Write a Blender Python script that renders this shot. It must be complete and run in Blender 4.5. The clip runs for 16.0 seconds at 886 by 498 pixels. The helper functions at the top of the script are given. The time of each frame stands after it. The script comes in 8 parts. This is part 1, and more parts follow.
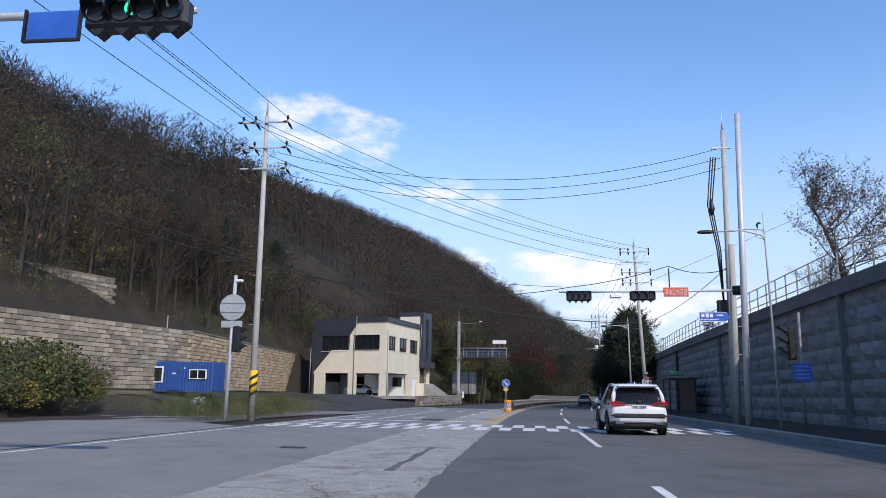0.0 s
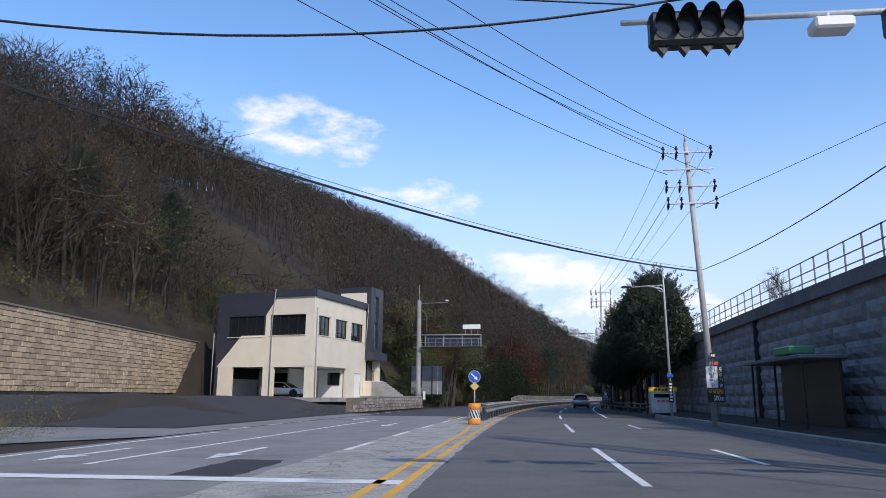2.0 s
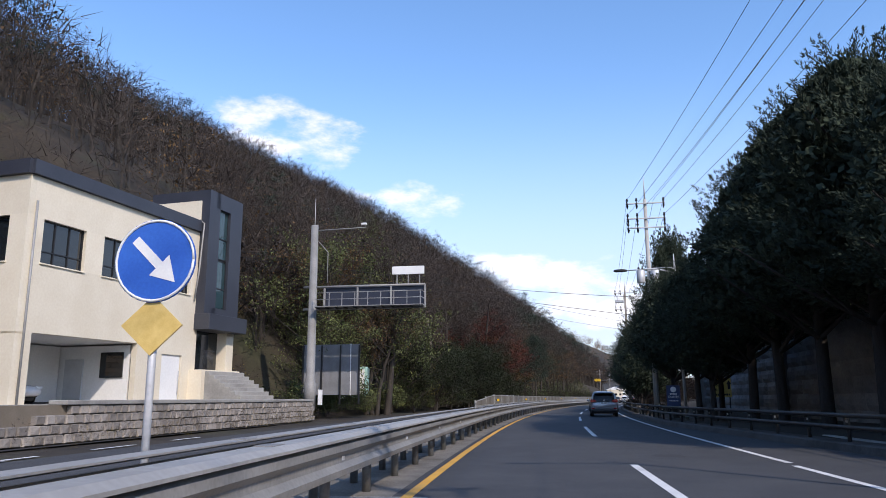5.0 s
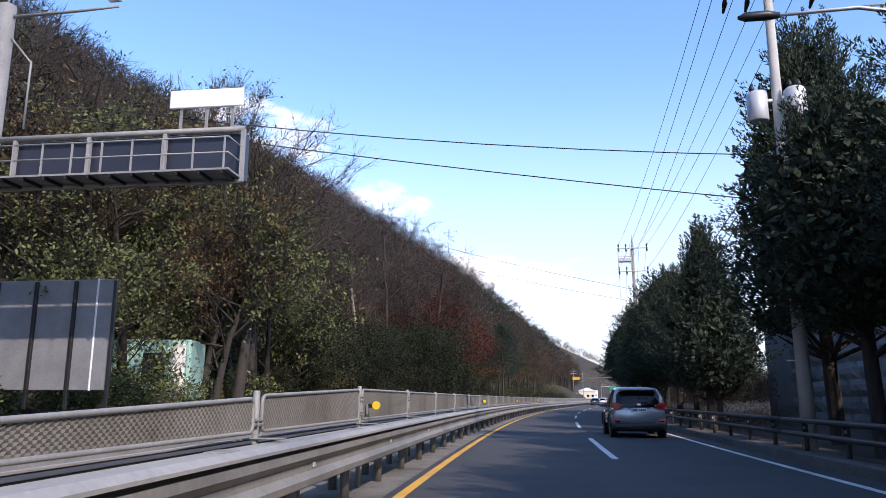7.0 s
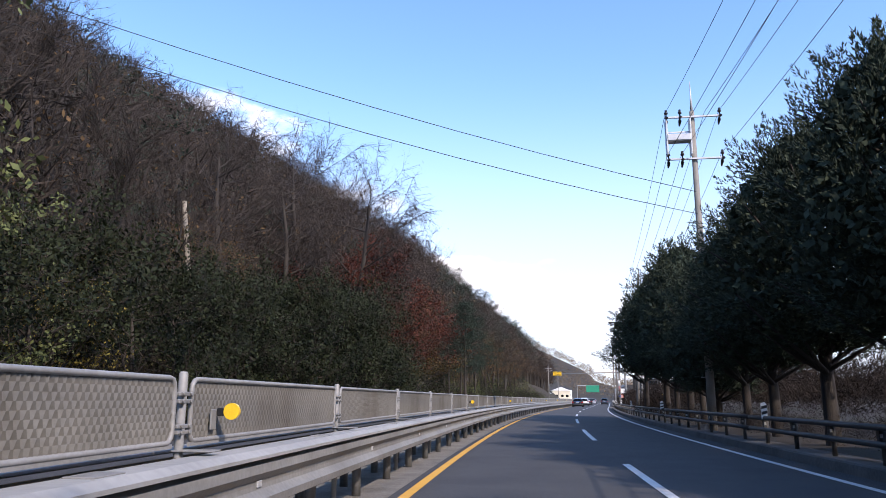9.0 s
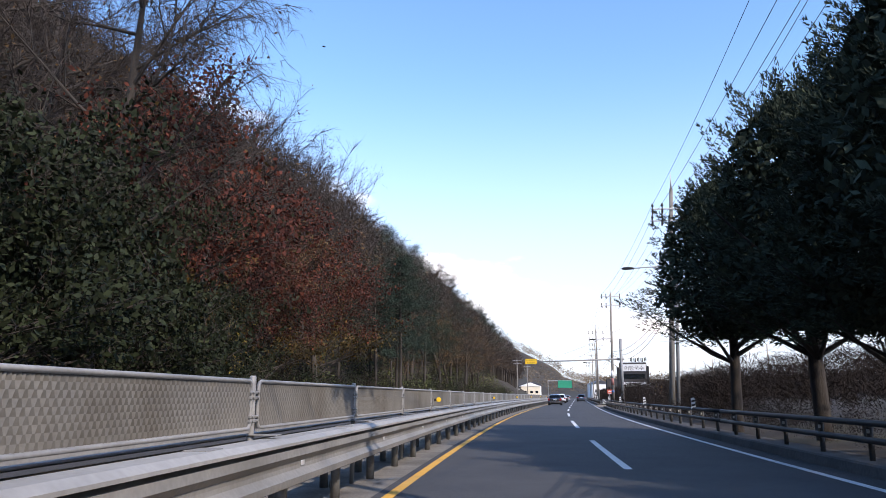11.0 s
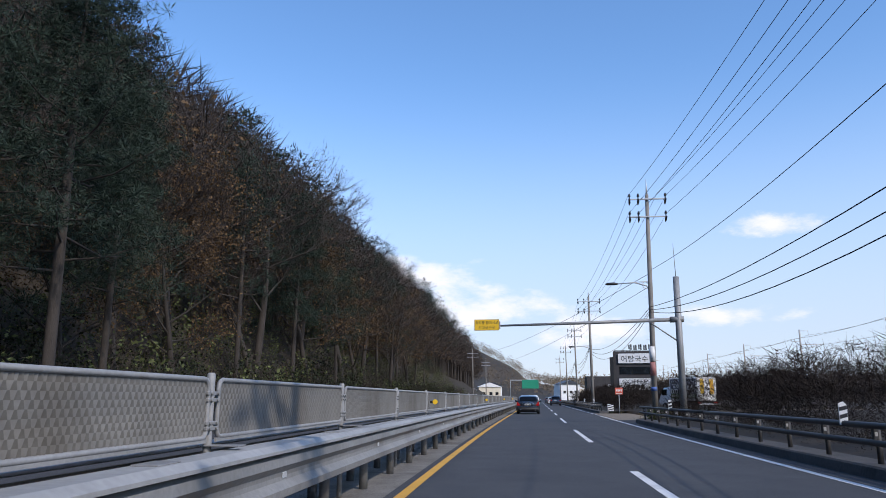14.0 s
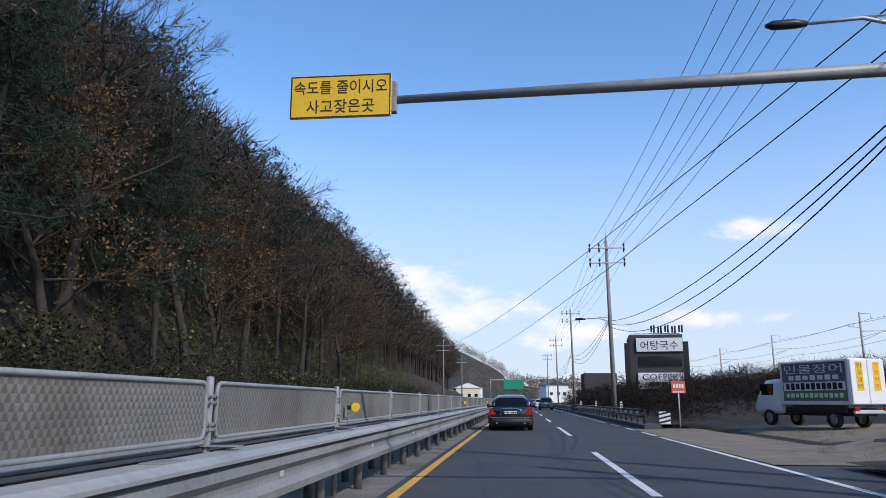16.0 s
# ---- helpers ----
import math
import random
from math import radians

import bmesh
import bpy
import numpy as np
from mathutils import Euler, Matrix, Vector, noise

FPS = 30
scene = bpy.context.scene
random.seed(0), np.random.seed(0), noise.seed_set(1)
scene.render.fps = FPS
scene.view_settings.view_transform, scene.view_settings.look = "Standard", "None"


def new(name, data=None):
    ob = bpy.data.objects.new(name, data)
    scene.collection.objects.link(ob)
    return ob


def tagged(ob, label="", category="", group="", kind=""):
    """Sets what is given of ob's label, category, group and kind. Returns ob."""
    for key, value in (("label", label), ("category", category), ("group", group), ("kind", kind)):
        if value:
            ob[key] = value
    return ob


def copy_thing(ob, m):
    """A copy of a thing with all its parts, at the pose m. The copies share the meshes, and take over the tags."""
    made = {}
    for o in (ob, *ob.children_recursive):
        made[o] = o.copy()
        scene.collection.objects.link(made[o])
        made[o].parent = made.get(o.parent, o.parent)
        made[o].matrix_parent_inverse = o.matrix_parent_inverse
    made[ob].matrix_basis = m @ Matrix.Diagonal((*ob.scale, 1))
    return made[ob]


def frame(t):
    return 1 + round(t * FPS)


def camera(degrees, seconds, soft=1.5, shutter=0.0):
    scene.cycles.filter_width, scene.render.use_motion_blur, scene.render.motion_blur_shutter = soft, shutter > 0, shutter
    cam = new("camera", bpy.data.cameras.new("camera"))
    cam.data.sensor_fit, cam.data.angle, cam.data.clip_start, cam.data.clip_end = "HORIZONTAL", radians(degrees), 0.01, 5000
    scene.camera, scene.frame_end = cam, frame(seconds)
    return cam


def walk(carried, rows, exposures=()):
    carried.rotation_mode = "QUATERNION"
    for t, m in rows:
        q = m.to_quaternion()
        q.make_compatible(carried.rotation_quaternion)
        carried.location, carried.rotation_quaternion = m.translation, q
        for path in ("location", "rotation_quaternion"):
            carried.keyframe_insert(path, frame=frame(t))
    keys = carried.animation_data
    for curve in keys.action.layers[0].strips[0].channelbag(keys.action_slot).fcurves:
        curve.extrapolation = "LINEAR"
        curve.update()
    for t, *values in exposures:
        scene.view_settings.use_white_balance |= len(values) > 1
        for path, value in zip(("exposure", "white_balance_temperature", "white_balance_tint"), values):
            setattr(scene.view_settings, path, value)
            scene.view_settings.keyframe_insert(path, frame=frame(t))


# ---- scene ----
cam = camera(62.0, 16.0, soft=0.8)
# seconds, x, y, turn to the left, tilt up, lean
PATH = [
    (0.0, 3.781, -16.586, 2.822, 11.210, 0.812),
    (0.5, 4.144, -10.341, 2.783, 11.237, 0.950),
    (1.0, 4.531, -3.987, 2.046, 11.174, 0.963),
    (1.5, 4.959, 2.330, 1.553, 11.155, 0.579),
    (2.0, 5.424, 8.741, 1.265, 11.312, 0.376),
    (2.5, 5.947, 15.154, 1.246, 11.377, 0.182),
    (3.0, 6.540, 21.583, 0.931, 11.573, -0.188),
    (5.5, 9.469, 53.271, -0.712, 11.437, -0.265),
    (6.0, 10.274, 59.700, -1.367, 11.542, -0.318),
    (6.5, 11.192, 66.219, -2.114, 11.576, -0.083),
    (7.0, 12.147, 72.841, -2.628, 11.508, 0.044),
    (7.5, 13.145, 79.496, -3.304, 11.706, 0.063),
    (8.0, 14.192, 86.159, -3.646, 11.717, 0.146),
    (10.5, 20.829, 120.088, -6.929, 11.148, -0.019),
    (11.0, 22.423, 126.974, -7.327, 11.273, 0.007),
    (11.5, 24.063, 133.873, -7.914, 11.367, 0.181),
    (12.0, 25.755, 140.783, -8.352, 11.519, 0.355),
    (12.5, 27.467, 147.706, -8.828, 11.362, 0.337),
    (13.0, 29.260, 154.675, -9.417, 11.414, 0.317),
    (13.5, 31.154, 161.741, -9.874, 11.394, 0.291),
    (14.0, 33.131, 168.880, -10.339, 11.423, 0.093),
    (14.5, 35.195, 176.001, -10.766, 11.539, -0.043),
    (15.0, 37.305, 183.069, -11.065, 11.584, -0.263),
    (15.5, 39.425, 190.067, -11.338, 11.620, -0.173),
    (16.0, 41.595, 196.910, -11.657, 11.600, 0.024),
]
EYE = 1.259


def carried_pose(x, y, yaw, tilt, lean):
    q = Matrix.Rotation(radians(yaw), 4, "Z") @ Matrix.Rotation(radians(90 + tilt), 4, "X") @ Matrix.Rotation(radians(lean), 4, "Z")
    return Matrix.Translation((x, y, EYE)) @ q


walk(cam, [(t, carried_pose(x, y, yaw, tilt, lean)) for t, x, y, yaw, tilt, lean in PATH],
     [(0.0, 0.0, 6750, 15), (3.0, 0.0, 6750, 15), (5.5, 0.28, 7000, 18), (8.0, 0.62, 7050, 21), (11.0, 0.56, 7100, 18), (12.5, 0.12, 6800, 16), (16.0, -0.08, 6600, 14)])

# ---- light ----
SUN_DIR = Vector((0.50, -0.86, 0.76)).normalized()
world = bpy.data.worlds.new("sky")
scene.world = world
world.use_nodes = True
wn, wl = world.node_tree.nodes, world.node_tree.links
wn.clear()
w_out = wn.new("ShaderNodeOutputWorld")
w_bg = wn.new("ShaderNodeBackground")
w_sky = wn.new("ShaderNodeTexSky")
w_sky.sky_type = "NISHITA"
w_sky.sun_disc = False
w_sky.sun_elevation = math.asin(SUN_DIR.z)
w_sky.sun_rotation = math.atan2(SUN_DIR.x, SUN_DIR.y)
w_sky.air_density = 1.0
w_sky.dust_density = 0.35
w_sky.ozone_density = 3.5
w_bg.inputs["Strength"].default_value = 0.15
# a few soft cumulus banks low over the valley
w_tc = wn.new("ShaderNodeTexCoord")


def cloud_mask(direction, wide, high):
    """Soft oval round a direction of the sky."""
    d = Vector(direction).normalized()
    side = Vector((d.y, -d.x, 0)).normalized()
    up = side.cross(d).normalized() * -1
    a = wn.new("ShaderNodeVectorMath"); a.operation = "DOT_PRODUCT"; a.inputs[1].default_value = side / wide
    b = wn.new("ShaderNodeVectorMath"); b.operation = "DOT_PRODUCT"; b.inputs[1].default_value = up / high
    b0 = wn.new("ShaderNodeMath"); b0.operation = "SUBTRACT"; b0.inputs[1].default_value = 0.0
    wl.new(w_tc.outputs["Generated"], a.inputs[0]); wl.new(w_tc.outputs["Generated"], b.inputs[0])
    wl.new(b.outputs["Value"], b0.inputs[0])
    aa = wn.new("ShaderNodeMath"); aa.operation = "MULTIPLY"
    wl.new(a.outputs["Value"], aa.inputs[0]); wl.new(a.outputs["Value"], aa.inputs[1])
    bb = wn.new("ShaderNodeMath"); bb.operation = "MULTIPLY_ADD"
    wl.new(b0.outputs[0], bb.inputs[0]); wl.new(b0.outputs[0], bb.inputs[1]); wl.new(aa.outputs[0], bb.inputs[2])
    r = wn.new("ShaderNodeMapRange"); r.inputs["From Min"].default_value = 1.0; r.inputs["From Max"].default_value = 0.0
    wl.new(bb.outputs[0], r.inputs["Value"])
    return r.outputs[0]


def sky_dir(az, el):
    """Azimuth in degrees to the right of +y, elevation in degrees."""
    return (math.sin(radians(az)) * math.cos(radians(el)), math.cos(radians(az)) * math.cos(radians(el)), math.sin(radians(el)))


CLOUDS = [(-11.5, 19.5, 0.13, 0.045), (-3.0, 15.0, 0.10, 0.038), (5.5, 9.5, 0.19, 0.045), (-14.5, 21.0, 0.07, 0.04),
          (35.0, 12.3, 0.08, 0.022), (30.0, 6.0, 0.16, 0.02), (13.0, 7.0, 0.15, 0.045), (22.0, 5.0, 0.15, 0.03), (60, 14, 0.3, 0.05), (-70, 20, 0.3, 0.06), (140, 15, 0.4, 0.06)]
w_last = None
for az, el, wide, high in CLOUDS:
    m = cloud_mask(sky_dir(az, el), wide, high)
    if w_last is None:
        w_last = m
    else:
        mx = wn.new("ShaderNodeMath"); mx.operation = "MAXIMUM"
        wl.new(w_last, mx.inputs[0]); wl.new(m, mx.inputs[1])
        w_last = mx.outputs[0]
w_noise = wn.new("ShaderNodeTexNoise")
w_noise.inputs["Scale"].default_value = 13.0
w_noise.inputs["Detail"].default_value = 9.0
w_noise.inputs["Roughness"].default_value = 0.6
w_map = wn.new("ShaderNodeMapping"); w_map.inputs["Scale"].default_value = (1, 1, 2.2)
wl.new(w_tc.outputs["Generated"], w_map.inputs["Vector"]); wl.new(w_map.outputs[0], w_noise.inputs["Vector"])
w_add = wn.new("ShaderNodeMath"); w_add.operation = "MULTIPLY_ADD"; w_add.inputs[1].default_value = 3.2
wl.new(w_noise.outputs["Fac"], w_add.inputs[0])
w_sub = wn.new("ShaderNodeMath"); w_sub.operation = "SUBTRACT"; w_sub.inputs[1].default_value = 1.95
wl.new(w_last, w_sub.inputs[0]); wl.new(w_sub.outputs[0], w_add.inputs[2])
w_rng = wn.new("ShaderNodeMapRange"); w_rng.interpolation_type = "SMOOTHSTEP"
w_rng.inputs["From Min"].default_value = 0.02; w_rng.inputs["From Max"].default_value = 1.0; w_rng.inputs["To Max"].default_value = 0.85
wl.new(w_add.outputs[0], w_rng.inputs["Value"])
w_gate = wn.new("ShaderNodeMath"); w_gate.operation = "MULTIPLY"
w_gr = wn.new("ShaderNodeMapRange"); w_gr.inputs["From Max"].default_value = 0.25
wl.new(w_last, w_gr.inputs["Value"]); wl.new(w_gr.outputs[0], w_gate.inputs[0]); wl.new(w_rng.outputs[0], w_gate.inputs[1])
w_mix = wn.new("ShaderNodeMix"); w_mix.data_type = "RGBA"
w_mix.inputs["B"].default_value = (7.2, 7.3, 7.6, 1)
wl.new(w_gate.outputs[0], w_mix.inputs["Factor"]); wl.new(w_sky.outputs[0], w_mix.inputs["A"])
w_sep = wn.new("ShaderNodeSeparateXYZ")
wl.new(w_tc.outputs["Generated"], w_sep.inputs[0])
w_hz = wn.new("ShaderNodeMapRange"); w_hz.interpolation_type = "SMOOTHERSTEP"
w_hz.inputs["From Min"].default_value = 0.0; w_hz.inputs["From Max"].default_value = 0.46; w_hz.inputs["To Min"].default_value = 0.85; w_hz.inputs["To Max"].default_value = 0.0
wl.new(w_sep.outputs["Z"], w_hz.inputs["Value"])
w_haze = wn.new("ShaderNodeMix"); w_haze.data_type = "RGBA"; w_haze.inputs["B"].default_value = (4.0, 4.85, 6.2, 1)
w_hs = wn.new("ShaderNodeHueSaturation"); w_hs.inputs["Saturation"].default_value = 1.14; w_hs.inputs["Value"].default_value = 1.66
wl.new(w_sky.outputs[0], w_hs.inputs["Color"])
wl.new(w_hz.outputs[0], w_haze.inputs["Factor"]); wl.new(w_hs.outputs[0], w_haze.inputs["A"]); wl.new(w_haze.outputs["Result"], w_mix.inputs["A"])
wl.new(w_mix.outputs["Result"], w_bg.inputs["Color"]); wl.new(w_bg.outputs[0], w_out.inputs["Surface"])

sun = new("sun", bpy.data.lights.new("sun", "SUN"))
sun.data.energy = 3.0
sun.data.angle = radians(0.55)
sun.data.color = (1.0, 0.94, 0.85)
sun.rotation_mode = "QUATERNION"
sun.rotation_quaternion = SUN_DIR.to_track_quat("Z", "Y")

# ---- materials ----
MATS = {}


def mat(name, low, high=None, rough=0.8, scale=3.0, bump=0.0, metal=0.0, fine=0.0, spec=0.5, random_object=0.0, island=0.0, coat=0.0, stain=None, stretch=(1, 1, 1), bump_scale=None):
    """A node material: two colours mixed by noise at two scales, with bump, wear and chance from piece to piece."""
    if name in MATS:
        return MATS[name]
    m = bpy.data.materials.new(name)
    m.use_nodes = True
    n, l = m.node_tree.nodes, m.node_tree.links
    b = n["Principled BSDF"]
    b.inputs["Roughness"].default_value = rough
    b.inputs["Metallic"].default_value = metal
    b.inputs["Specular IOR Level"].default_value = spec
    if coat:
        b.inputs["Coat Weight"].default_value = coat
        b.inputs["Coat Roughness"].default_value = 0.05
    high = high or tuple(min(1.0, c * 1.2) for c in low)
    tc = n.new("ShaderNodeTexCoord")
    mp = n.new("ShaderNodeMapping"); mp.inputs["Scale"].default_value = stretch
    l.new(tc.outputs["Object"], mp.inputs["Vector"])
    big = n.new("ShaderNodeTexNoise"); big.inputs["Scale"].default_value = scale; big.inputs["Detail"].default_value = 5
    l.new(mp.outputs[0], big.inputs["Vector"])
    small = n.new("ShaderNodeTexNoise"); small.inputs["Scale"].default_value = scale * 14; small.inputs["Detail"].default_value = 3
    l.new(mp.outputs[0], small.inputs["Vector"])
    av = n.new("ShaderNodeMath"); av.operation = "MULTIPLY_ADD"; av.inputs[1].default_value = 0.45
    l.new(small.outputs["Fac"], av.inputs[0])
    s1 = n.new("ShaderNodeMath"); s1.operation = "MULTIPLY"; s1.inputs[1].default_value = 0.55
    l.new(big.outputs["Fac"], s1.inputs[0]); l.new(s1.outputs[0], av.inputs[2])
    ramp = n.new("ShaderNodeMapRange"); ramp.inputs["From Min"].default_value = 0.36; ramp.inputs["From Max"].default_value = 0.64
    l.new(av.outputs[0], ramp.inputs["Value"])
    mix = n.new("ShaderNodeMix"); mix.data_type = "RGBA"
    mix.inputs["A"].default_value = (*low, 1); mix.inputs["B"].default_value = (*high, 1)
    l.new(ramp.outputs[0], mix.inputs["Factor"])
    col = mix.outputs["Result"]
    if stain:
        st = n.new("ShaderNodeTexNoise"); st.inputs["Scale"].default_value = scale * 0.35; st.inputs["Detail"].default_value = 6; st.inputs["Roughness"].default_value = 0.65
        l.new(mp.outputs[0], st.inputs["Vector"])
        sr = n.new("ShaderNodeMapRange"); sr.inputs["From Min"].default_value = 0.52; sr.inputs["From Max"].default_value = 0.72; sr.inputs["To Max"].default_value = 0.8
        l.new(st.outputs["Fac"], sr.inputs["Value"])
        sm = n.new("ShaderNodeMix"); sm.data_type = "RGBA"; sm.inputs["B"].default_value = (*stain, 1)
        l.new(sr.outputs[0], sm.inputs["Factor"]); l.new(col, sm.inputs["A"])
        col = sm.outputs["Result"]
    if random_object or island:
        if island:
            src = n.new("ShaderNodeNewGeometry").outputs["Random Per Island"]
        else:
            src = n.new("ShaderNodeObjectInfo").outputs["Random"]
        amt = random_object or island
        rr = n.new("ShaderNodeMapRange"); rr.inputs["To Min"].default_value = 1 - amt; rr.inputs["To Max"].default_value = 1 + amt
        l.new(src, rr.inputs["Value"])
        hv = n.new("ShaderNodeHueSaturation")
        l.new(rr.outputs[0], hv.inputs["Value"]); l.new(col, hv.inputs["Color"])
        col = hv.outputs[0]
    l.new(col, b.inputs["Base Color"])
    if rough > 0.2 and not coat:
        rv = n.new("ShaderNodeMapRange"); rv.inputs["To Min"].default_value = max(0.05, rough - 0.1); rv.inputs["To Max"].default_value = min(1, rough + 0.1)
        l.new(av.outputs[0], rv.inputs["Value"]); l.new(rv.outputs[0], b.inputs["Roughness"])
    if bump:
        bp = n.new("ShaderNodeBump"); bp.inputs["Strength"].default_value = bump; bp.inputs["Distance"].default_value = 0.02
        bn = n.new("ShaderNodeTexNoise"); bn.inputs["Scale"].default_value = bump_scale or scale * 9; bn.inputs["Detail"].default_value = 6
        l.new(mp.outputs[0], bn.inputs["Vector"]); l.new(bn.outputs["Fac"], bp.inputs["Height"]); l.new(bp.outputs[0], b.inputs["Normal"])
    MATS[name] = m
    return m


def glow(name, colour, power):
    if name in MATS:
        return MATS[name]
    m = bpy.data.materials.new(name)
    m.use_nodes = True
    b = m.node_tree.nodes["Principled BSDF"]
    b.inputs["Base Color"].default_value = (*colour, 1)
    b.inputs["Emission Color"].default_value = (*colour, 1)
    b.inputs["Emission Strength"].default_value = power
    MATS[name] = m
    return m


ASPHALT = mat("asphalt", (0.040, 0.042, 0.046), (0.064, 0.066, 0.070), 0.9, 0.9, 0.35, stain=(0.034, 0.035, 0.039), bump_scale=60)
ASPHALT_OLD = mat("asphalt_worn", (0.190, 0.185, 0.177), (0.255, 0.249, 0.239), 0.9, 0.9, 0.4, stain=(0.13, 0.127, 0.122), bump_scale=60)
ASPHALT_MID = mat("asphalt_grey", (0.098, 0.096, 0.093), (0.142, 0.139, 0.134), 0.9, 0.9, 0.4, stain=(0.066, 0.065, 0.064), bump_scale=60)
ASPHALT_NEW = mat("asphalt_dark", (0.03, 0.03, 0.032), (0.045, 0.045, 0.047), 0.9, 0.6, 0.3, bump_scale=60)
CONCRETE = mat("concrete_old", (0.27, 0.26, 0.24), (0.37, 0.36, 0.33), 0.9, 1.2, 0.4, stain=(0.16, 0.155, 0.145), bump_scale=40)
def cracked_concrete():
    """Old concrete slab: pebbly grain, blotches and dark branching cracks."""
    m = mat("cracked_slab", (0.36, 0.345, 0.31), (0.53, 0.51, 0.465), 0.92, 2.2, 0.8, stain=(0.17, 0.16, 0.14), bump_scale=55)
    n, l = m.node_tree.nodes, m.node_tree.links
    bsdf = n["Principled BSDF"]
    col = bsdf.inputs["Base Color"].links[0].from_socket
    tc = n.new("ShaderNodeTexCoord")
    wob = n.new("ShaderNodeTexNoise"); wob.inputs["Scale"].default_value = 1.6; wob.inputs["Detail"].default_value = 6
    l.new(tc.outputs["Object"], wob.inputs["Vector"])
    add = n.new("ShaderNodeMix"); add.data_type = "RGBA"; add.blend_type = "ADD"; add.inputs["Factor"].default_value = 1.4
    l.new(tc.outputs["Object"], add.inputs["A"]); l.new(wob.outputs["Color"], add.inputs["B"])
    vo = n.new("ShaderNodeTexVoronoi"); vo.feature = "DISTANCE_TO_EDGE"; vo.inputs["Scale"].default_value = 0.42
    l.new(add.outputs["Result"], vo.inputs["Vector"])
    cr = n.new("ShaderNodeMapRange"); cr.inputs["From Max"].default_value = 0.013; cr.inputs["To Min"].default_value = 0.75; cr.inputs["To Max"].default_value = 0.0
    l.new(vo.outputs["Distance"], cr.inputs["Value"])
    peb = n.new("ShaderNodeTexVoronoi"); peb.inputs["Scale"].default_value = 26.0
    l.new(tc.outputs["Object"], peb.inputs["Vector"])
    pv = n.new("ShaderNodeMapRange"); pv.inputs["From Max"].default_value = 0.55; pv.inputs["To Min"].default_value = 1.18; pv.inputs["To Max"].default_value = 0.72
    l.new(peb.outputs["Distance"], pv.inputs["Value"])
    hv = n.new("ShaderNodeHueSaturation"); l.new(col, hv.inputs["Color"]); l.new(pv.outputs[0], hv.inputs["Value"])
    mx = n.new("ShaderNodeMix"); mx.data_type = "RGBA"; mx.inputs["B"].default_value = (0.07, 0.065, 0.06, 1)
    l.new(hv.outputs[0], mx.inputs["A"]); l.new(cr.outputs[0], mx.inputs["Factor"]); l.new(mx.outputs["Result"], bsdf.inputs["Base Color"])
    return m


SLAB = cracked_concrete()
DIRT_SLAB = mat("dirty_concrete", (0.135, 0.124, 0.106), (0.235, 0.22, 0.194), 0.95, 1.6, 0.6, stain=(0.065, 0.056, 0.044), bump_scale=45)
CONC_POLE = mat("concrete_pole", (0.38, 0.37, 0.345), (0.49, 0.475, 0.445), 0.85, 2.0, 0.2, stain=(0.27, 0.26, 0.24))
PAINT_W = mat("road_paint_white", (0.62, 0.62, 0.60), (0.78, 0.78, 0.76), 0.75, 2.0, 0.3, stain=(0.33, 0.33, 0.32))
PAINT_Y = mat("road_paint_yellow", (0.64, 0.32, 0.035), (0.76, 0.42, 0.065), 0.75, 2.0, 0.3, stain=(0.36, 0.25, 0.10))
SOIL = mat("leaf_litter", (0.020, 0.0155, 0.011), (0.044, 0.033, 0.021), 1.0, 0.35, 0.7, stain=(0.045, 0.05, 0.02), bump_scale=6)
GALV = mat("galvanised_steel", (0.205, 0.204, 0.195), (0.30, 0.297, 0.285), 0.6, 1.4, 0.06, metal=0.1, stain=(0.165, 0.16, 0.148))
CONC_DARK = mat("concrete_pole_weathered", (0.20, 0.185, 0.165), (0.29, 0.27, 0.24), 0.85, 2.0, 0.25, stain=(0.12, 0.11, 0.10))
STEEL_DARK = mat("weathered_steel_grey", (0.22, 0.225, 0.225), (0.31, 0.315, 0.31), 0.55, 2.0, 0.06, metal=0.2)
STEEL = mat("painted_steel_grey", (0.50, 0.51, 0.52), (0.60, 0.61, 0.62), 0.45, 2.0, 0.03, metal=0.2)
BLACK = mat("black_plastic", (0.012, 0.012, 0.013), (0.02, 0.02, 0.022), 0.45, 3.0)
WIRE = mat("black_cable", (0.012, 0.012, 0.013), (0.02, 0.02, 0.02), 0.6, 3.0)
WALL_R = mat("split_face_concrete", (0.20, 0.20, 0.205), (0.31, 0.31, 0.31), 0.95, 0.8, 0.9, stain=(0.11, 0.11, 0.115), random_object=0.12, bump_scale=7)
COPING = mat("weathered_coping", (0.13, 0.13, 0.13), (0.20, 0.20, 0.20), 0.95, 0.6, 0.4, stain=(0.06, 0.06, 0.06))
BLOCK = mat("segmental_block", (0.33, 0.25, 0.165), (0.45, 0.35, 0.235), 0.95, 1.5, 0.8, random_object=0.26, bump_scale=16)
BLOCK_GREY = mat("segmental_block_grey", (0.24, 0.205, 0.155), (0.34, 0.29, 0.22), 0.95, 1.5, 0.8, random_object=0.36, stain=(0.14, 0.13, 0.12), bump_scale=16)
STONE = mat("quarry_stone", (0.20, 0.185, 0.17), (0.36, 0.32, 0.28), 0.9, 2.5, 0.6, random_object=0.3, bump_scale=20)
CREAM = mat("cream_stone_cladding", (0.68, 0.60, 0.46), (0.76, 0.69, 0.55), 0.7, 0.7, 0.1, random_object=0.04)
WHITE_WALL = mat("white_render", (0.74, 0.74, 0.72), (0.82, 0.82, 0.80), 0.8, 0.7, 0.08)
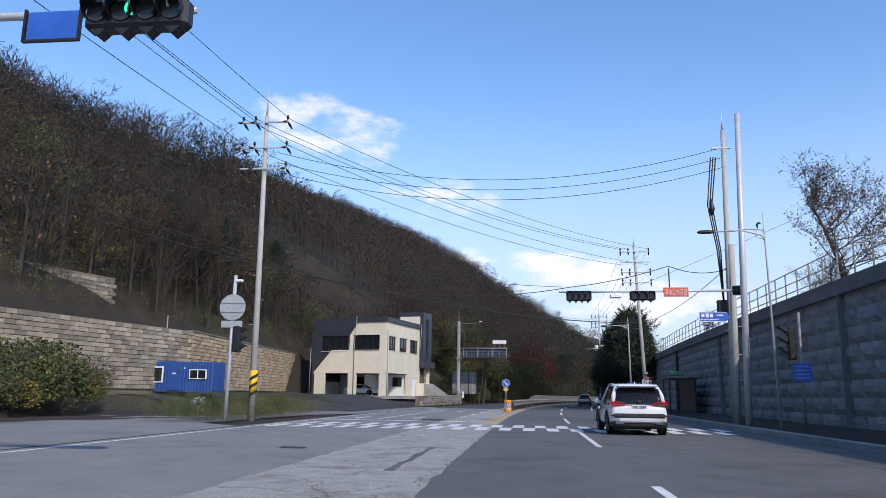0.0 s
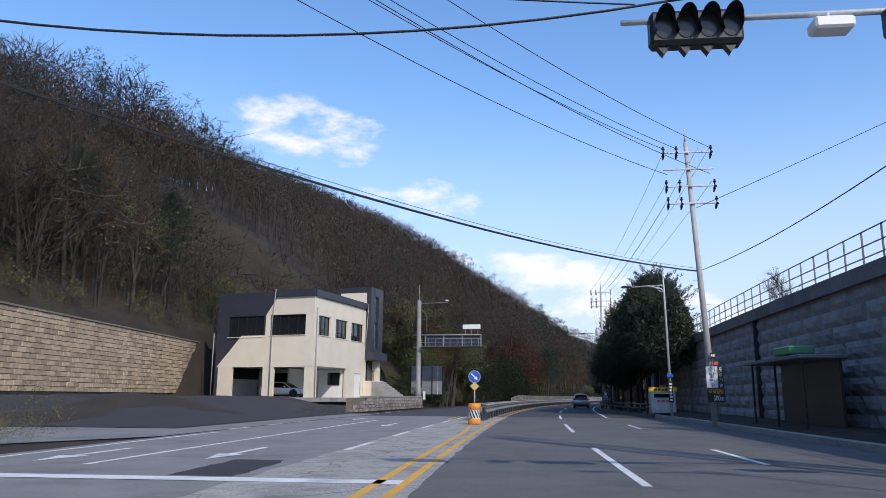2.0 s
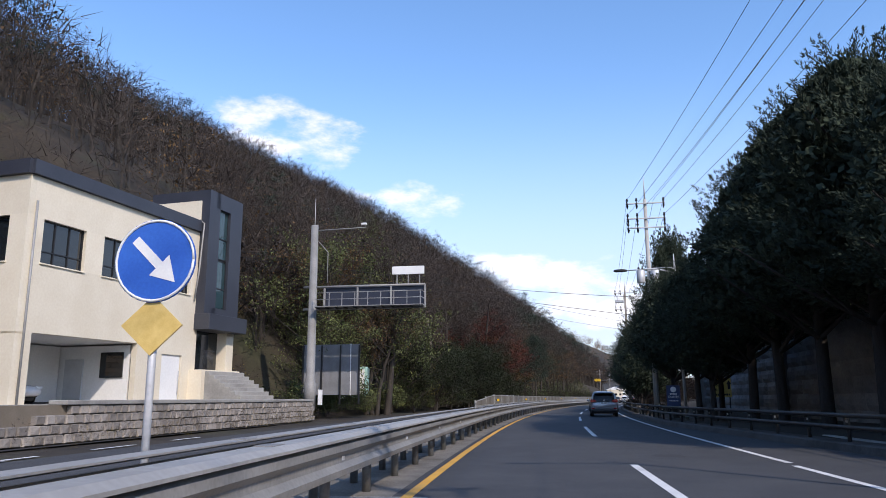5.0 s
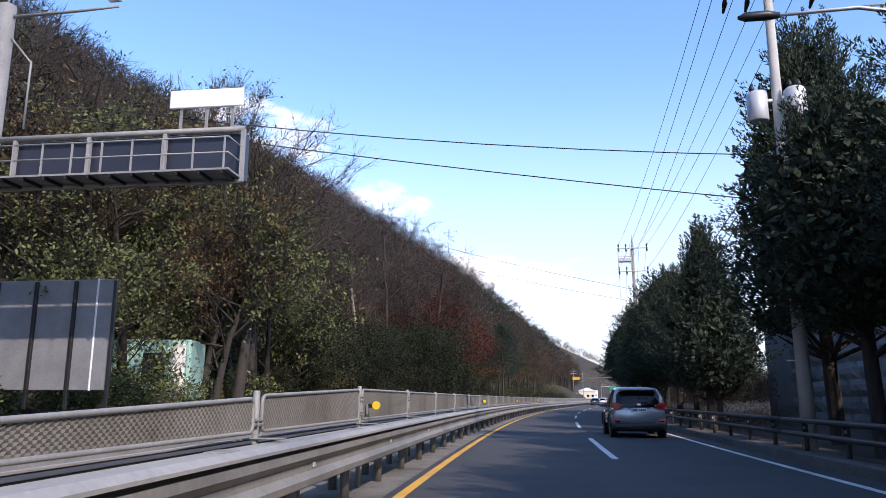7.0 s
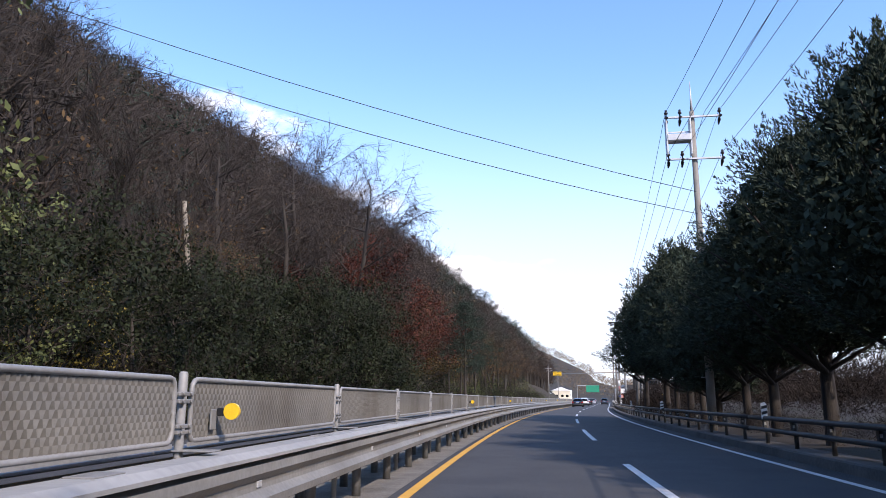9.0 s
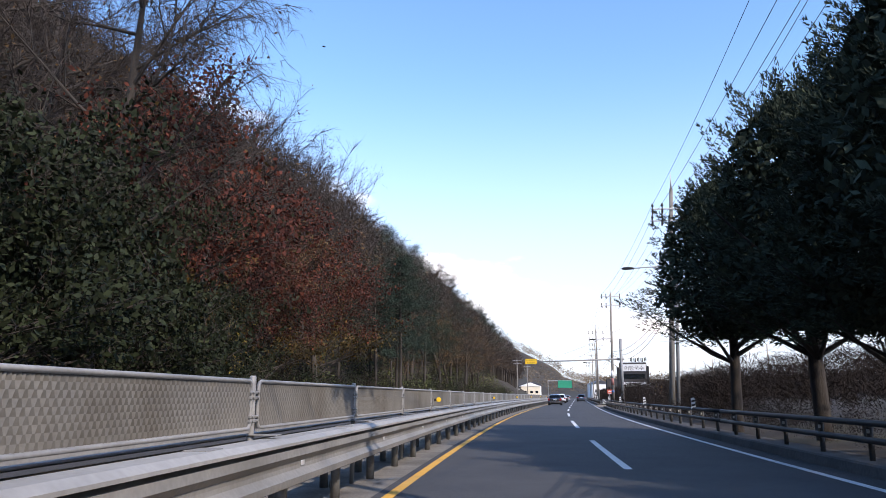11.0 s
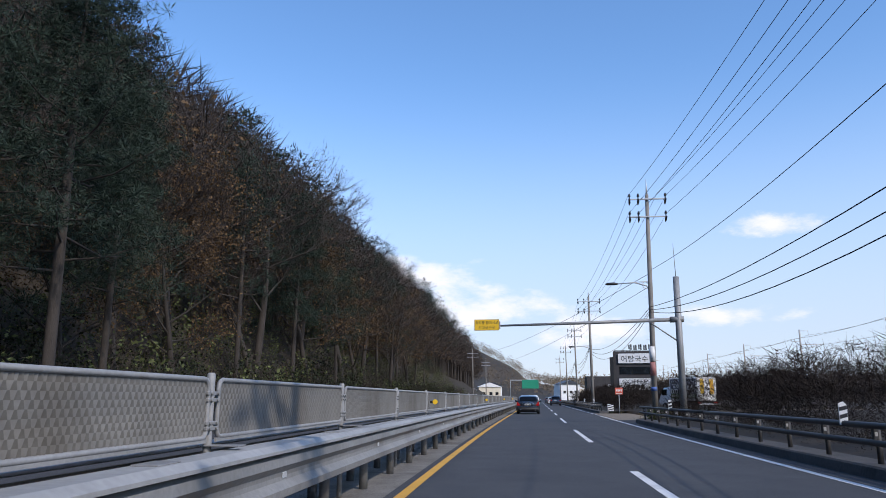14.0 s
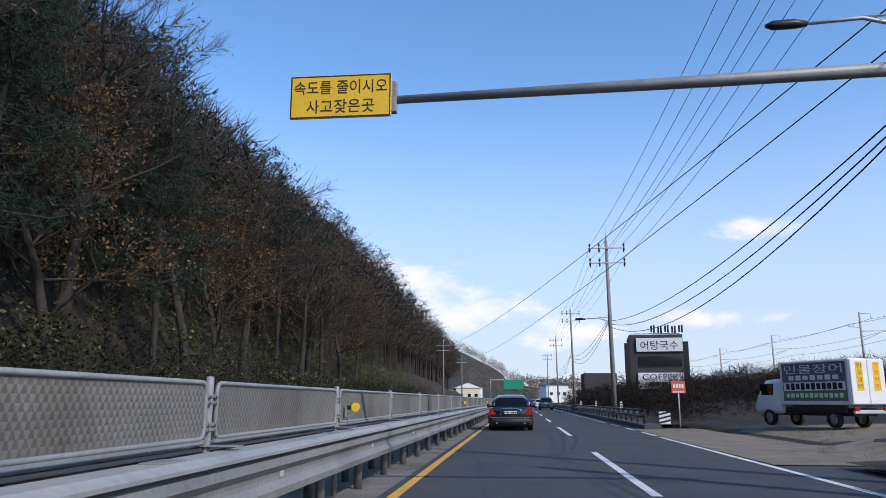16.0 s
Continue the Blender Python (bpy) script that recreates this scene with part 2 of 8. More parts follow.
NAVY = mat("dark_navy_panel", (0.030, 0.033, 0.045), (0.042, 0.046, 0.060), 0.45, 0.8, 0.03)
BARK = mat("bark", (0.028, 0.023, 0.019), (0.062, 0.052, 0.044), 1.0, 4.0, 0.8, stretch=(1, 1, 0.25))
BARK_DARK = mat("bark_dark", (0.025, 0.020, 0.017), (0.05, 0.042, 0.036), 1.0, 4.0, 0.8, stretch=(1, 1, 0.25))
TWIG = mat("bare_twigs", (0.027, 0.0213, 0.0178), (0.063, 0.048, 0.0395), 1.0, 0.08, island=0.35)
# twig brown darkened: the self-shadow of dense scrub is in the colour
SCRUB = mat("shaded_scrub_twigs", (0.017, 0.0135, 0.0115), (0.040, 0.031, 0.026), 1.0, 0.1, island=0.4, spec=0.1)
GLASS = mat("window_glass_dark", (0.010, 0.014, 0.018), (0.014, 0.018, 0.022), 0.04, 1.0, spec=0.9)
CARGLASS = mat("tinted_glass", (0.004, 0.005, 0.006), (0.006, 0.007, 0.008), 0.05, 1.0, spec=0.28)
RUBBER = mat("tyre_rubber", (0.014, 0.014, 0.014), (0.024, 0.024, 0.024), 0.85, 6.0, 0.1)

# ---- the line of the road ----
CO = (8.45054893e-13, -9.35803459e-09, 3.63501104e-06, 2.50810546e-04, 6.64899825e-02, 4.82493059e+00)
YA, YB = -21.59, 232.00
YS = np.arange(-900.0, 3200.0, 0.5)
YC = np.clip(YS, YA, YB)
GS = np.polyval(np.polyder(CO), YC)
XS = np.polyval(CO, YC) + GS * (YS - YC)
SS = np.concatenate([[0], np.cumsum(np.hypot(np.diff(XS), np.diff(YS)))])
SS -= np.interp(0, YS, SS)


def R(s, u, z=0.0):
    """The place s metres along the road and u metres to the right of the driving line."""
    x, y, g = np.interp(s, SS, XS), np.interp(s, SS, YS), np.interp(s, SS, GS)
    k = math.hypot(1, g)
    return Vector((x + u / k, y - u * g / k, z))


def turn_at(s):
    return -math.atan(float(np.interp(s, SS, GS)))


def RM(s, u, z=0.0, turn=0.0):
    """A pose on the road: its y points along the road."""
    return Matrix.Translation(R(s, u, z)) @ Matrix.Rotation(turn_at(s) + radians(turn), 4, "Z")


# ---- mesh tools ----
class Build:
    def __init__(self):
        self.v, self.f, self.smooth = [], [], []

    def add(self, verts, faces, smooth=False):
        o = len(self.v)
        self.v.extend(tuple(p) for p in verts)
        self.f.extend(tuple(i + o for i in f) for f in faces)
        self.smooth.extend([smooth] * len(faces))
        return self

    def box(self, centre, size, m=None):
        """A plain box."""
        (cx, cy, cz), (sx, sy, sz) = centre, (size[0] / 2, size[1] / 2, size[2] / 2)
        pts = [Vector((cx + a * sx, cy + b * sy, cz + c * sz)) for a in (-1, 1) for b in (-1, 1) for c in (-1, 1)]
        if m is not None:
            pts = [m @ p for p in pts]
        return self.add(pts, [(0, 1, 3, 2), (4, 6, 7, 5), (0, 4, 5, 1), (2, 3, 7, 6), (0, 2, 6, 4), (1, 5, 7, 3)])

    def cbox(self, centre, size, c=0.02, m=None):
        """A box with chamfered edges."""
        hx, hy, hz = size[0] / 2, size[1] / 2, size[2] / 2
        c = min(c, hx * 0.9, hy * 0.9, hz * 0.9)
        pts, index = [], {}
        for a in (-1, 1):
            for b in (-1, 1):
                for d in (-1, 1):
                    for k in range(3):
                        p = Vector((a * (hx if k == 0 else hx - c), b * (hy if k == 1 else hy - c), d * (hz if k == 2 else hz - c))) + Vector(centre)
                        index[(a, b, d, k)] = len(pts)
                        pts.append(m @ p if m is not None else p)
        f = []
        g = index.get
        for a in (-1, 1):
            q = [g((a, -1, -1, 0)), g((a, 1, -1, 0)), g((a, 1, 1, 0)), g((a, -1, 1, 0))]
            f.append(tuple(q if a > 0 else q[::-1]))
            q = [g((-1, a, -1, 1)), g((1, a, -1, 1)), g((1, a, 1, 1)), g((-1, a, 1, 1))]
            f.append(tuple(q[::-1] if a > 0 else q))
            q = [g((-1, -1, a, 2)), g((1, -1, a, 2)), g((1, 1, a, 2)), g((-1, 1, a, 2))]
            f.append(tuple(q if a > 0 else q[::-1]))
        for a in (-1, 1):
            for b in (-1, 1):
                q = [g((a, b, -1, 0)), g((a, b, 1, 0)), g((a, b, 1, 1)), g((a, b, -1, 1))]
                f.append(tuple(q if a * b < 0 else q[::-1]))
                q = [g((a, -1, b, 0)), g((a, 1, b, 0)), g((a, 1, b, 2)), g((a, -1, b, 2))]
                f.append(tuple(q if a * b > 0 else q[::-1]))
                q = [g((-1, a, b, 1)), g((1, a, b, 1)), g((1, a, b, 2)), g((-1, a, b, 2))]
                f.append(tuple(q if a * b < 0 else q[::-1]))
                for d in (-1, 1):
                    q = [g((a, b, d, 0)), g((a, b, d, 1)), g((a, b, d, 2))]
                    f.append(tuple(q if a * b * d > 0 else q[::-1]))
        return self.add(pts, f)

    def tube(self, pts, radii, n=8, caps=True, smooth=True):
        """A tapered tube through points."""
        pts = [Vector(p) for p in pts]
        if not isinstance(radii, (list, tuple)):
            radii = [radii] * len(pts)
        verts, faces = [], []
        prev = None
        for i, p in enumerate(pts):
            d = (pts[min(i + 1, len(pts) - 1)] - pts[max(i - 1, 0)]).normalized()
            if prev is None:
                a = d.orthogonal().normalized()
            else:
                a = (prev - d * prev.dot(d))
                a = a.normalized() if a.length > 1e-6 else d.orthogonal().normalized()
            prev = a
            b = d.cross(a)
            for k in range(n):
                w = 2 * math.pi * k / n
                verts.append(p + (a * math.cos(w) + b * math.sin(w)) * radii[i])
        for i in range(len(pts) - 1):
            for k in range(n):
                faces.append((i * n + k, i * n + (k + 1) % n, (i + 1) * n + (k + 1) % n, (i + 1) * n + k))
        self.add(verts, faces, smooth)
        if caps and n > 2:
            o = len(self.v) - len(verts)
            self.f.append(tuple(o + k for k in range(n))[::-1]); self.smooth.append(False)
            self.f.append(tuple(o + (len(pts) - 1) * n + k for k in range(n))); self.smooth.append(False)
        return self

    def sweep(self, profile, stations, closed=True, smooth=False, caps=True):
        """Joins a profile (list of (a, b)) placed by a function at each station."""
        n, verts, faces = len(profile), [], []
        for st in stations:
            verts.extend(st(a, b) for a, b in profile)
        for i in range(len(stations) - 1):
            for k in range(n if closed else n - 1):
                faces.append((i * n + k, i * n + (k + 1) % n, (i + 1) * n + (k + 1) % n, (i + 1) * n + k))
        if caps and closed:
            faces.append(tuple(range(n))[::-1])
            faces.append(tuple((len(stations) - 1) * n + k for k in range(n)))
        return self.add(verts, faces, smooth)

    def prism(self, poly, depth, m):
        """A flat outline in x, z, pushed along +y by depth, under m."""
        n = len(poly)
        verts = [m @ Vector((x, 0, z)) for x, z in poly] + [m @ Vector((x, depth, z)) for x, z in poly]
        faces = [tuple(range(n)), tuple(range(n, 2 * n))[::-1]]
        faces += [(k, k + n, (k + 1) % n + n, (k + 1) % n) for k in range(n)]
        return self.add(verts, faces)

    def disc(self, centre, r, normal, n=20, thick=0.03):
        c, w = Vector(centre), Vector(normal).normalized()
        return self.tube([c, c + w * thick], [r, r], n, smooth=False)

    def mesh(self, name):
        me = bpy.data.meshes.new(name)
        me.from_pydata(self.v, [], self.f)
        me.polygons.foreach_set("use_smooth", self.smooth)
        me.update()
        bm = bmesh.new(); bm.from_mesh(me)
        if len(bm.faces) < 60000:
            bmesh.ops.recalc_face_normals(bm, faces=bm.faces)
        bm.to_mesh(me); bm.free()
        return me


def part(name, build, material, parent, label="", at=None):
    """One mesh under a thing or a part."""
    me = build.mesh(name) if isinstance(build, Build) else build
    if not me.materials:
        me.materials.append(material)
    ob = new(name, me)
    if parent is not None:
        ob.parent = parent
    if at is not None:
        ob.matrix_basis = at
    return tagged(ob, label)


def thing(name, label, category, m=None, group="", kind=""):
    ob = new(name)
    ob.empty_display_size = 0.2
    if m is not None:
        ob.matrix_basis = m
    return tagged(ob, label, category, group, kind)


def solid(name, build, material, label, category, group="", kind="", m=None):
    """A thing that is one mesh."""
    ob = part(name, build, material, None)
    if m is not None:
        ob.matrix_basis = m
    return tagged(ob, label, category, group, kind)


def strip(build, s0, s1, u0, u1, z, step=2.0, thick=0.0):
    """A band along the road."""
    n = max(1, int(math.ceil((s1 - s0) / step)))
    verts, faces = [], []
    for i in range(n + 1):
        s = s0 + (s1 - s0) * i / n
        a = u0(s) if callable(u0) else u0
        b = u1(s) if callable(u1) else u1
        verts += [R(s, a, z), R(s, b, z)]
        if i:
            k = 2 * i
            faces.append((k - 2, k - 1, k + 1, k))
    return build.add(verts, faces)


# ---- ground ----
def smooth01(x):
    x = np.clip(x, 0, 1)
    return x * x * (3 - 2 * x)


def foot(s):
    """Distance of the hill's foot from the driving line, on its left."""
    return 33.0 - 17.6 * smooth01((np.asarray(s, float) - 86.0) / 14.0)


def height(s, u):
    """The lie of the land."""
    s, u = np.asarray(s, float), np.asarray(u, float)
    f, d = foot(s), -u
    open_part = 1 - smooth01((s - 84.0) / 14.0)
    far = smooth01((s - 250) / 174)
    k = 1.05 - 0.09 * open_part
    crest = (38.5 + 0.300 * np.clip(s - 60, 0, 498)) * (1 - 0.95 * far)
    rise = np.maximum(0, d - f)
    hill = crest * (1 - np.exp(-k * rise / np.maximum(crest, 1) * 1.15))
    hill = hill * (1 - 0.6 * smooth01((d - 260) / 400))
    step = open_part * 5.0 * smooth01((d - f) / 0.6)
    yard = open_part * 1.15 * smooth01((d - 15.5) / 8.0) * smooth01((s - 36) / 14)
    yard = yard + open_part * 1.0 * smooth01((d - 24.5) / 6.0) * (1 - smooth01((s - 36) / 14))
    left = np.where(d > 10.9, np.maximum(hill + step, 0) + yard, 0)
    wallside = 1 - smooth01((s - 98) / 12)
    right = np.where(u > 6, 0.35 * smooth01((u - 8.6) / 1.2) + wallside * 5.0 * smooth01((u - 12.2) / 0.5), 0)
    right = right + (1 - wallside) * 0.25 * smooth01((u - 9) / 6) - 0.35 * smooth01((s - 222) / 4) * (1 - smooth01((s - 246) / 6)) * smooth01((u - 6) / 3)
    bank = 3.0 * smooth01((s - 150) / 20) * smooth01((u - 40) / 12)
    range_far = 104 * smooth01((s - 620) / 520) * (1 - smooth01((s - 1250) / 500)) * (0.45 + 0.55 * np.sin(u / 170.0 + 2.2) ** 2) * (0.16 + 0.84 * smooth01((60 - u) / 300))
    return left + right + bank + range_far - 0.03


def ground_mesh():
    sv = np.concatenate([np.arange(-600, -60, 20), np.arange(-60, 130, 1.5), np.arange(130, 260, 2.0), np.arange(260, 620, 6), np.arange(620, 2600, 60)])
    uv = np.concatenate([[-3000, -1500, -900], np.arange(-600, -120, 15), np.arange(-120, -42, 3), np.arange(-42, -9, 0.75), [-9, 0, 6], np.arange(7, 20, 0.5), np.arange(20, 60, 3), np.arange(60, 300, 20), [320, 420, 560]])
    S, U = np.meshgrid(sv, uv, indexing="ij")
    Z = height(S, U)
    verts = []
    rough = random.Random(5)
    for i in range(len(sv)):
        for j in range(len(uv)):
            p = R(sv[i], uv[j], Z[i, j])
            if uv[j] < -11.5 or uv[j] > 9.5:
                a = min(1.0, max(-uv[j] - 11.5, uv[j] - 9.5) / 6)
                p.z += a * (noise.noise(p * 0.12) * 0.5 + noise.noise(p * 0.5) * 0.12) * (1.0 if uv[j] < -20 else 0.35)
            verts.append(p)
    w = len(uv)
    faces = [(i * w + j, i * w + j + 1, (i + 1) * w + j + 1, (i + 1) * w + j) for i in range(len(sv) - 1) for j in range(w - 1)]
    return Build().add(verts, faces, True)


solid("ground", ground_mesh(), SOIL, "brown leaf-littered ground rising to a wooded hill", "ground", kind="structure")

# carriageways
b = Build(); strip(b, -120, 57, -10.9, -3.0, 0.0, 3.0)
solid("road_junction", b, ASPHALT_OLD, "worn pale grey asphalt road with painted lanes", "road", kind="structure")
b = Build(); strip(b, -120, 57, -3.0, lambda s: 8.6 - 0.55 * float(smooth01((s - 48) / 12)), 0.0, 3.0)
solid("road_near", b, ASPHALT_MID, "grey asphalt lanes before the junction", "road", kind="structure")
b = Build(); strip(b, 57, 620, -10.9, lambda s: 8.6 - 0.55 * float(smooth01((s - 48) / 12)), 0.0, 3.0)
solid("road", b, ASPHALT, "dark grey asphalt road with painted lanes", "road", kind="structure")
def ragged(u, amount, seed):
    """An edge that wanders a little."""
    return lambda s: u + amount * (noise.noise(Vector((s * 0.9, seed, 0))) + 0.6 * noise.noise(Vector((s * 3.1, seed, 4))))


b = Build(); strip(b, -60, 57, ragged(-4.2, 0.10, 1.0), ragged(-1.4, 0.07, 7.0), 0.005, 0.4)
solid("median", b, SLAB, "cracked pale concrete median between carriageways", "median", kind="structure")
b = Build(); strip(b, 57, 420, -3.25, -1.85, 0.005, 3.0)
solid("median_strip", b, DIRT_SLAB, "dirty littered concrete strip under the median barrier", "median", kind="structure")
b = Build(); strip(b, -13.2, -10.4, ragged(-3.15, 0.12, 3.0), ragged(-2.75, 0.12, 9.0), 0.009, 0.2); strip(b, -4.0, 2.0, ragged(-2.35, 0.1, 5.0), ragged(-2.2, 0.1, 2.0), 0.009, 0.2)
solid("asphalt_patch", b, ASPHALT_MID, "dark asphalt patches in the concrete median", "road patch", kind="structure")
b = Build()
for s0, s1, u0, u1 in ((0.5, 1.1, -5.8, -5.2), (20.5, 23.5, -5.6, -4.5), (64, 64.7, 2.6, 3.2), (101, 101.6, 0.6, 1.1), (157.5, 158.0, 3.6, 4.2), (160.5, 160.9, 4.3, 4.7)):
    strip(b, s0, s1, ragged(u0, 0.15, s0), ragged(u1, 0.15, s1), 0.004, 0.2)
solid("tar_patch", b, ASPHALT_NEW, "small dark tar patches in the asphalt", "road patch", kind="structure")
b = Build(); strip(b, -60, 62, lambda s: -21.6 - 0.02 * max(0, 20 - s), lambda s: float(np.interp(s, (11.0, 13.0, 27, 31), (-10.95, -13.3, -13.0, -11.0))), 0.008, 1.0)
solid("side_road", b, ASPHALT_OLD, "grey asphalt frontage lane beside the road", "road", kind="structure")

def paved_yard():
    sv, uv = np.arange(36, 84, 1.0), np.arange(-32.5, -12.6, 0.75)
    verts = []
    for s in sv:
        for u in uv:
            verts.append(R(s, u, max(0.0, float(height(s, u)) + 0.06)))
    w = len(uv)
    f = [(i * w + j, i * w + j + 1, (i + 1) * w + j + 1, (i + 1) * w + j) for i in range(len(sv) - 1) for j in range(w - 1)]
    return Build().add(verts, f, True)


solid("forecourt", paved_yard(), ASPHALT_NEW, "dark new asphalt forecourt sloping up to the building", "forecourt", kind="structure")

# grassy verge outside the rail
bb = Build()
sv = np.concatenate([np.arange(62, 216.1, 2.0), np.arange(237, 420, 3.0)])
for s0, s1 in zip(sv, sv[1:]):
    if s1 - s0 < 4:
        ua, ub = [float(np.interp(q, (60, 84), (7.9, 5.72))) + 0.4 for q in (s0, s1)]
        bb.add([R(s0, ua, 0.12), R(s0, 9.6, 0.30), R(s1, 9.6, 0.30), R(s1, ub, 0.12)], [(0, 1, 2, 3)])
solid("verge", bb, SOIL, "dark littered earth verge behind the pipe barrier", "verge", kind="structure")

# kerb and narrow verge on the wall side
b = Build()
st = [(lambda a, c, s=s: R(s, (8.6 - 0.55 * float(smooth01((s - 48) / 12))) + a, c)) for s in np.arange(-60, 72, 2.0)]
b.sweep([(0, -0.02), (0, 0.17), (0.03, 0.2), (0.2, 0.2), (0.2, -0.02)], st)
solid("kerb", b, CONCRETE, "grey concrete kerb along the wall side", "kerb", kind="structure")

# ---- painted lines ----
LINES = thing("lane_markings", "white and yellow painted lane markings on asphalt", "road marking", kind="structure")


def line(name, s0, s1, u0, u1, material, z=0.006, step=2.0):
    bb = Build(); strip(bb, s0, s1, u0, u1, z, step)
    return part(name, bb, material, LINES)


for k in range(-3, 2):
    a = 36.9 + 16.8 * k
    if not 8 < a < 18:
        line("dash", a, a + 8.3, 1.80, 1.95, PAINT_W)
    if 20 < a:
        line("dash", a + 4, a + 8.3, 4.72, 4.87, PAINT_W)
for k in range(0, 20):
    a = 72.6 + 17.35 * k
    line("dash", a, a + 8.6, 1.78, 1.93, PAINT_W)
line("edge_line", 62.6, 228, 4.82, 4.97, PAINT_W)
for k in range(3):
    line("edge_line", 229 + 5 * k, 232 + 5 * k, 4.85, 5.0, PAINT_W)
line("edge_line", 245, 420, 4.82, 4.97, PAINT_W)
line("edge_line", -60, 34, -10.5, -10.35, PAINT_W)
for k in range(9):
    line("dash", 36 + 4.2 * k, 38 + 4.2 * k, -11.0 - 0.06 * k, -10.85 - 0.06 * k, PAINT_W)
for k in range(7):
    line("dash", 26.5 + 6.4 * k, 29.5 + 6.4 * k, -4.15, -4.0, PAINT_W)
line("lane_line", 22, 48, -7.95, -7.8, PAINT_W)
line("yellow_line", 17, 420, -1.72 , -1.57, PAINT_Y)
median_side = lambda s: -0.55 * float(smooth01((s - 34) / 14)) - 1.9 * float(smooth01((s - 44) / 8))
line("yellow_line", 17.5, 57, lambda s: -2.12 + median_side(s), lambda s: -1.97 + median_side(s), PAINT_Y, 0.009, 0.7)
line("stop_line", 19.8, 20.3, -10.3, -1.7, PAINT_W, 0.009)
for row, (a, c, off) in enumerate(((11.4, 13.9, 0.0), (14.0, 16.6, 0.45))):
    for k in range(22):
        u = -10.1 + 0.9 * k + off
        if u + 0.45 < 8.3:
            line("crosswalk_stripe", a, c, u, u + 0.45, PAINT_W, 0.012)


def arrow(s, u):
    m = RM(s, u, 0.008)
    pts = [(-0.08, 0), (0.08, 0), (0.08, 2.2), (0.32, 2.2), (0, 3.6), (-0.32, 2.2), (-0.08, 2.2)]
    bb = Build().add([m @ Vector((x, -y, 0)) for x, y in pts], [(0, 1, 2, 6), (3, 4, 5), (2, 3, 5, 6)])
    return part("lane_arrow", bb, PAINT_W, LINES)


arrow(26, -9.2); arrow(27, -6.2); arrow(44, -6.0); arrow(52, -9.3)

# ---- wall, railing on the right ----
WALL_U, WALL_TOP = 11.5, 5.1
st = [(lambda a, c, s=s: R(s, WALL_U + a, c)) for s in np.arange(-70, 116.1, 4.0)]
wall_east = solid("wall_east", Build().sweep([(0.12, -0.1), (0.12, WALL_TOP), (0.8, WALL_TOP), (0.8, -0.1)], st), WALL_R, "tall grey retaining wall of split-face concrete panels", "retaining wall", kind="structure")
b = Build().sweep([(-0.12, WALL_TOP), (-0.12, WALL_TOP + 0.55), (0.5, WALL_TOP + 0.55), (0.5, WALL_TOP)], st)
part("coping", b, COPING, wall_east, "dark weathered concrete coping")


def handrail(s0, s1, u, z):
    """One length of three-bar railing on the wall."""
    t = thing("railing", "pale galvanised steel railing on top of the wall", "railing", RM(s0, u, z), "wall railings")
    inv = RM(s0, u, z).inverted()
    n = int((s1 - s0) / 1.5)
    for k in range(n):
        p = inv @ R(s0 + (s1 - s0) * k / n, u, z)
        part("post", Build().box((p.x, p.y, 0.62), (0.05, 0.05, 1.24)), GALV, t)
    for h in (1.22, 0.72, 0.32):
        pts = [inv @ R(s0 + (s1 - s0) * k / n, u, z + h) for k in range(n + 1)]
        part("rail", Build().tube(pts, 0.024, 6), GALV, t)
    return t


for k in range(12):
    handrail(-40 + 12 * k, -28 + 12 * k, WALL_U + 0.2, WALL_TOP + 0.55)

POST_STEEL = mat("post_steel", (0.17, 0.168, 0.16), (0.25, 0.247, 0.235), 0.6, 2.0, 0.1, metal=0.5, stain=(0.14, 0.11, 0.09))
# ---- median barrier ----
def wbeam(z0, tall):
    """The section of a corrugated steel beam: distance towards the road, height."""
    pts = [(0.0, 0), (0.05, 0.02), (0.06, 0.075), (0.0, 0.125), (-0.005, 0.155), (0.0, 0.185), (0.06, 0.235), (0.05, 0.29), (0.0, 0.31)]
    back = [(a - 0.012, c) for a, c in reversed(pts)]
    return [(a, c * tall / 0.31 + z0) for a, c in pts + back]


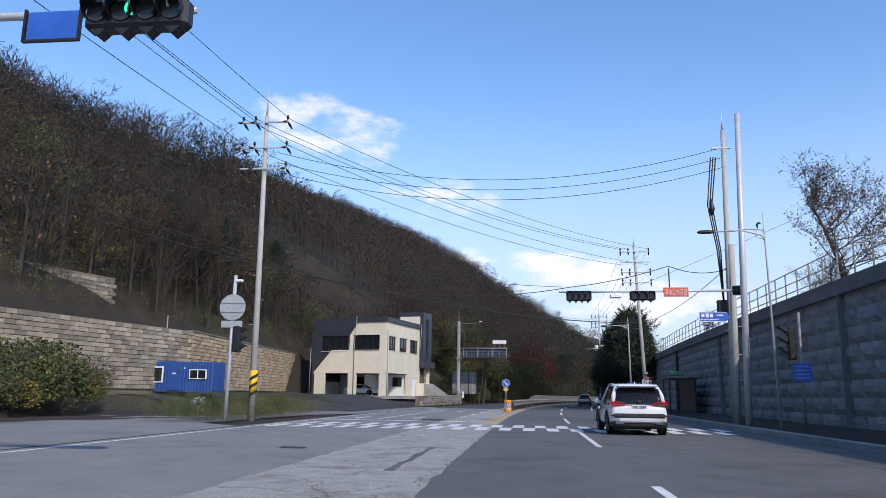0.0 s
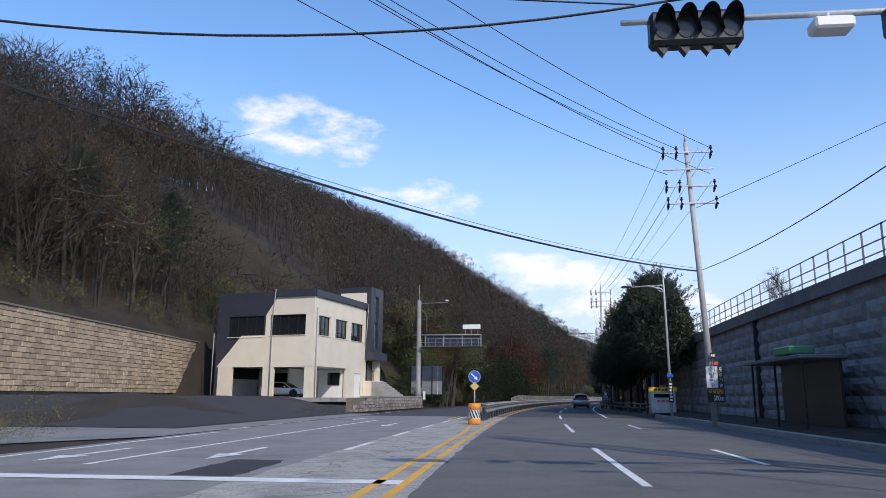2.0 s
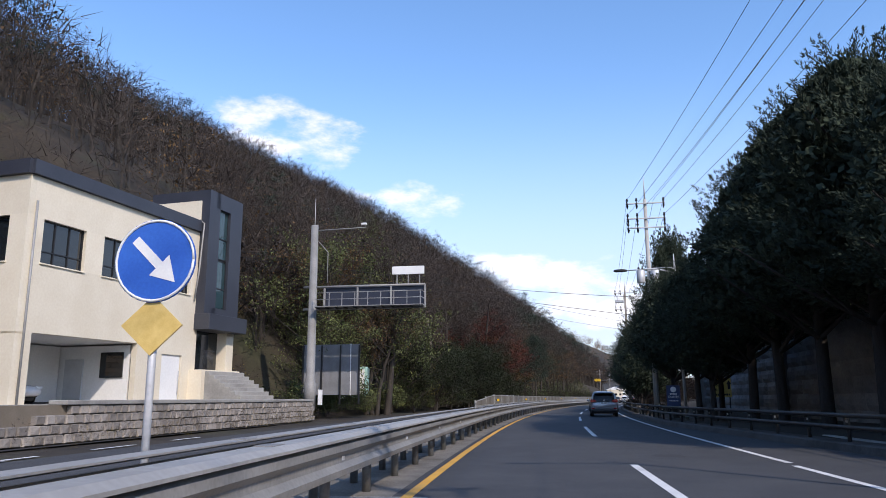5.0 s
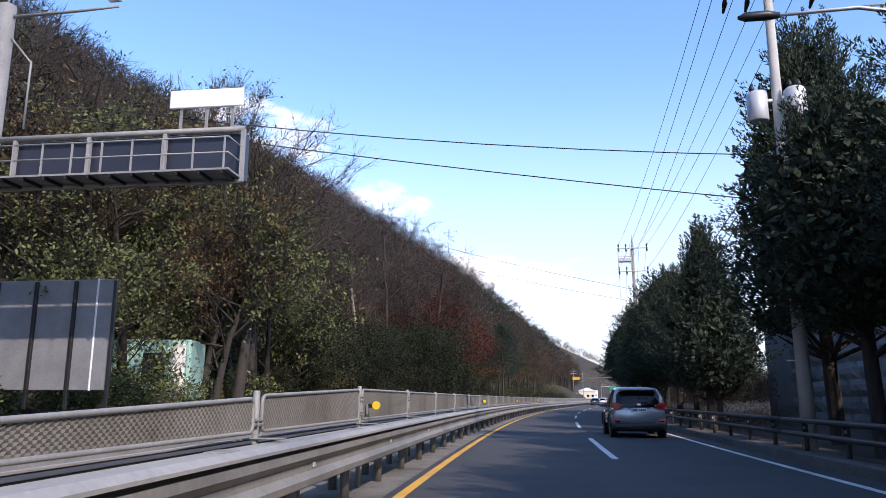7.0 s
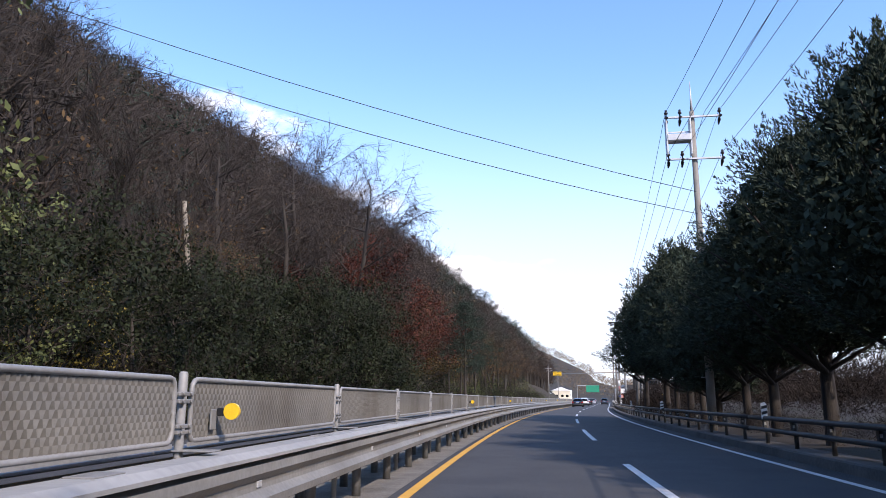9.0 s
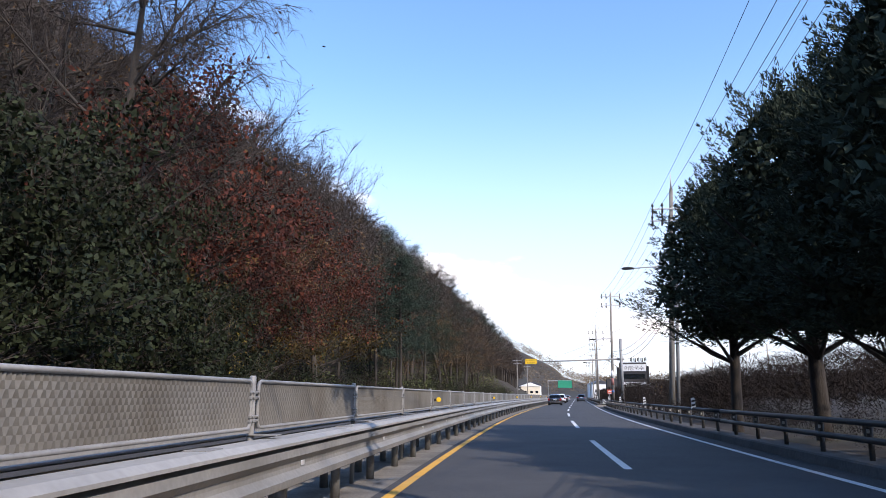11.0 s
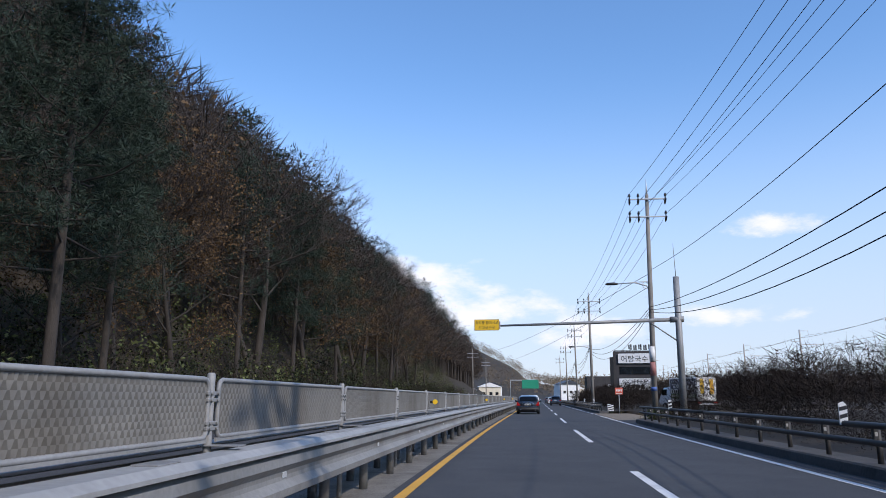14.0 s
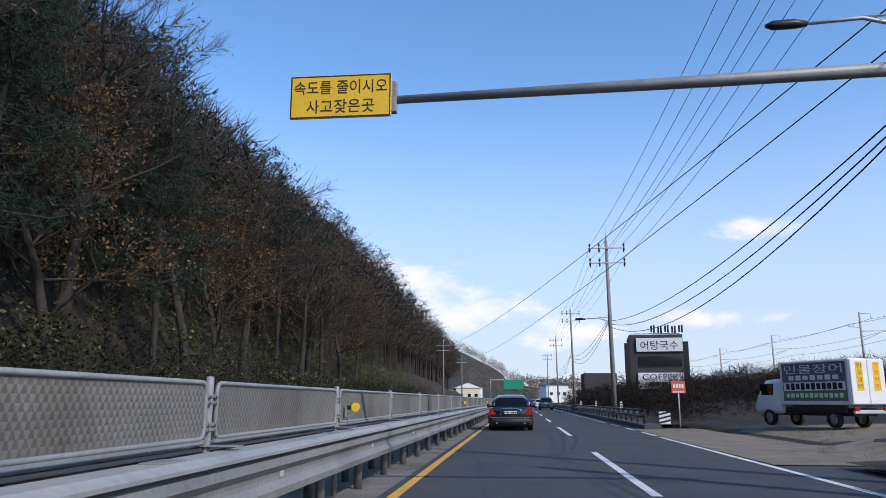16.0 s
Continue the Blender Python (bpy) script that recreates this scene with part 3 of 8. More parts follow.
def guard_rail(s0, s1, u, side, z0, tall, label, cap=False, group="median barriers", depth=0.2):
    t = thing("guard_rail", label, "guard rail", RM(s0, u, 0), group)
    inv = RM(s0, u, 0).inverted()
    n = max(2, int(round((s1 - s0) / 2.114)))
    st = [(lambda a, c, s=s: inv @ R(s, u + a * side, c)) for s in np.linspace(s0, s1, n + 1)]
    part("beam", Build().sweep(wbeam(z0, tall), st), GALV, t)
    if cap:
        zc = z0 + tall
        part("top_cover", Build().sweep([(-0.20, zc + 0.07), (-0.20, zc + 0.085), (0.02, zc + 0.085), (0.085, zc + 0.045), (0.085, zc + 0.02), (0.072, zc + 0.02), (0.072, zc + 0.04), (0.015, zc + 0.07)], st), COVER, t, "flat pale galvanised cover strip")
        for k in range(0, n, 2):
            q = inv @ R(s0 + (s1 - s0) * (k + 0.5) / n, u - 0.10 * side, zc + 0.088)
            part("cover_splice", Build().cbox((q.x, q.y, q.z), (0.17, 0.30, 0.012), 0.004), GALV, t)
    for k in range(n):
        p = inv @ R(s0 + (s1 - s0) * (k + 0.5) / n, u - depth * side, 0)
        part("post", Build().tube([p, p + Vector((0, 0, z0 + 0.75 * tall))], 0.062, 8), POST_STEEL, t)
        part("spacer", Build().box((p.x + depth * 0.45 * side, p.y, z0 + tall / 2), (depth * 0.9, 0.1, 0.2)), GALV, t)
        if k % 2:
            q = inv @ R(s0 + (s1 - s0) * (k + 0.5) / n, u + 0.004 * side, z0 + tall * 0.52)
            part("bolt_plate", Build().cbox((q.x, q.y, q.z), (0.012, 0.11, 0.05), 0.004), STEEL, t)
    return t


COVER = mat("pale_galvanised_cover", (0.29, 0.288, 0.275), (0.39, 0.386, 0.37), 0.65, 0.9, 0.08, metal=0.05, stain=(0.24, 0.235, 0.22))
for k in range(14):
    guard_rail(48.0 + 16.912 * k, 64.912 + 16.912 * k, -2.10, 1, 0.42, 0.37, "grey galvanised steel guard rail with cover strip on the median", True)
for k in range(14):
    guard_rail(49.0 + 16.912 * k, 65.912 + 16.912 * k, -2.92, -1, 0.42, 0.37, "grey galvanised steel guard rail facing the far carriageway", True)


def verge_u(s):
    """Where the verge rail runs: it closes in on the lanes past the junction."""
    return float(np.interp(s, (60, 84), (7.9, 5.72)))


# weathered steel, darkened so that the colour holds the shade on the barrier
PIPE = mat("shaded_weathered_pipe", (0.032, 0.031, 0.030), (0.06, 0.058, 0.055), 0.55, 1.6, 0.08, metal=0.3, stain=(0.075, 0.07, 0.065))


def pipe_rail(s0, s1):
    """Two pipe rails on posts, with small white reflectors."""
    o = RM(s0, verge_u(s0), 0)
    t = thing("pipe_rail", "dull grey steel pipe barrier with white reflectors on the verge", "guard rail", o, "verge barriers")
    inv = o.inverted()
    ss = np.linspace(s0, s1, max(2, int((s1 - s0) / 2.0)) + 1)
    for z in (0.82, 0.54):
        part("pipe", Build().tube([inv @ R(s, verge_u(s), z) for s in ss], 0.055, 8), PIPE, t)
    for k, s in enumerate(ss[:-1]):
        p = inv @ R(s + 1.0, verge_u(s + 1.0) + 0.1, 0)
        part("post", Build().tube([p, p + Vector((0, 0, 0.80))], 0.05, 8), PIPE, t)
        part("clamp", Build().box((p.x - 0.06, p.y, 0.68), (0.05, 0.10, 0.36)), PIPE, t)
        part("reflector", Build().cbox((p.x - 0.05, p.y - 0.05, 0.68), (0.05, 0.015, 0.065), 0.004), WHITE_REFL, t, "small white reflector")
    return t


WHITE_REFL = mat("white_reflector", (0.36, 0.36, 0.35), (0.46, 0.46, 0.45), 0.4, 6.0)
for k in range(10):
    pipe_rail(61 + 15.1 * k, 76.1 + 15.1 * k)
for k in range(9):
    pipe_rail(236 + 16 * k, 252 + 16 * k)
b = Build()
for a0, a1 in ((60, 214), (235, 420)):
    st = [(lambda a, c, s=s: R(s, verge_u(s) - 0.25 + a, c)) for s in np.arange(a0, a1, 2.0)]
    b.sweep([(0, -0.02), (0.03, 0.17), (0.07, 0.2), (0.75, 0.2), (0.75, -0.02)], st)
# stained concrete; its low base colour stands for the shade on the kerb
solid("kerb_verge", b, mat("shaded_stained_kerb", (0.06, 0.058, 0.055), (0.105, 0.10, 0.095), 0.95, 1.2, 0.4, stain=(0.035, 0.034, 0.032)), "low dark concrete kerb under the verge barrier", "kerb", kind="structure")

# mesh fence on the median
MESH = mat("expanded_mesh", (0.140, 0.134, 0.119), (0.195, 0.187, 0.166), 0.65, 2.0, 0.1, metal=0.15, stain=(0.09, 0.078, 0.062))
FRAME = mat("fence_frame", (0.245, 0.244, 0.234), (0.335, 0.331, 0.32), 0.55, 2.0, 0.05, metal=0.05)
PITCH, FENCE_U = 4.226, -2.40


def fence_module(length, drop0=0.0, drop1=0.0):
    """A framed mesh panel with its clamped post: y along, z up; the tops may fall by the given drops."""
    t = thing("median_fence", "grey steel expanded-mesh fence panel clamped to its post on the median", "fence", None, "median fence")
    z0, z1, r, gap = 0.965, 1.395, 0.075, 0.112
    a0_, a1_ = gap, length - gap
    top = lambda y: z1 - drop0 - (drop1 - drop0) * y / length
    loop = []
    for cy, low, a0 in ((a1_ - r, 0, 0), (a0_ + r, 0, 90), (a0_ + r, 1, 180), (a1_ - r, 1, 270)):
        cz = z0 + r if low else top(cy) - r
        for a in (0, 30, 60, 90):
            w = radians(a0 + a)
            loop.append((0, cy + r * math.cos(w), cz + r * math.sin(w)))
    loop.append(loop[0])
    p = part("panel", Build().tube(loop, 0.019, 6, caps=False), FRAME, t, "rounded steel frame")
    bb = Build()
    n = int((a1_ - a0_) / 0.036)
    pitch = (a1_ - a0_) / n
    for k in range(1, n):
        y, rows = a0_ + k * pitch, 9
        high = top(y) - 0.03 - z0
        left, right = [], []
        for j in range(rows + 1):
            w = y + pitch * 0.30 * (1 if (j + k) % 2 else -1) * (0.35 if j in (0, rows) else 1) + 0.03 * j / rows
            z, x = z0 + 0.015 + high * j / rows, -0.004 * ((j + k) % 2)
            left.append((x - 0.011, w - 0.0175, z)); right.append((x + 0.003, w + 0.0165, z))
        bb.add(left + right, [(j, j + 1, rows + 2 + j, rows + 1 + j) for j in range(rows)])
    part("steel_mesh", bb, MESH, p, "weathered expanded-metal mesh with slender diamonds")
    part("bottom_plate", Build().box((0.0, (a0_ + a1_) / 2, z0 - 0.022), (0.02, a1_ - a0_, 0.03)), FRAME, p)
    p = part("post", Build().tube([(-0.015, 0, 0.02), (-0.015, 0, 1.43 - drop0), (-0.015, 0, 1.445 - drop0)], [0.033, 0.033, 0.024], 10), FRAME, t)
    for z in (1.03, 1.07, 1.24, 1.29):
        if z < top(0) - 0.05:
            part("clamp", Build().cbox((0.006, 0.0, z), (0.03, 0.215, 0.03), 0.006).tube([(0.02, -0.06, z), (0.034, -0.06, z)], 0.012, 6).tube([(0.02, 0.06, z), (0.034, 0.06, z)], 0.012, 6), GALV, p)
    part("foot_plate", Build().cbox((0.10, 0.03, 0.905), (0.30, 0.16, 0.012), 0.004), GALV, p)
    return t


def fence_place(s):
    s = float(s + np.interp(s, (92, 112, 125, 134, 140, 155, 168, 182), (0.03, 0.22, 0.38, 0.32, 0.17, 0.02, 0.10, 0.0)))
    q0, q1 = R(s, FENCE_U), R(s + PITCH, FENCE_U)
    d = (q1 - q0).normalized()
    return Matrix.Translation(q0) @ Matrix.Rotation(math.atan2(-d.x, d.y), 4, "Z"), (q1 - q0).length


m2, ln = fence_place(84.1)
module = fence_module(ln)
module.matrix_basis = m2
for k in range(1, 46):
    copy_thing(module, fence_place(84.1 + PITCH * k)[0])
# the falling end panels of the fence
for k, d0, d1 in ((-2, 0.26, 0.13), (-1, 0.11, 0.0)):
    m2, ln = fence_place(84.1 + PITCH * k)
    fence_module(ln, d0, d1).matrix_basis = m2


def reflector(s):
    """Round amber delineator on a short bracket."""
    t = thing("delineator", "round amber reflector on a bracket of the median fence", "reflector", RM(s, FENCE_U + 0.06, 1.165), "amber reflectors")
    part("lens", Build().disc((0.10, -0.05, 0), 0.062, (0, 1, 0), 20, 0.03), AMBER, t)
    part("bracket", Build().cbox((0.03, 0, -0.005), (0.12, 0.05, 0.06), 0.01), BLACK, t)
    part("strap", Build().cbox((-0.035, -0.06, -0.06), (0.012, 0.10, 0.15), 0.004), GALV, t)


AMBER = mat("amber_reflector", (0.85, 0.50, 0.02), (0.95, 0.60, 0.04), 0.3, 8.0, coat=0.5)
for k in range(9):
    reflector(84.55 + 5 * PITCH * k + (0, 0.22, 0.36, 0.05, 0.1, 0, 0, 0, 0)[k])

# ---- the building ----
BO = Vector((-7.7, 75.6, 0))
BM = Matrix.Translation(BO) @ Matrix.Rotation(math.atan2(-0.292, 0.956), 4, "Z")   # x: to the right of the front, y: back from it
house = thing("building", "two-storey cream stone office with navy stair tower and open carport", "building")
house.matrix_basis = BM
Z0, Z1, ZR = 1.05, 10.25, 10.87
W, D = 10.4, 11.3     # from x = -W to 0, and back to D


def panel(name, poly, depth, at, material, label=""):
    return part(name, Build().prism(poly, depth, at), material, house, label)


I4 = Matrix.Identity(4)
# front: cream L-shaped cladding with the navy corner behind it
T = 0.3
cols = [(-0.85, 0.0), (-5.15, -4.05), (-9.95, -8.45)]
for a, c in cols:
    panel("pillar", [(a, Z0), (c, Z0), (c, 3.9), (a, 3.9)], T, I4, CREAM)
panel("wall_band", [(-10.15, 3.82), (0, 3.82), (0, 6.72), (-7.6, 6.72)], T, I4, CREAM)
panel("wall_pier", [(-5.1, 6.72), (-4.6, 6.72), (-4.6, 8.6), (-5.05, 8.6)], T, I4, CREAM)
panel("wall_pier", [(-0.9, 6.72), (0, 6.72), (0, 8.62), (-0.9, 8.62)], T, I4, CREAM)
panel("wall_band", [(-5.05, 8.6), (0, 8.6), (0, Z1), (-3.95, Z1)], T, I4, CREAM)
N1 = Matrix.Translation((0, 0.06, 0))
panel("navy_wall", [(-10.35, Z0), (-9.96, Z0), (-9.96, 3.8), (-10.16, 3.8), (-10.35, 4.0)], T, N1, NAVY)
panel("navy_wall", [(-10.35, 3.82), (-10.16, 3.82), (-7.7, 6.6), (-10.35, 6.6)], T, N1, NAVY)
panel("navy_wall", [(-10.35, 6.6), (-9.1, 6.6), (-9.1, 8.55), (-10.35, 8.55)], T, N1, NAVY)
panel("navy_wall", [(-10.35, 8.55), (-5.06, 8.55), (-3.9, Z1), (-3.9, ZR - 0.1), (-10.35, ZR - 0.1)], T, N1, NAVY)
panel("navy_wall", [(-5.3, 6.6), (-5.12, 6.6), (-5.12, 8.55), (-5.3, 8.55)], T, N1, NAVY)


def window(x0, x1, z0, z1, m, divisions=3, transom=0.28, y=0.16, glass=None, sill=True):
    """A fixed window with dark frame; m lays it on its wall."""
    w = part("window", Build().box(((x0 + x1) / 2, y + 0.1, (z0 + z1) / 2), (x1 - x0, 0.04, z1 - z0), m), NAVY, house, "dark framed window")
    t = 0.05
    for k in range(divisions):
        a, c = x0 + (x1 - x0) * k / divisions, x0 + (x1 - x0) * (k + 1) / divisions
        part("pane", Build().box(((a + c) / 2, y + 0.05, (z0 + z1) / 2), (c - a - t, 0.02, z1 - z0 - t), m), glass or GLASS, w)
        part("frame", Build().box((a, y + 0.02, (z0 + z1) / 2), (t, 0.06, z1 - z0), m), BLACK, w)
    part("frame", Build().box((x1 - t / 2, y + 0.02, (z0 + z1) / 2), (t, 0.06, z1 - z0), m), BLACK, w)
    for z in (z0 + t / 2, z1 - t / 2, z0 + (z1 - z0) * transom):
        part("frame", Build().box(((x0 + x1) / 2, y + 0.015, z), (x1 - x0, 0.05, t), m), BLACK, w)
    if sill:
        part("sill", Build().cbox(((x0 + x1) / 2, 0.0, z0 - 0.04), (x1 - x0 + 0.1, 0.14, 0.06), 0.01, m), CREAM, w)
    return w


window(-9.1, -5.3, 6.6, 8.55, I4, 4, 0.0)
window(-4.6, -0.9, 6.72, 8.6, I4, 4, 0.0)
# side wall, which faces the road: x of SM runs back along the wall
SM = Matrix(((0, -1, 0, 0), (1, 0, 0, 0), (0, 0, 1, 0), (0, 0, 0, 1)))


def side(name, poly, material, depth=T, off=0.0, label=""):
    return part(name, Build().prism(poly, depth, Matrix.Translation((off, 0, 0)) @ SM), material, house, label)


side("pillar", [(T, Z0), (0.8, Z0), (0.8, 3.9), (T, 3.9)], CREAM)
side("wall_band", [(T, 3.9), (D, 3.9), (D, 6.74), (T, 6.74)], CREAM)
side("wall", [(7.0, Z0), (8.85, Z0), (8.85, 3.9), (7.0, 3.9)], CREAM)
side("wall", [(10.45, Z0), (D, Z0), (D, 3.9), (10.45, 3.9)], CREAM)
side("wall", [(8.85, 3.5), (10.45, 3.5), (10.45, 3.9), (8.85, 3.9)], CREAM)
side("wall_pier", [(T, 6.74), (0.85, 6.74), (0.85, 8.55), (T, 8.55)], CREAM)
side("wall_pier", [(3.2, 6.74), (4.3, 6.74), (4.3, 8.55), (3.2, 8.55)], CREAM)
side("wall_pier", [(6.95, 6.74), (7.85, 6.74), (7.85, 8.55), (6.95, 8.55)], CREAM)
side("wall_pier", [(10.75, 6.74), (D, 6.74), (D, 8.55), (10.75, 8.55)], CREAM)
side("wall_band", [(T, 8.55), (D, 8.55), (D, Z1), (T, Z1)], CREAM)
for a, c in ((0.85, 3.2), (4.3, 6.95), (7.85, 10.75)):
    window(a, c, 6.74, 8.55, SM, 3)
# parapet strip and roof
part("parapet", Build().box((-1.95, -0.02, 10.56), (4.0, 0.36, 0.6)).box((0.02, D / 2 - 0.05, 10.56), (0.36, D, 0.6)), NAVY, house, "dark metal parapet strip")
part("roof", Build().box((-W / 2, D / 2, 10.1), (W - 0.5, D - 0.5, 0.25)), COPING, house)
part("wall_back", Build().box((-W / 2, D + 0.15, 5.6), (W, 0.3, 9.2)), CREAM, house)
part("wall_west", Build().box((-W + 0.2, D / 2, 5.6), (0.3, D - 0.7, 9.2)), NAVY, house)
part("floor_slab", Build().box((-W / 2, D / 2, 4.05), (W - 0.7, D - 0.7, 0.3)), WHITE_WALL, house)
part("base_slab", Build().box((-W / 2 + 0.4, D / 2, 0.9), (W + 1.4, D + 0.6, 0.38)), CONCRETE, house)
# carport interior
part("inner_dado", Build().box((-W + 0.42, 3.6, 1.95), (0.14, 6.6, 1.75)), WHITE_WALL, house, "white rendered lower wall of the carport")
part("inner_wall", Build().box((-W / 2, 7.2, 2.45), (W - 0.9, 0.25, 2.75)), WHITE_WALL, house, "white rendered carport back wall")
part("inner_wall", Build().box((-4.6, 5.4, 2.45), (0.2, 3.2, 2.75)), WHITE_WALL, house)
part("inner_window", Build().box((-6.7, 7.03, 3.0), (3.0, 0.06, 1.0)), GLASS, house, "dark carport window")
part("inner_window", Build().box((-1.4, 7.03, 2.9), (1.3, 0.06, 1.2)), GLASS, house, "dark carport window")
part("inner_door", Build().cbox((-3.6, 7.03, 2.15), (1.1, 0.08, 2.1), 0.02), STEEL, house, "grey carport door")
# side door
door = part("door", Build().cbox((-0.12, 9.65, 2.3), (0.08, 1.5, 2.4), 0.01), WHITE_WALL, house, "plain white steel side door")
part("handle", Build().tube([(-0.02, 10.28, 1.5), (-0.02, 10.28, 2.7)], 0.025, 6), STEEL, door)
# navy stair tower at the far corner
TX, TY0, TY1, TZ = 0.55, 11.35, 14.6, 12.65
part("tower_wall", Build().box((TX - 1.9, TY0 + 0.15, 8.85), (3.8, 0.3, 7.6)), NAVY, house, "navy metal stair tower")
part("tower_wall", Build().box((TX - 0.15, TY0 + 0.65, 8.85), (0.3, 0.7, 7.6)).box((TX - 0.15, TY1 - 0.6, 8.85), (0.3, 1.2, 7.6)).box((TX - 0.15, 12.7, 12.2), (0.3, 1.45, 0.9)).box((TX - 0.15, 12.7, 5.6), (0.3, 1.45, 1.1)), NAVY, house, "navy metal stair tower")
part("tower_wall", Build().box((TX - 1.9, TY1 - 0.15, 8.85), (3.5, 0.3, 7.6)), NAVY, house)
part("tower_roof", Build().box((TX - 1.9, 13.0, TZ - 0.15), (3.5, 3.0, 0.2)), NAVY, house)
part("tower_inset", Build().box((TX - 2.0, 11.28, 11.35), (3.0, 0.1, 1.35)), CREAM, house)
part("tower_canopy", Build().cbox((TX - 1.3, 13.15, 5.35), (3.4, 3.7, 0.85), 0.02), NAVY, house, "navy canopy over the entrance")
TWM = Matrix.Translation((TX, 0, 0)) @ SM
TEAL_GLASS = mat("teal_stair_glass", (0.018, 0.045, 0.052), (0.03, 0.065, 0.075), 0.06, 1.0, spec=0.9)
for z0, z1 in ((6.15, 8.9), (8.95, 11.75)):
    window(11.98, 13.43, z0, z1, TWM, 1, 0.42, glass=TEAL_GLASS, sill=False)
part("entrance_wall", Build().box((-0.3, 14.35, 3.85), (1.2, 0.7, 2.2)).box((-1.6, 12.0, 3.85), (2.0, 0.3, 2.2)), CREAM, house)
part("entrance_door", Build().cbox((-0.35, 13.0, 3.85), (0.1, 2.0, 2.2), 0.02), GLASS, house, "dark glass entrance door")
part("landing", Build().box((-0.2, 12.9, 1.95), (2.0, 3.6, 1.7)), CREAM, house)
for k in range(8):
    part("step", Build().cbox((0.9 + 0.32 * k, 13.1, 1.05 + (2.72 - 0.21 * k - 1.05) / 2), (0.34, 3.4 , 2.72 - 0.21 * k - 1.05), 0.015), CONCRETE, house)
bal = part("balustrade", Build().tube([(0.75, 11.2, 3.8), (0.75, 12.2, 3.8)], 0.02, 6), BLACK, house, "black metal balustrade")
for k in range(10):
    part("bar", Build().tube([(0.75, 11.2 + 0.1 * k, 2.8), (0.75, 11.2 + 0.1 * k, 3.8)], 0.012, 5), BLACK, bal)
# downpipes
part("downpipe", Build().tube([(-4.35, -0.08, Z0), (-4.35, -0.08, 8.0), (-4.1, -0.08, 11.0)], 0.05, 8), FRAME, house, "pale plastic downpipe")
part("downpipe", Build().tube([(0.08, 0.35, Z0), (0.08, 0.35, 9.2)], 0.05, 8), FRAME, house, "pale plastic downpipe")
part("downpipe", Build().tube([(0.1, 11.15, 10.9), (0.32, 11.25, 10.7), (0.2, 11.2, 8.0), (0.08, 11.1, 6.4)], 0.045, 8), FRAME, house, "white flexible pipe")
part("downpipe", Build().tube([(-10.55, -0.1, Z0), (-10.55, -0.1, 7.0)], 0.05, 8), FRAME, house)

# ---- small helpers for things ----
RED_P = mat("red_sign_paint", (0.62, 0.10, 0.06), (0.70, 0.14, 0.08), 0.5, 3.0)
BLUE_P = mat("blue_sign_paint", (0.02, 0.10, 0.45), (0.03, 0.14, 0.55), 0.45, 3.0)
YEL_P = mat("yellow_sign_paint", (0.80, 0.48, 0.015), (0.86, 0.54, 0.03), 0.5, 3.0)
WHITE_P = mat("white_sign_paint", (0.74, 0.74, 0.73), (0.82, 0.82, 0.80), 0.5, 3.0)
SIGNBACK = mat("aluminium_sign_back", (0.42, 0.43, 0.43), (0.52, 0.53, 0.53), 0.5, 3.0, 0.03, metal=0.4)
BLACK_P = mat("black_sign_paint", (0.012, 0.012, 0.012), (0.02, 0.02, 0.02), 0.5, 3.0)
ORANGE = mat("orange_plastic", (0.70, 0.24, 0.03), (0.80, 0.32, 0.05), 0.6, 3.0, stain=(0.42, 0.17, 0.05))
CONT_BLUE = mat("blue_container_paint", (0.016, 0.062, 0.235), (0.024, 0.088, 0.31), 0.55, 1.0, 0.05, stain=(0.03, 0.07, 0.22))
TEAL = mat("teal_container_paint", (0.30, 0.52, 0.46), (0.40, 0.62, 0.55), 0.6, 1.0, 0.05, stain=(0.30, 0.30, 0.22))
WOODP = mat("weathered_wood_pole", (0.20, 0.17, 0.13), (0.32, 0.28, 0.22), 0.9, 3.0, 0.4, stretch=(1, 1, 0.2))
CHROME = mat("chrome", (0.70, 0.70, 0.72), (0.78, 0.78, 0.80), 0.12, 3.0, metal=1.0)
LENS_RED = mat("tail_lamp_red", (0.30, 0.008, 0.009), (0.46, 0.016, 0.016), 0.2, 9.0, coat=0.6)
LENS_DARK = mat("signal_lens_dark", (0.02, 0.02, 0.02), (0.035, 0.035, 0.03), 0.2, 5.0)
GREEN_ON = glow("signal_green_lit", (0.02, 0.75, 0.42), 1.6)


def writing(text, width, material, parent, m, tall=None):
    """Words in the built-in font, scaled to a width and centred, standing in the x-z plane of m and facing -y."""
    cu = bpy.data.curves.new("writing", "FONT")
    cu.body = text
    cu.align_x, cu.align_y = "CENTER", "CENTER"
    ob = new("writing", cu)
    bpy.context.view_layer.update()
    me = bpy.data.meshes.new_from_object(ob.evaluated_get(bpy.context.evaluated_depsgraph_get()))
    bpy.data.objects.remove(ob)
    co = np.zeros(3 * len(me.vertices)); me.vertices.foreach_get("co", co); co = co.reshape(-1, 3)
    lo, hi = co.min(0), co.max(0)
    k = width / (hi[0] - lo[0])
    kz = tall / (hi[1] - lo[1]) if tall else k
    out = np.stack([(co[:, 0] - (lo[0] + hi[0]) / 2) * k, 0 * co[:, 0], (co[:, 1] - (lo[1] + hi[1]) / 2) * kz], 1)
    me.vertices.foreach_set("co", out.ravel()); me.update()
    me.materials.clear(); me.materials.append(material)
    t = part("lettering", me, material, parent)
    t.matrix_basis = m
    return t


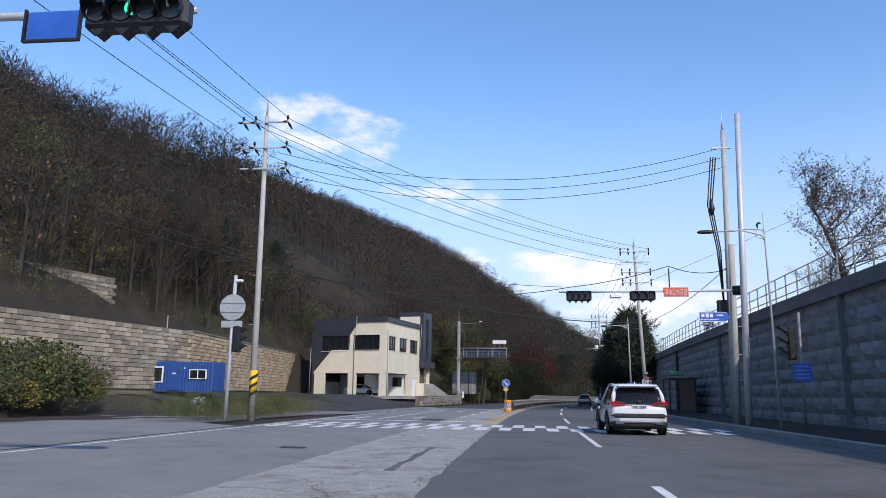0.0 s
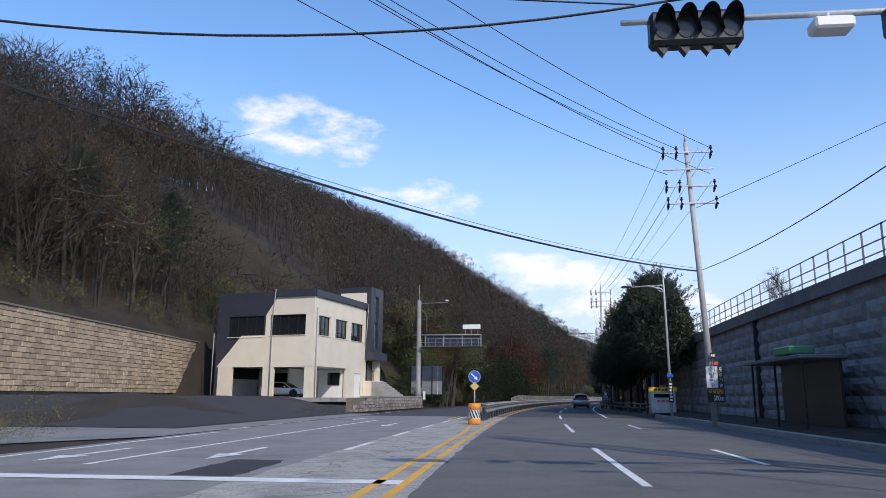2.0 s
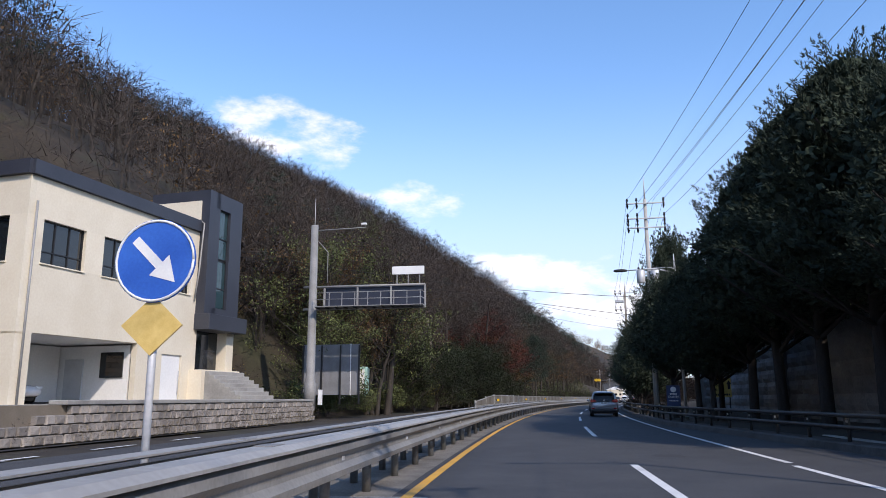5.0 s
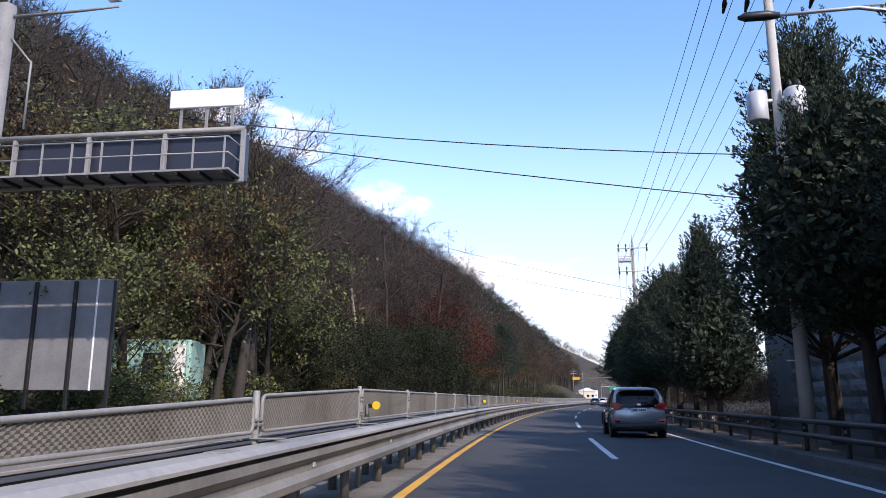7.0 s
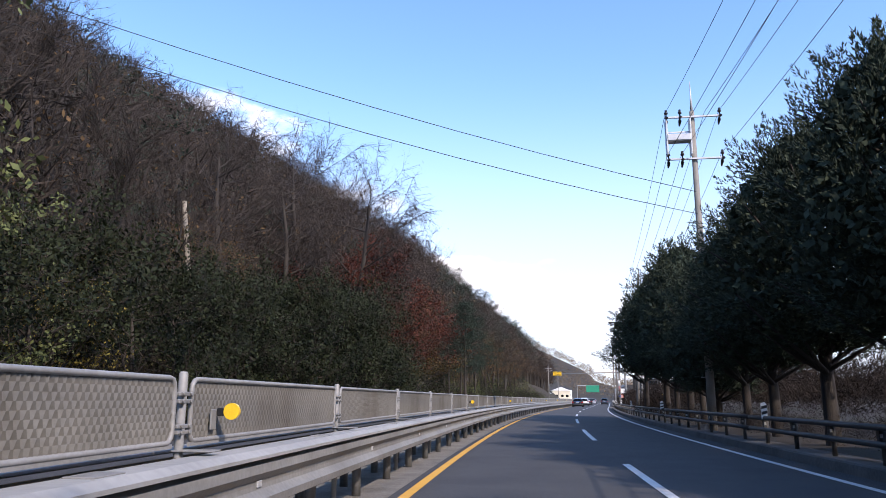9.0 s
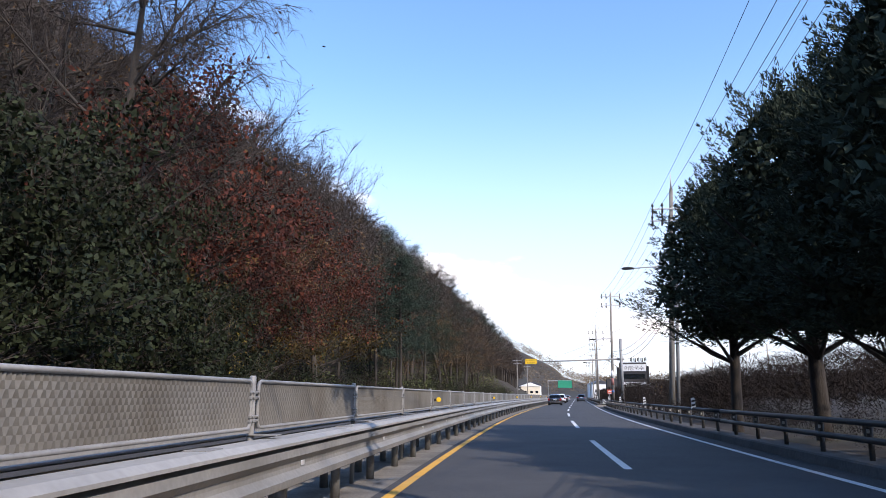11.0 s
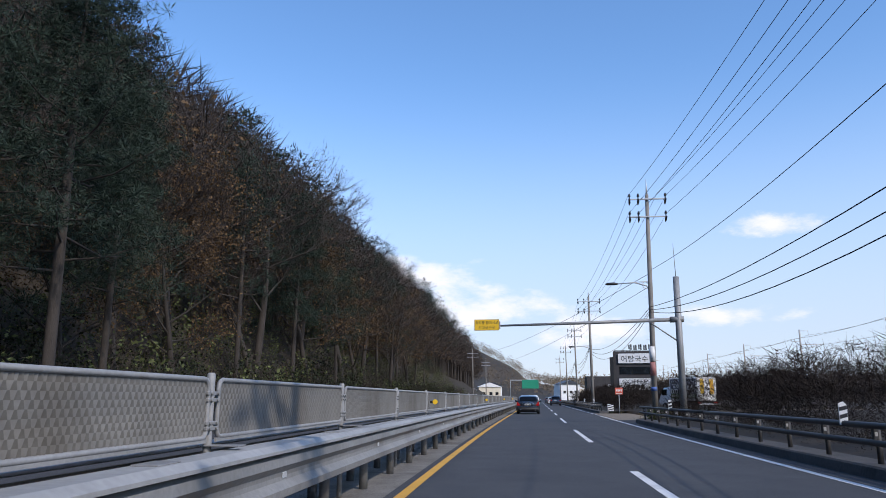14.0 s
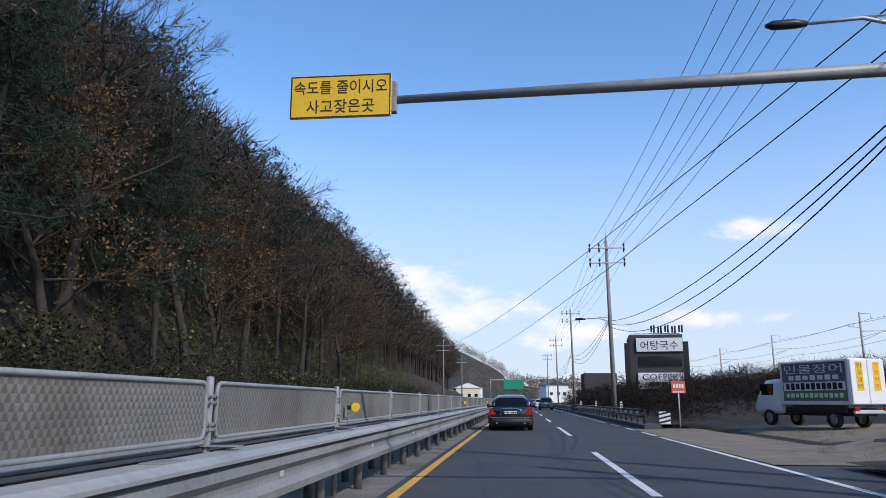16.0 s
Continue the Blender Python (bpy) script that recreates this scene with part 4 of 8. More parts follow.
def bars(parent, m, width, tall, count, material, name="lettering"):
    """Plain bars in place of words that cannot be read."""
    bb = Build()
    for k in range(count):
        w = width / count
        bb.box((-width / 2 + w * (k + 0.5), 0, 0), (w * 0.72, 0.004, tall * (0.85 + 0.15 * (k % 2))))
    o = part(name, bb, material, parent)
    o.matrix_basis = m
    return o


TR = Matrix.Translation
RX, RZ = (lambda a: Matrix.Rotation(radians(a), 4, "X")), (lambda a: Matrix.Rotation(radians(a), 4, "Z"))


# ---- poles and lines overhead ----
def pole(s, u, top, arms, label, lean=0.0, base=0.2, r0=0.165, r1=0.095, spike=0.0, xarm=1.2, group="utility poles", plain=0, material=None):
    t = thing("utility_pole", label, "utility pole", RM(s, u, base), group)
    material = material or CONC_POLE
    tip = Vector((lean, 0, top - base))
    part("shaft", Build().tube([(0, 0, -0.3), tip * 0.5, tip], [r0, (r0 + r1) / 2, r1], 14), material, t)
    if spike:
        part("lightning_rod", Build().tube([tip, tip + Vector((0, 0, spike * 0.5)), tip + Vector((0, 0, spike))], [0.06, 0.03, 0.012], 6), STEEL, t)
    for i, z in enumerate(arms):
        c = tip * ((z - base) / (top - base))
        arm = part("crossarm", Build().cbox((c.x, c.y - 0.16, c.z), (2 * xarm, 0.075, 0.075), 0.01), STEEL, t)
        if i % 3 == 1 and plain:
            continue
        for x in (-xarm + 0.08, -0.5, xarm - 0.08):
            q = Vector((c.x + x, c.y - 0.16, c.z + 0.04))
            part("insulator", Build().tube([q, q + Vector((0, 0, 0.10)), q + Vector((0, 0, 0.12)), q + Vector((0, 0, 0.18)), q + Vector((0, 0, 0.20)), q + Vector((0, 0, 0.28))], [0.03, 0.03, 0.075, 0.075, 0.05, 0.05], 8), BLACK, arm)
            for sgn in (-1, 1):
                e = q + Vector((0.05 * sgn, 0.5 * sgn, -0.22))
                part("strain_insulator", Build().tube([q + Vector((0, 0.05 * sgn, -0.06)), q + Vector((0.02 * sgn, 0.18 * sgn, -0.1)), q + Vector((0.03 * sgn, 0.22 * sgn, -0.12)), e], [0.02, 0.06, 0.07, 0.035], 7), BLACK, arm)
    for k in range(5):
        z = 1.9 + k * 1.15
        if z < top - 4:
            part("step_bolt", Build().tube([(lean * z / top, 0, z), (lean * z / top + (0.32 if k % 2 else -0.32), 0, z)], 0.012, 5), STEEL, t)
    return t


def cable(p, q, sag, r=0.012, name="cable", label="thin black overhead power line between poles", group="overhead cables", n=18):
    p, q = Vector(p), Vector(q)
    pts = []
    for k in range(n + 1):
        w = k / n
        v = p.lerp(q, w)
        v.z -= sag * 4 * w * (1 - w)
        pts.append(v)
    return solid(name, Build().tube(pts, r, 5), WIRE, label, "cable", group)


def transformer(parent, x, y, z, r=0.24, h=0.75):
    p = part("transformer", Build().tube([(x, y, z), (x, y, z + 0.03), (x, y, z + h - 0.06), (x, y, z + h)], [r * 0.9, r, r, r * 0.75], 16), STEEL, parent, "grey oil-filled transformer can")
    for dx in (-0.1, 0.1):
        part("bushing", Build().tube([(x + dx, y, z + h), (x + dx, y, z + h + 0.12), (x + dx, y, z + h + 0.22)], [0.05, 0.06, 0.02], 8), BLACK, p)
    part("bracket", Build().cbox((x / 2, y, z + h * 0.7), (abs(x), 0.08, 0.08), 0.01), STEEL, p)


def lamp_arm(parent, x0, z, reach):
    """A curved arm with its lantern, reaching over the road."""
    part("lamp_arm", Build().tube([(x0, 0, z - 0.35), (x0 - 0.15, 0, z - 0.12), (x0 - 0.45 * reach, 0, z + 0.06), (x0 - reach, 0, z)], [0.04, 0.04, 0.035, 0.03], 8), STEEL, parent)
    part("lamp_arm", Build().tube([(x0, 0, z - 0.02), (x0 - 0.2, 0, z + 0.1), (x0 - 0.45 * reach, 0, z + 0.08)], [0.025, 0.025, 0.02], 6), STEEL, parent)
    ring = [(x0 - 0.16 + 0.2 * math.cos(a), 0, z - 0.08 + 0.2 * math.sin(a)) for a in np.linspace(0, 2 * math.pi, 17)]
    part("lamp_scroll", Build().tube(ring, 0.02, 6), STEEL, parent)
    part("lantern", Build().tube([(x0 - reach + 0.05, 0, z + 0.0), (x0 - reach - 0.15, 0, z + 0.01), (x0 - reach - 0.5, 0, z), (x0 - reach - 0.62, 0, z - 0.01)], [0.05, 0.085, 0.08, 0.03], 10), BLACK, parent, "slim dark lantern head")


pa = pole(16.3, -12.5, 14.6, (14.2, 12.9, 11.85), "tall pale concrete utility pole with warning stripes", -0.15, 0.15, spike=1.5)
band = part("warning_band", Build().tube([(0, 0, 1.0), (0, 0, 2.1)], [0.178, 0.174], 16), YEL_P, pa, "yellow and black warning wrap")
for k in range(3):
    pts = [(math.cos(a) * 0.180, math.sin(a) * 0.180, 1.12 + 0.36 * k + 0.10 * a) for a in np.linspace(-2.6, 0.2, 9)]
    bb = Build()
    bb.sweep([(0, 0), (0, 0.15)], [(lambda i, c, p=p: Vector((p[0], p[1], p[2] + c))) for p in pts], closed=False)
    part("stripe", bb, BLACK_P, band)
pc = pole(44.3, 8.6, 13.5, (12.95, 12.1, 11.25, 10.4), "leaning concrete utility pole with pasted boards", -0.62, spike=0.9, plain=1)
pe = pole(90.7, 6.1, 12.75, (12.47, 11.56, 11.0), "concrete utility pole with two transformers among the junipers", 0.0, spike=1.45, xarm=1.12)
transformer(pe, -0.47, 0.0, 7.55); transformer(pe, 0.3, -0.3, 7.5)
pf = pole(129.8, 6.5, 12.75, (12.47, 10.7), "concrete utility pole with switch gear on crossarms", 0.0, spike=1.3, xarm=1.12, material=CONC_DARK)
part("switch_box", Build().cbox((-0.62, -0.2, 11.35), (0.95, 0.45, 0.3), 0.04), STEEL, pf, "grey pole-top switch")
part("switch_frame", Build().box((-1.08, -0.2, 11.4), (0.05, 0.4, 1.5)).box((-0.15, -0.2, 11.4), (0.05, 0.4, 1.5)).box((-0.6, -0.2, 11.62), (1.0, 0.05, 0.05)), STEEL, pf)
pk = pole(169.5, 7.1, 12.6, (11.42, 10.75), "grey concrete utility pole with transformer", 0.66, spike=1.0, xarm=1.1, material=CONC_DARK)
transformer(pk, 0.0, 0.0, 8.05, 0.2, 0.65); lamp_arm(pk, 0.32, 7.95, 1.95)
part("cable_clamp", Build().tube([(0.08, -0.2, 5.85), (0.12, -0.2, 6.25)], [0.1, 0.15], 10), BLACK, pk)
part("step_bar", Build().tube([(-0.42, -0.1, 3.95), (1.15, -0.1, 3.9)], 0.014, 5), STEEL, pk)
pole(169.6, 7.45, 8.8, (), "slim grey steel pipe beside the utility pole", 0.38, r0=0.10, r1=0.08, material=STEEL_DARK)
pg = pole(212.8, 6.62, 12.5, (12.2, 11.18), "concrete utility pole with pasted notices", 0.17, spike=0.9, xarm=1.06, material=CONC_DARK)
lamp_arm(pg, 0.05, 7.25, 1.75)
for z, h, m_ in ((3.0, 0.8, WHITE_P), (2.25, 0.72, mat("faded_red_notice", (0.30, 0.11, 0.10), (0.42, 0.20, 0.18), 0.7, 8.0)), (1.45, 0.2, mat("faded_blue_notice", (0.06, 0.12, 0.34), (0.10, 0.18, 0.42), 0.7, 8.0))):
    part("notice", Build().tube([(z * 0.006, 0, z), (z * 0.006, 0, z + h)], 0.168, 14), m_, pg, "faded notice wrapped round the pole")
ph = pole(250.0, 6.1, 11.7, (11.2, 10.2), "concrete utility pole beside the verge", -0.1, spike=1.0, material=CONC_DARK)
lamp_arm(ph, -0.1, 6.3, 1.6)
pole(300, 7.2, 13.0, (12.6, 11.6), "distant concrete utility pole with crossarms", -0.2, spike=1.0, material=CONC_DARK)
pole(345, 7.4, 13.0, (12.6, 11.6), "distant concrete utility pole with crossarms", -0.2, spike=1.0, material=CONC_DARK)
pole(395, 7.4, 13.0, (12.6, 11.6), "distant concrete utility pole with crossarms", 0, spike=1.0, material=CONC_DARK)
pole(330, -13.0, 11.0, (10.6, 9.8), "distant concrete utility pole beyond the median", 0, spike=0.8, material=CONC_DARK)
pole(372, -13.0, 11.0, (10.6, 9.8), "distant concrete utility pole beyond the median", 0, spike=0.8, material=CONC_DARK)
pb = pole(19.2, 9.3, 14.2, (), "concrete utility pole carrying the signal arm", 0.22, spike=0.9)
part("cable_bracket", Build().cbox((0.1, 0, 13.1), (0.9, 0.1, 0.1), 0.01), STEEL, pb)
part("junction_box", Build().cbox((-0.3, -0.1, 5.3), (0.45, 0.3, 0.6), 0.03), BLACK, pb, "dark green control cabinet")
for k in range(3):
    part("riser_cable", Build().tube([(-0.2 - 0.12 * k, -0.1, 12.6), (-0.5 - 0.1 * k, -0.1, 10.2), (-0.22 - 0.08 * k, -0.1, 8.0), (-0.2, -0.1, 5.0)], 0.03, 6), WIRE, pb)
part("cable_head", Build().tube([(-0.55, -0.1, 10.5), (-0.5, -0.1, 10.0), (-0.55, -0.1, 9.7)], [0.05, 0.14, 0.06], 10), BLACK, pb)
pole(17.3, 9.38, 14.3, (), "tall pale steel mast beside the wall", 0.36, r0=0.16, r1=0.115, material=STEEL)
pole(18.5, 9.22, 8.35, (), "short concrete stub pole beside the wall", 0.2, r0=0.16, r1=0.14)
lw = pole(131.6, -14.9, 10.3, (), "leaning weathered wooden pole with broken top", -1.3, 0.5, r0=0.14, r1=0.10, material=WOODP)

# lines along the right side: s, u, heights of the two crossarms and of the telephone cables
ROW = [(44.3, 8.05, 12.95, 11.25, 7.1), (90.7, 6.1, 12.47, 11.56, 7.0), (129.8, 6.5, 12.47, 10.7, 6.8), (169.5, 7.72, 11.42, 10.75, 6.3), (212.8, 6.8, 12.2, 11.18, 6.0), (250, 6.0, 11.2, 10.2, 6.2), (300, 7.0, 12.6, 11.6, 7.0), (345, 7.2, 12.6, 11.6, 7.0)]
for (s0, u0, a0, c0, t0), (s1, u1, a1, c1, t1) in zip(ROW, ROW[1:]):
    for du in (-1.05, 0.5, 1.05):
        cable(R(s0, u0 + du, a0 + 0.25), R(s1, u1 + du, a1 + 0.25), 0.6, 0.010)
    for du in (-1.05, -0.5, 1.05):
        cable(R(s0, u0 + du, c0 + 0.25), R(s1, u1 + du, c1 + 0.25), 0.6, 0.010)
for (s0, u0, a0, c0, t0), (s1, u1, a1, c1, t1) in zip(ROW[1:], ROW[2:]):
    for dz, sg in ((0.15, 0.9), (0.0, 1.25), (-0.12, 1.6)):
        cable(R(s0, u0 - 0.15, t0 + dz), R(s1, u1 - 0.15, t1 + dz), sg, 0.016, label="heavy black telephone cable sagging between poles", group="telephone cables")
for (s0, u0, a0, c0, t0), (s1, u1, a1, c1, t1) in zip(ROW[2:4], ROW[3:5]):
    cable(R(s0, u0, t0 + 2.2), R(s1, u1, t1 + 2.2), 0.8, 0.012)
# service lines that cross to the far side
cable(R(212.8, 6.7, 8.0), R(330, -13, 10.6), 1.2, 0.014); cable(R(212.8, 6.7, 7.3), R(372, -13, 10.6), 1.6, 0.014)
# across the junction
pA = lambda du, z: R(16.3, -12.6 + du, z)
for du, z in ((-1.1, 14.4), (-0.5, 14.4), (1.1, 14.4), (-1.0, 13.1), (1.0, 13.1)):
    cable(pA(du, z), R(-45, -15 + du, z + 0.4), 1.2, 0.014)
    cable(pA(du, z), R(44.3, 8.05 + du, z - 1.2), 0.9, 0.014)
for z in (12.9, 12.4, 11.9):
    cable(R(19.2, 9.4, z + 0.4), pA(0.6, z - 0.2), 1.5, 0.014)
cable(R(19.2, 9.35, 7.4), R(45.2, 8.5, 7.3), 0.5, 0.018)
cable(R(17.65, 6.4, 7.2), R(17.65, 2.0, 6.25), 0.12, 0.018)
cable(R(17.65, 2.0, 6.25), pA(0.1, 7.3), 0.95, 0.018, label="black signal cable sagging across the junction", group="telephone cables")
cable(R(17.7, 6.4, 7.2), R(19.2, 9.35, 7.3), 0.25, 0.018)
cable(R(17.7, 1.6, 6.25), pA(0.1, 7.7), 0.25, 0.012)
cable(R(17.7, 6.4, 7.1), R(17.7, 6.4, 6.1), 0.0, 0.03, n=2)
for dz, thick in ((0.0, 0.021), (0.032, 0.017), (0.15, 0.008)):
    cable(R(45.2, 8.5, 7.25 + dz), pA(0.1, 7.2 + dz), 0.75, thick, label="heavy black telephone cable crossing the road", group="telephone cables")
for z, z2 in ((9.6, 11.5), (7.6, 8.0), (7.2, 7.4)):
    cable(pA(-0.1, z), R(-40, -17, z2), 1.0, 0.018, label="black telephone cable along the side lane", group="telephone cables")
cable(pA(0.1, 9.6), R(92, -32, 10.5), 1.2, 0.014)
cable(R(90.7, 6.1, 6.9), R(91.0, -36, 15.5), 1.5, 0.014); cable(R(90.7, 6.1, 5.75), R(91.5, -36, 14.2), 0.6, 0.014)
cable(R(129.5, 6.4, 9.3), R(110, -48, 26), 2.0, 0.014); cable(R(129.5, 6.4, 8.4), R(108, -48, 25), 2.4, 0.014)
cable(R(44.3, 8.3, 10.2), R(30, 40, 24), 0.6, 0.014)


# ---- signals and signs ----
def signal_head(parent, m, lamps, lit=None):
    """A row of round lamps with visors, facing -y."""
    w = 0.36 * lamps + 0.06
    h = part("housing", Build().cbox((0, 0, 0), (w, 0.26, 0.42), 0.05), BLACK, parent, "black signal housing")
    h.matrix_basis = m
    for k in range(lamps):
        x = -w / 2 + 0.21 + 0.36 * k
        part("lens", Build().disc((x, -0.12, 0), 0.145, (0, -1, 0), 20, 0.02), (GREEN_ON if lit == k else LENS_DARK), h)
        bb = Build()
        ang = np.linspace(radians(-35), radians(215), 13)
        v = [(x + 0.165 * math.cos(a), -0.13, 0.165 * math.sin(a)) for a in ang] + [(x + 0.165 * math.cos(a), -0.13 - 0.26 * (0.45 + 0.55 * max(0, math.sin(a))), 0.165 * math.sin(a)) for a in ang]
        n = len(ang)
        bb.add(v, [(i, i + 1, n + i + 1, n + i) for i in range(n - 1)], True)
        part("visor", bb, BLACK, h)
    for k in range(lamps):
        x = -w / 2 + 0.21 + 0.36 * k
        part("baffle_fin", Build().prism([(x - 0.10, -0.21), (x + 0.10, -0.21), (x, -0.31)], 0.12, TR((0, -0.06, 0))), BLACK, h)
    return h


sig = thing("traffic_signal", "overhead traffic signals on a long steel mast arm", "traffic signal", RM(17.65, -0.18, -0.12), "traffic signals")
part("mast_arm", Build().tube([(1.6, 0.1, 6.14), (6.0, 0.1, 6.16), (9.45, 0.12, 6.2)], [0.035, 0.045, 0.06], 10), STEEL, sig)
part("arm_collar", Build().tube([(9.55, 0.15, 6.0), (9.55, 0.15, 6.4)], 0.2, 12), BLACK, sig)
signal_head(sig, TR((2.5, 0, 5.95)) @ Matrix.Diagonal((0.76, 1, 1.1, 1)), 4)
signal_head(sig, TR((5.36, 0, 5.95)) @ Matrix.Diagonal((1.0, 1, 1.0, 1)), 3)
camb = part("camera_box", Build().cbox((4.15, 0, 5.93), (0.48, 0.3, 0.16), 0.03), WHITE_P, sig, "white enforcement camera box")
part("bracket", Build().tube([(4.15, 0.08, 6.15), (4.15, 0.05, 6.0)], 0.03, 6), STEEL, camb)
rs = part("sign_plate", Build().cbox((6.85, 0.02, 6.12), (1.1, 0.03, 0.42), 0.008), RED_P, sig, "red speed-check zone sign")
writing("과속단속구간", 0.98, WHITE_P, rs, TR((6.85, -0.003, 6.12)), 0.27)
bs = part("street_sign", Build().prism([(6.7, 4.96), (7.85, 4.96), (8.05, 5.17), (7.85, 5.38), (6.7, 5.38)], 0.03, TR((1.1, -0.02, -0.18))), BLUE_P, sig, "blue arrow-shaped street name sign")
part("rim", Build().box((8.4, -0.024, 5.195), (1.2, 0.006, 0.02)).box((8.4, -0.024, 4.785), (1.2, 0.006, 0.02)).box((7.81, -0.024, 4.99), (0.02, 0.006, 0.4)), WHITE_P, bs)
bars(bs, TR((8.15, -0.024, 5.05)), 0.55, 0.18, 3, WHITE_P); bars(bs, TR((8.7, -0.024, 5.06)), 0.3, 0.07, 6, WHITE_P); bars(bs, TR((8.25, -0.024, 4.87)), 0.8, 0.06, 12, WHITE_P)

# near signal over the left lanes
sg2 = thing("traffic_signal", "overhead signal with lit green arrow on a mast arm", "traffic signal", RM(-7.6, -5.35, 0.13), "traffic signals")
part("mast_arm", Build().tube([(-8.4, 0.2, 6.62), (-2.0, 0.2, 6.5), (0.75, 0.2, 6.47)], [0.09, 0.06, 0.05], 10), STEEL, sg2)
part("mast_pole", Build().tube([(-8.4, 0.2, 0.0), (-8.4, 0.2, 7.1)], [0.15, 0.11], 12), STEEL, sg2)
hh = part("housing", Build().cbox((0, 0, 6.30), (1.52, 0.28, 0.46), 0.07), BLACK, sg2, "black signal housing")
for k in range(4):
    x = -0.55 + 0.365 * k
    part("lens", Build().disc((x, -0.14, 6.32), 0.15, (0, -1, 0), 20, 0.02), LENS_DARK, hh)
    ang = np.linspace(radians(-40), radians(220), 15)
    v = [(x + 0.172 * math.cos(a), -0.14, 6.32 + 0.172 * math.sin(a)) for a in ang] + [(x + 0.172 * math.cos(a), -0.14 - 0.30 * (0.4 + 0.6 * max(0, math.sin(a))), 6.32 + 0.172 * math.sin(a)) for a in ang]
    part("visor", Build().add(v, [(i, i + 1, 16 + i, 15 + i) for i in range(14)], True), BLACK, hh)
    part("baffle_fin", Build().prism([(x - 0.12, 6.09), (x + 0.12, 6.09), (x, 5.98)], 0.2, TR((0, -0.1, 0))), BLACK, hh)
ar = Build()
for k in range(26):
    a = radians(75 + 8.0 * k)
    for q in (0.085, 0.108):
        ar.disc((-0.02 + q * math.cos(a), -0.168, 6.35 + q * math.sin(a)), 0.0085, (0, -1, 0), 6, 0.006)
part("arrow_lamp", ar, GREEN_ON, hh, "lit green turning arrow of small diodes")
part("back_plate", Build().cbox((-1.32, 0.05, 6.24), (0.8, 0.05, 0.46), 0.02), BLUE_P, sg2, "blue plate sign under the arm")
part("plate_frame", Build().box((-1.32, 0.02, 6.0), (0.86, 0.05, 0.035)).box((-1.74, 0.02, 6.24), (0.035, 0.05, 0.5)).box((-0.9, 0.02, 6.24), (0.035, 0.05, 0.5)), BLACK, sg2)
part("sensor", Build().cbox((0.45, -0.12, 6.60), (0.16, 0.3, 0.10), 0.03).tube([(0.42, -0.1, 6.56), (0.5, -0.18, 6.34)], 0.022, 6).tube([(0.36, -0.05, 6.42), (0.56, -0.05, 6.46)], 0.02, 6), SIGNBACK, sg2)

# kerbside signal by the wall, seen from the side
sg3 = thing("traffic_signal", "kerbside signal seen side-on with blue plate", "traffic signal", RM(10.6, 9.45, 0.1), "traffic signals")
part("post", Build().tube([(0, 0, 0), (0.05, 0, 4.2)], [0.055, 0.045], 10), GALV, sg3)
hh = part("housing", Build().cbox((-0.28, 0, 3.1), (0.26, 0.34, 1.15), 0.04), BLACK, sg3)
for k in range(3):
    part("visor", Build().prism([(-0.4, 2.75 + 0.36 * k), (-0.72, 2.98 + 0.36 * k), (-0.4, 2.98 + 0.36 * k)], 0.3, TR((0, -0.15, 0))), BLACK, hh)
p_ = part("blue_plate", Build().cbox((0.0, -0.12, 2.1), (0.62, 0.03, 0.62), 0.01), BLUE_P, sg3, "dark blue information plate")
for k in range(4):
    bars(p_, TR((0.0, -0.14, 2.3 - 0.13 * k)), 0.45, 0.04, 7, SIGNBACK)

# left sign post with the back of a round sign
sp = thing("sign_post", "steel post with the back of a round sign and side signal", "sign post", RM(12.6, -12.15, 0.1) @ Matrix.Diagonal((0.95, 0.95, 0.93, 1)), "sign posts")
part("post", Build().tube([(0, 0, 0), (0.05, 0, 6.4)], [0.08, 0.075], 12), STEEL, sp)
rsg = part("round_sign", Build().disc((0.05, -0.13, 4.95), 0.58, (0, 1, 0), 32, 0.03), SIGNBACK, sp, "grey aluminium back of a round sign")
part("stiffener", Build().box((0.05, -0.15, 5.15), (1.05, 0.03, 0.05)).box((0.05, -0.15, 4.75), (1.05, 0.03, 0.05)), SIGNBACK, rsg)
part("plate", Build().cbox((0.05, -0.1, 4.2), (0.95, 0.03, 0.3), 0.01), SIGNBACK, sp, "grey back of a small plate")
hh = part("side_signal", Build().cbox((0.3, 0, 3.55), (0.3, 0.36, 1.15), 0.04), BLACK, sp, "black side signal with three visors")
for k in range(3):
    part("visor", Build().prism([(0.44, 3.1 + 0.36 * k), (0.72, 3.3 + 0.36 * k), (0.44, 3.38 + 0.36 * k)], 0.3, TR((0, -0.15, 0))), BLACK, hh)
part("camera", Build().cbox((0.25, -0.05, 6.15), (0.34, 0.12, 0.12), 0.03, Matrix.Identity(4)), WHITE_P, sp, "small white camera")


# street lamps of the wall side
def street_lamp(s, u, top, reach, label, slim=1.0):
    t = thing("street_lamp", label, "street lamp", RM(s, u, 0.2), "street lamps")
    part("post", Build().tube([(0, 0, 0), (-0.1, 0, top), (-0.12, 0, top + 0.8)], [0.085 * slim, 0.055 * slim, 0.015], 10), STEEL, t)
    lamp_arm(t, -0.1, top, reach)
    part("finial", Build().tube([(-0.35, 0, top + 0.12), (-0.38, 0, top + 0.28), (-0.3, 0, top + 0.36), (-0.2, 0, top + 0.34)], [0.02, 0.045, 0.045, 0.01], 7), BLACK, t)
    return t


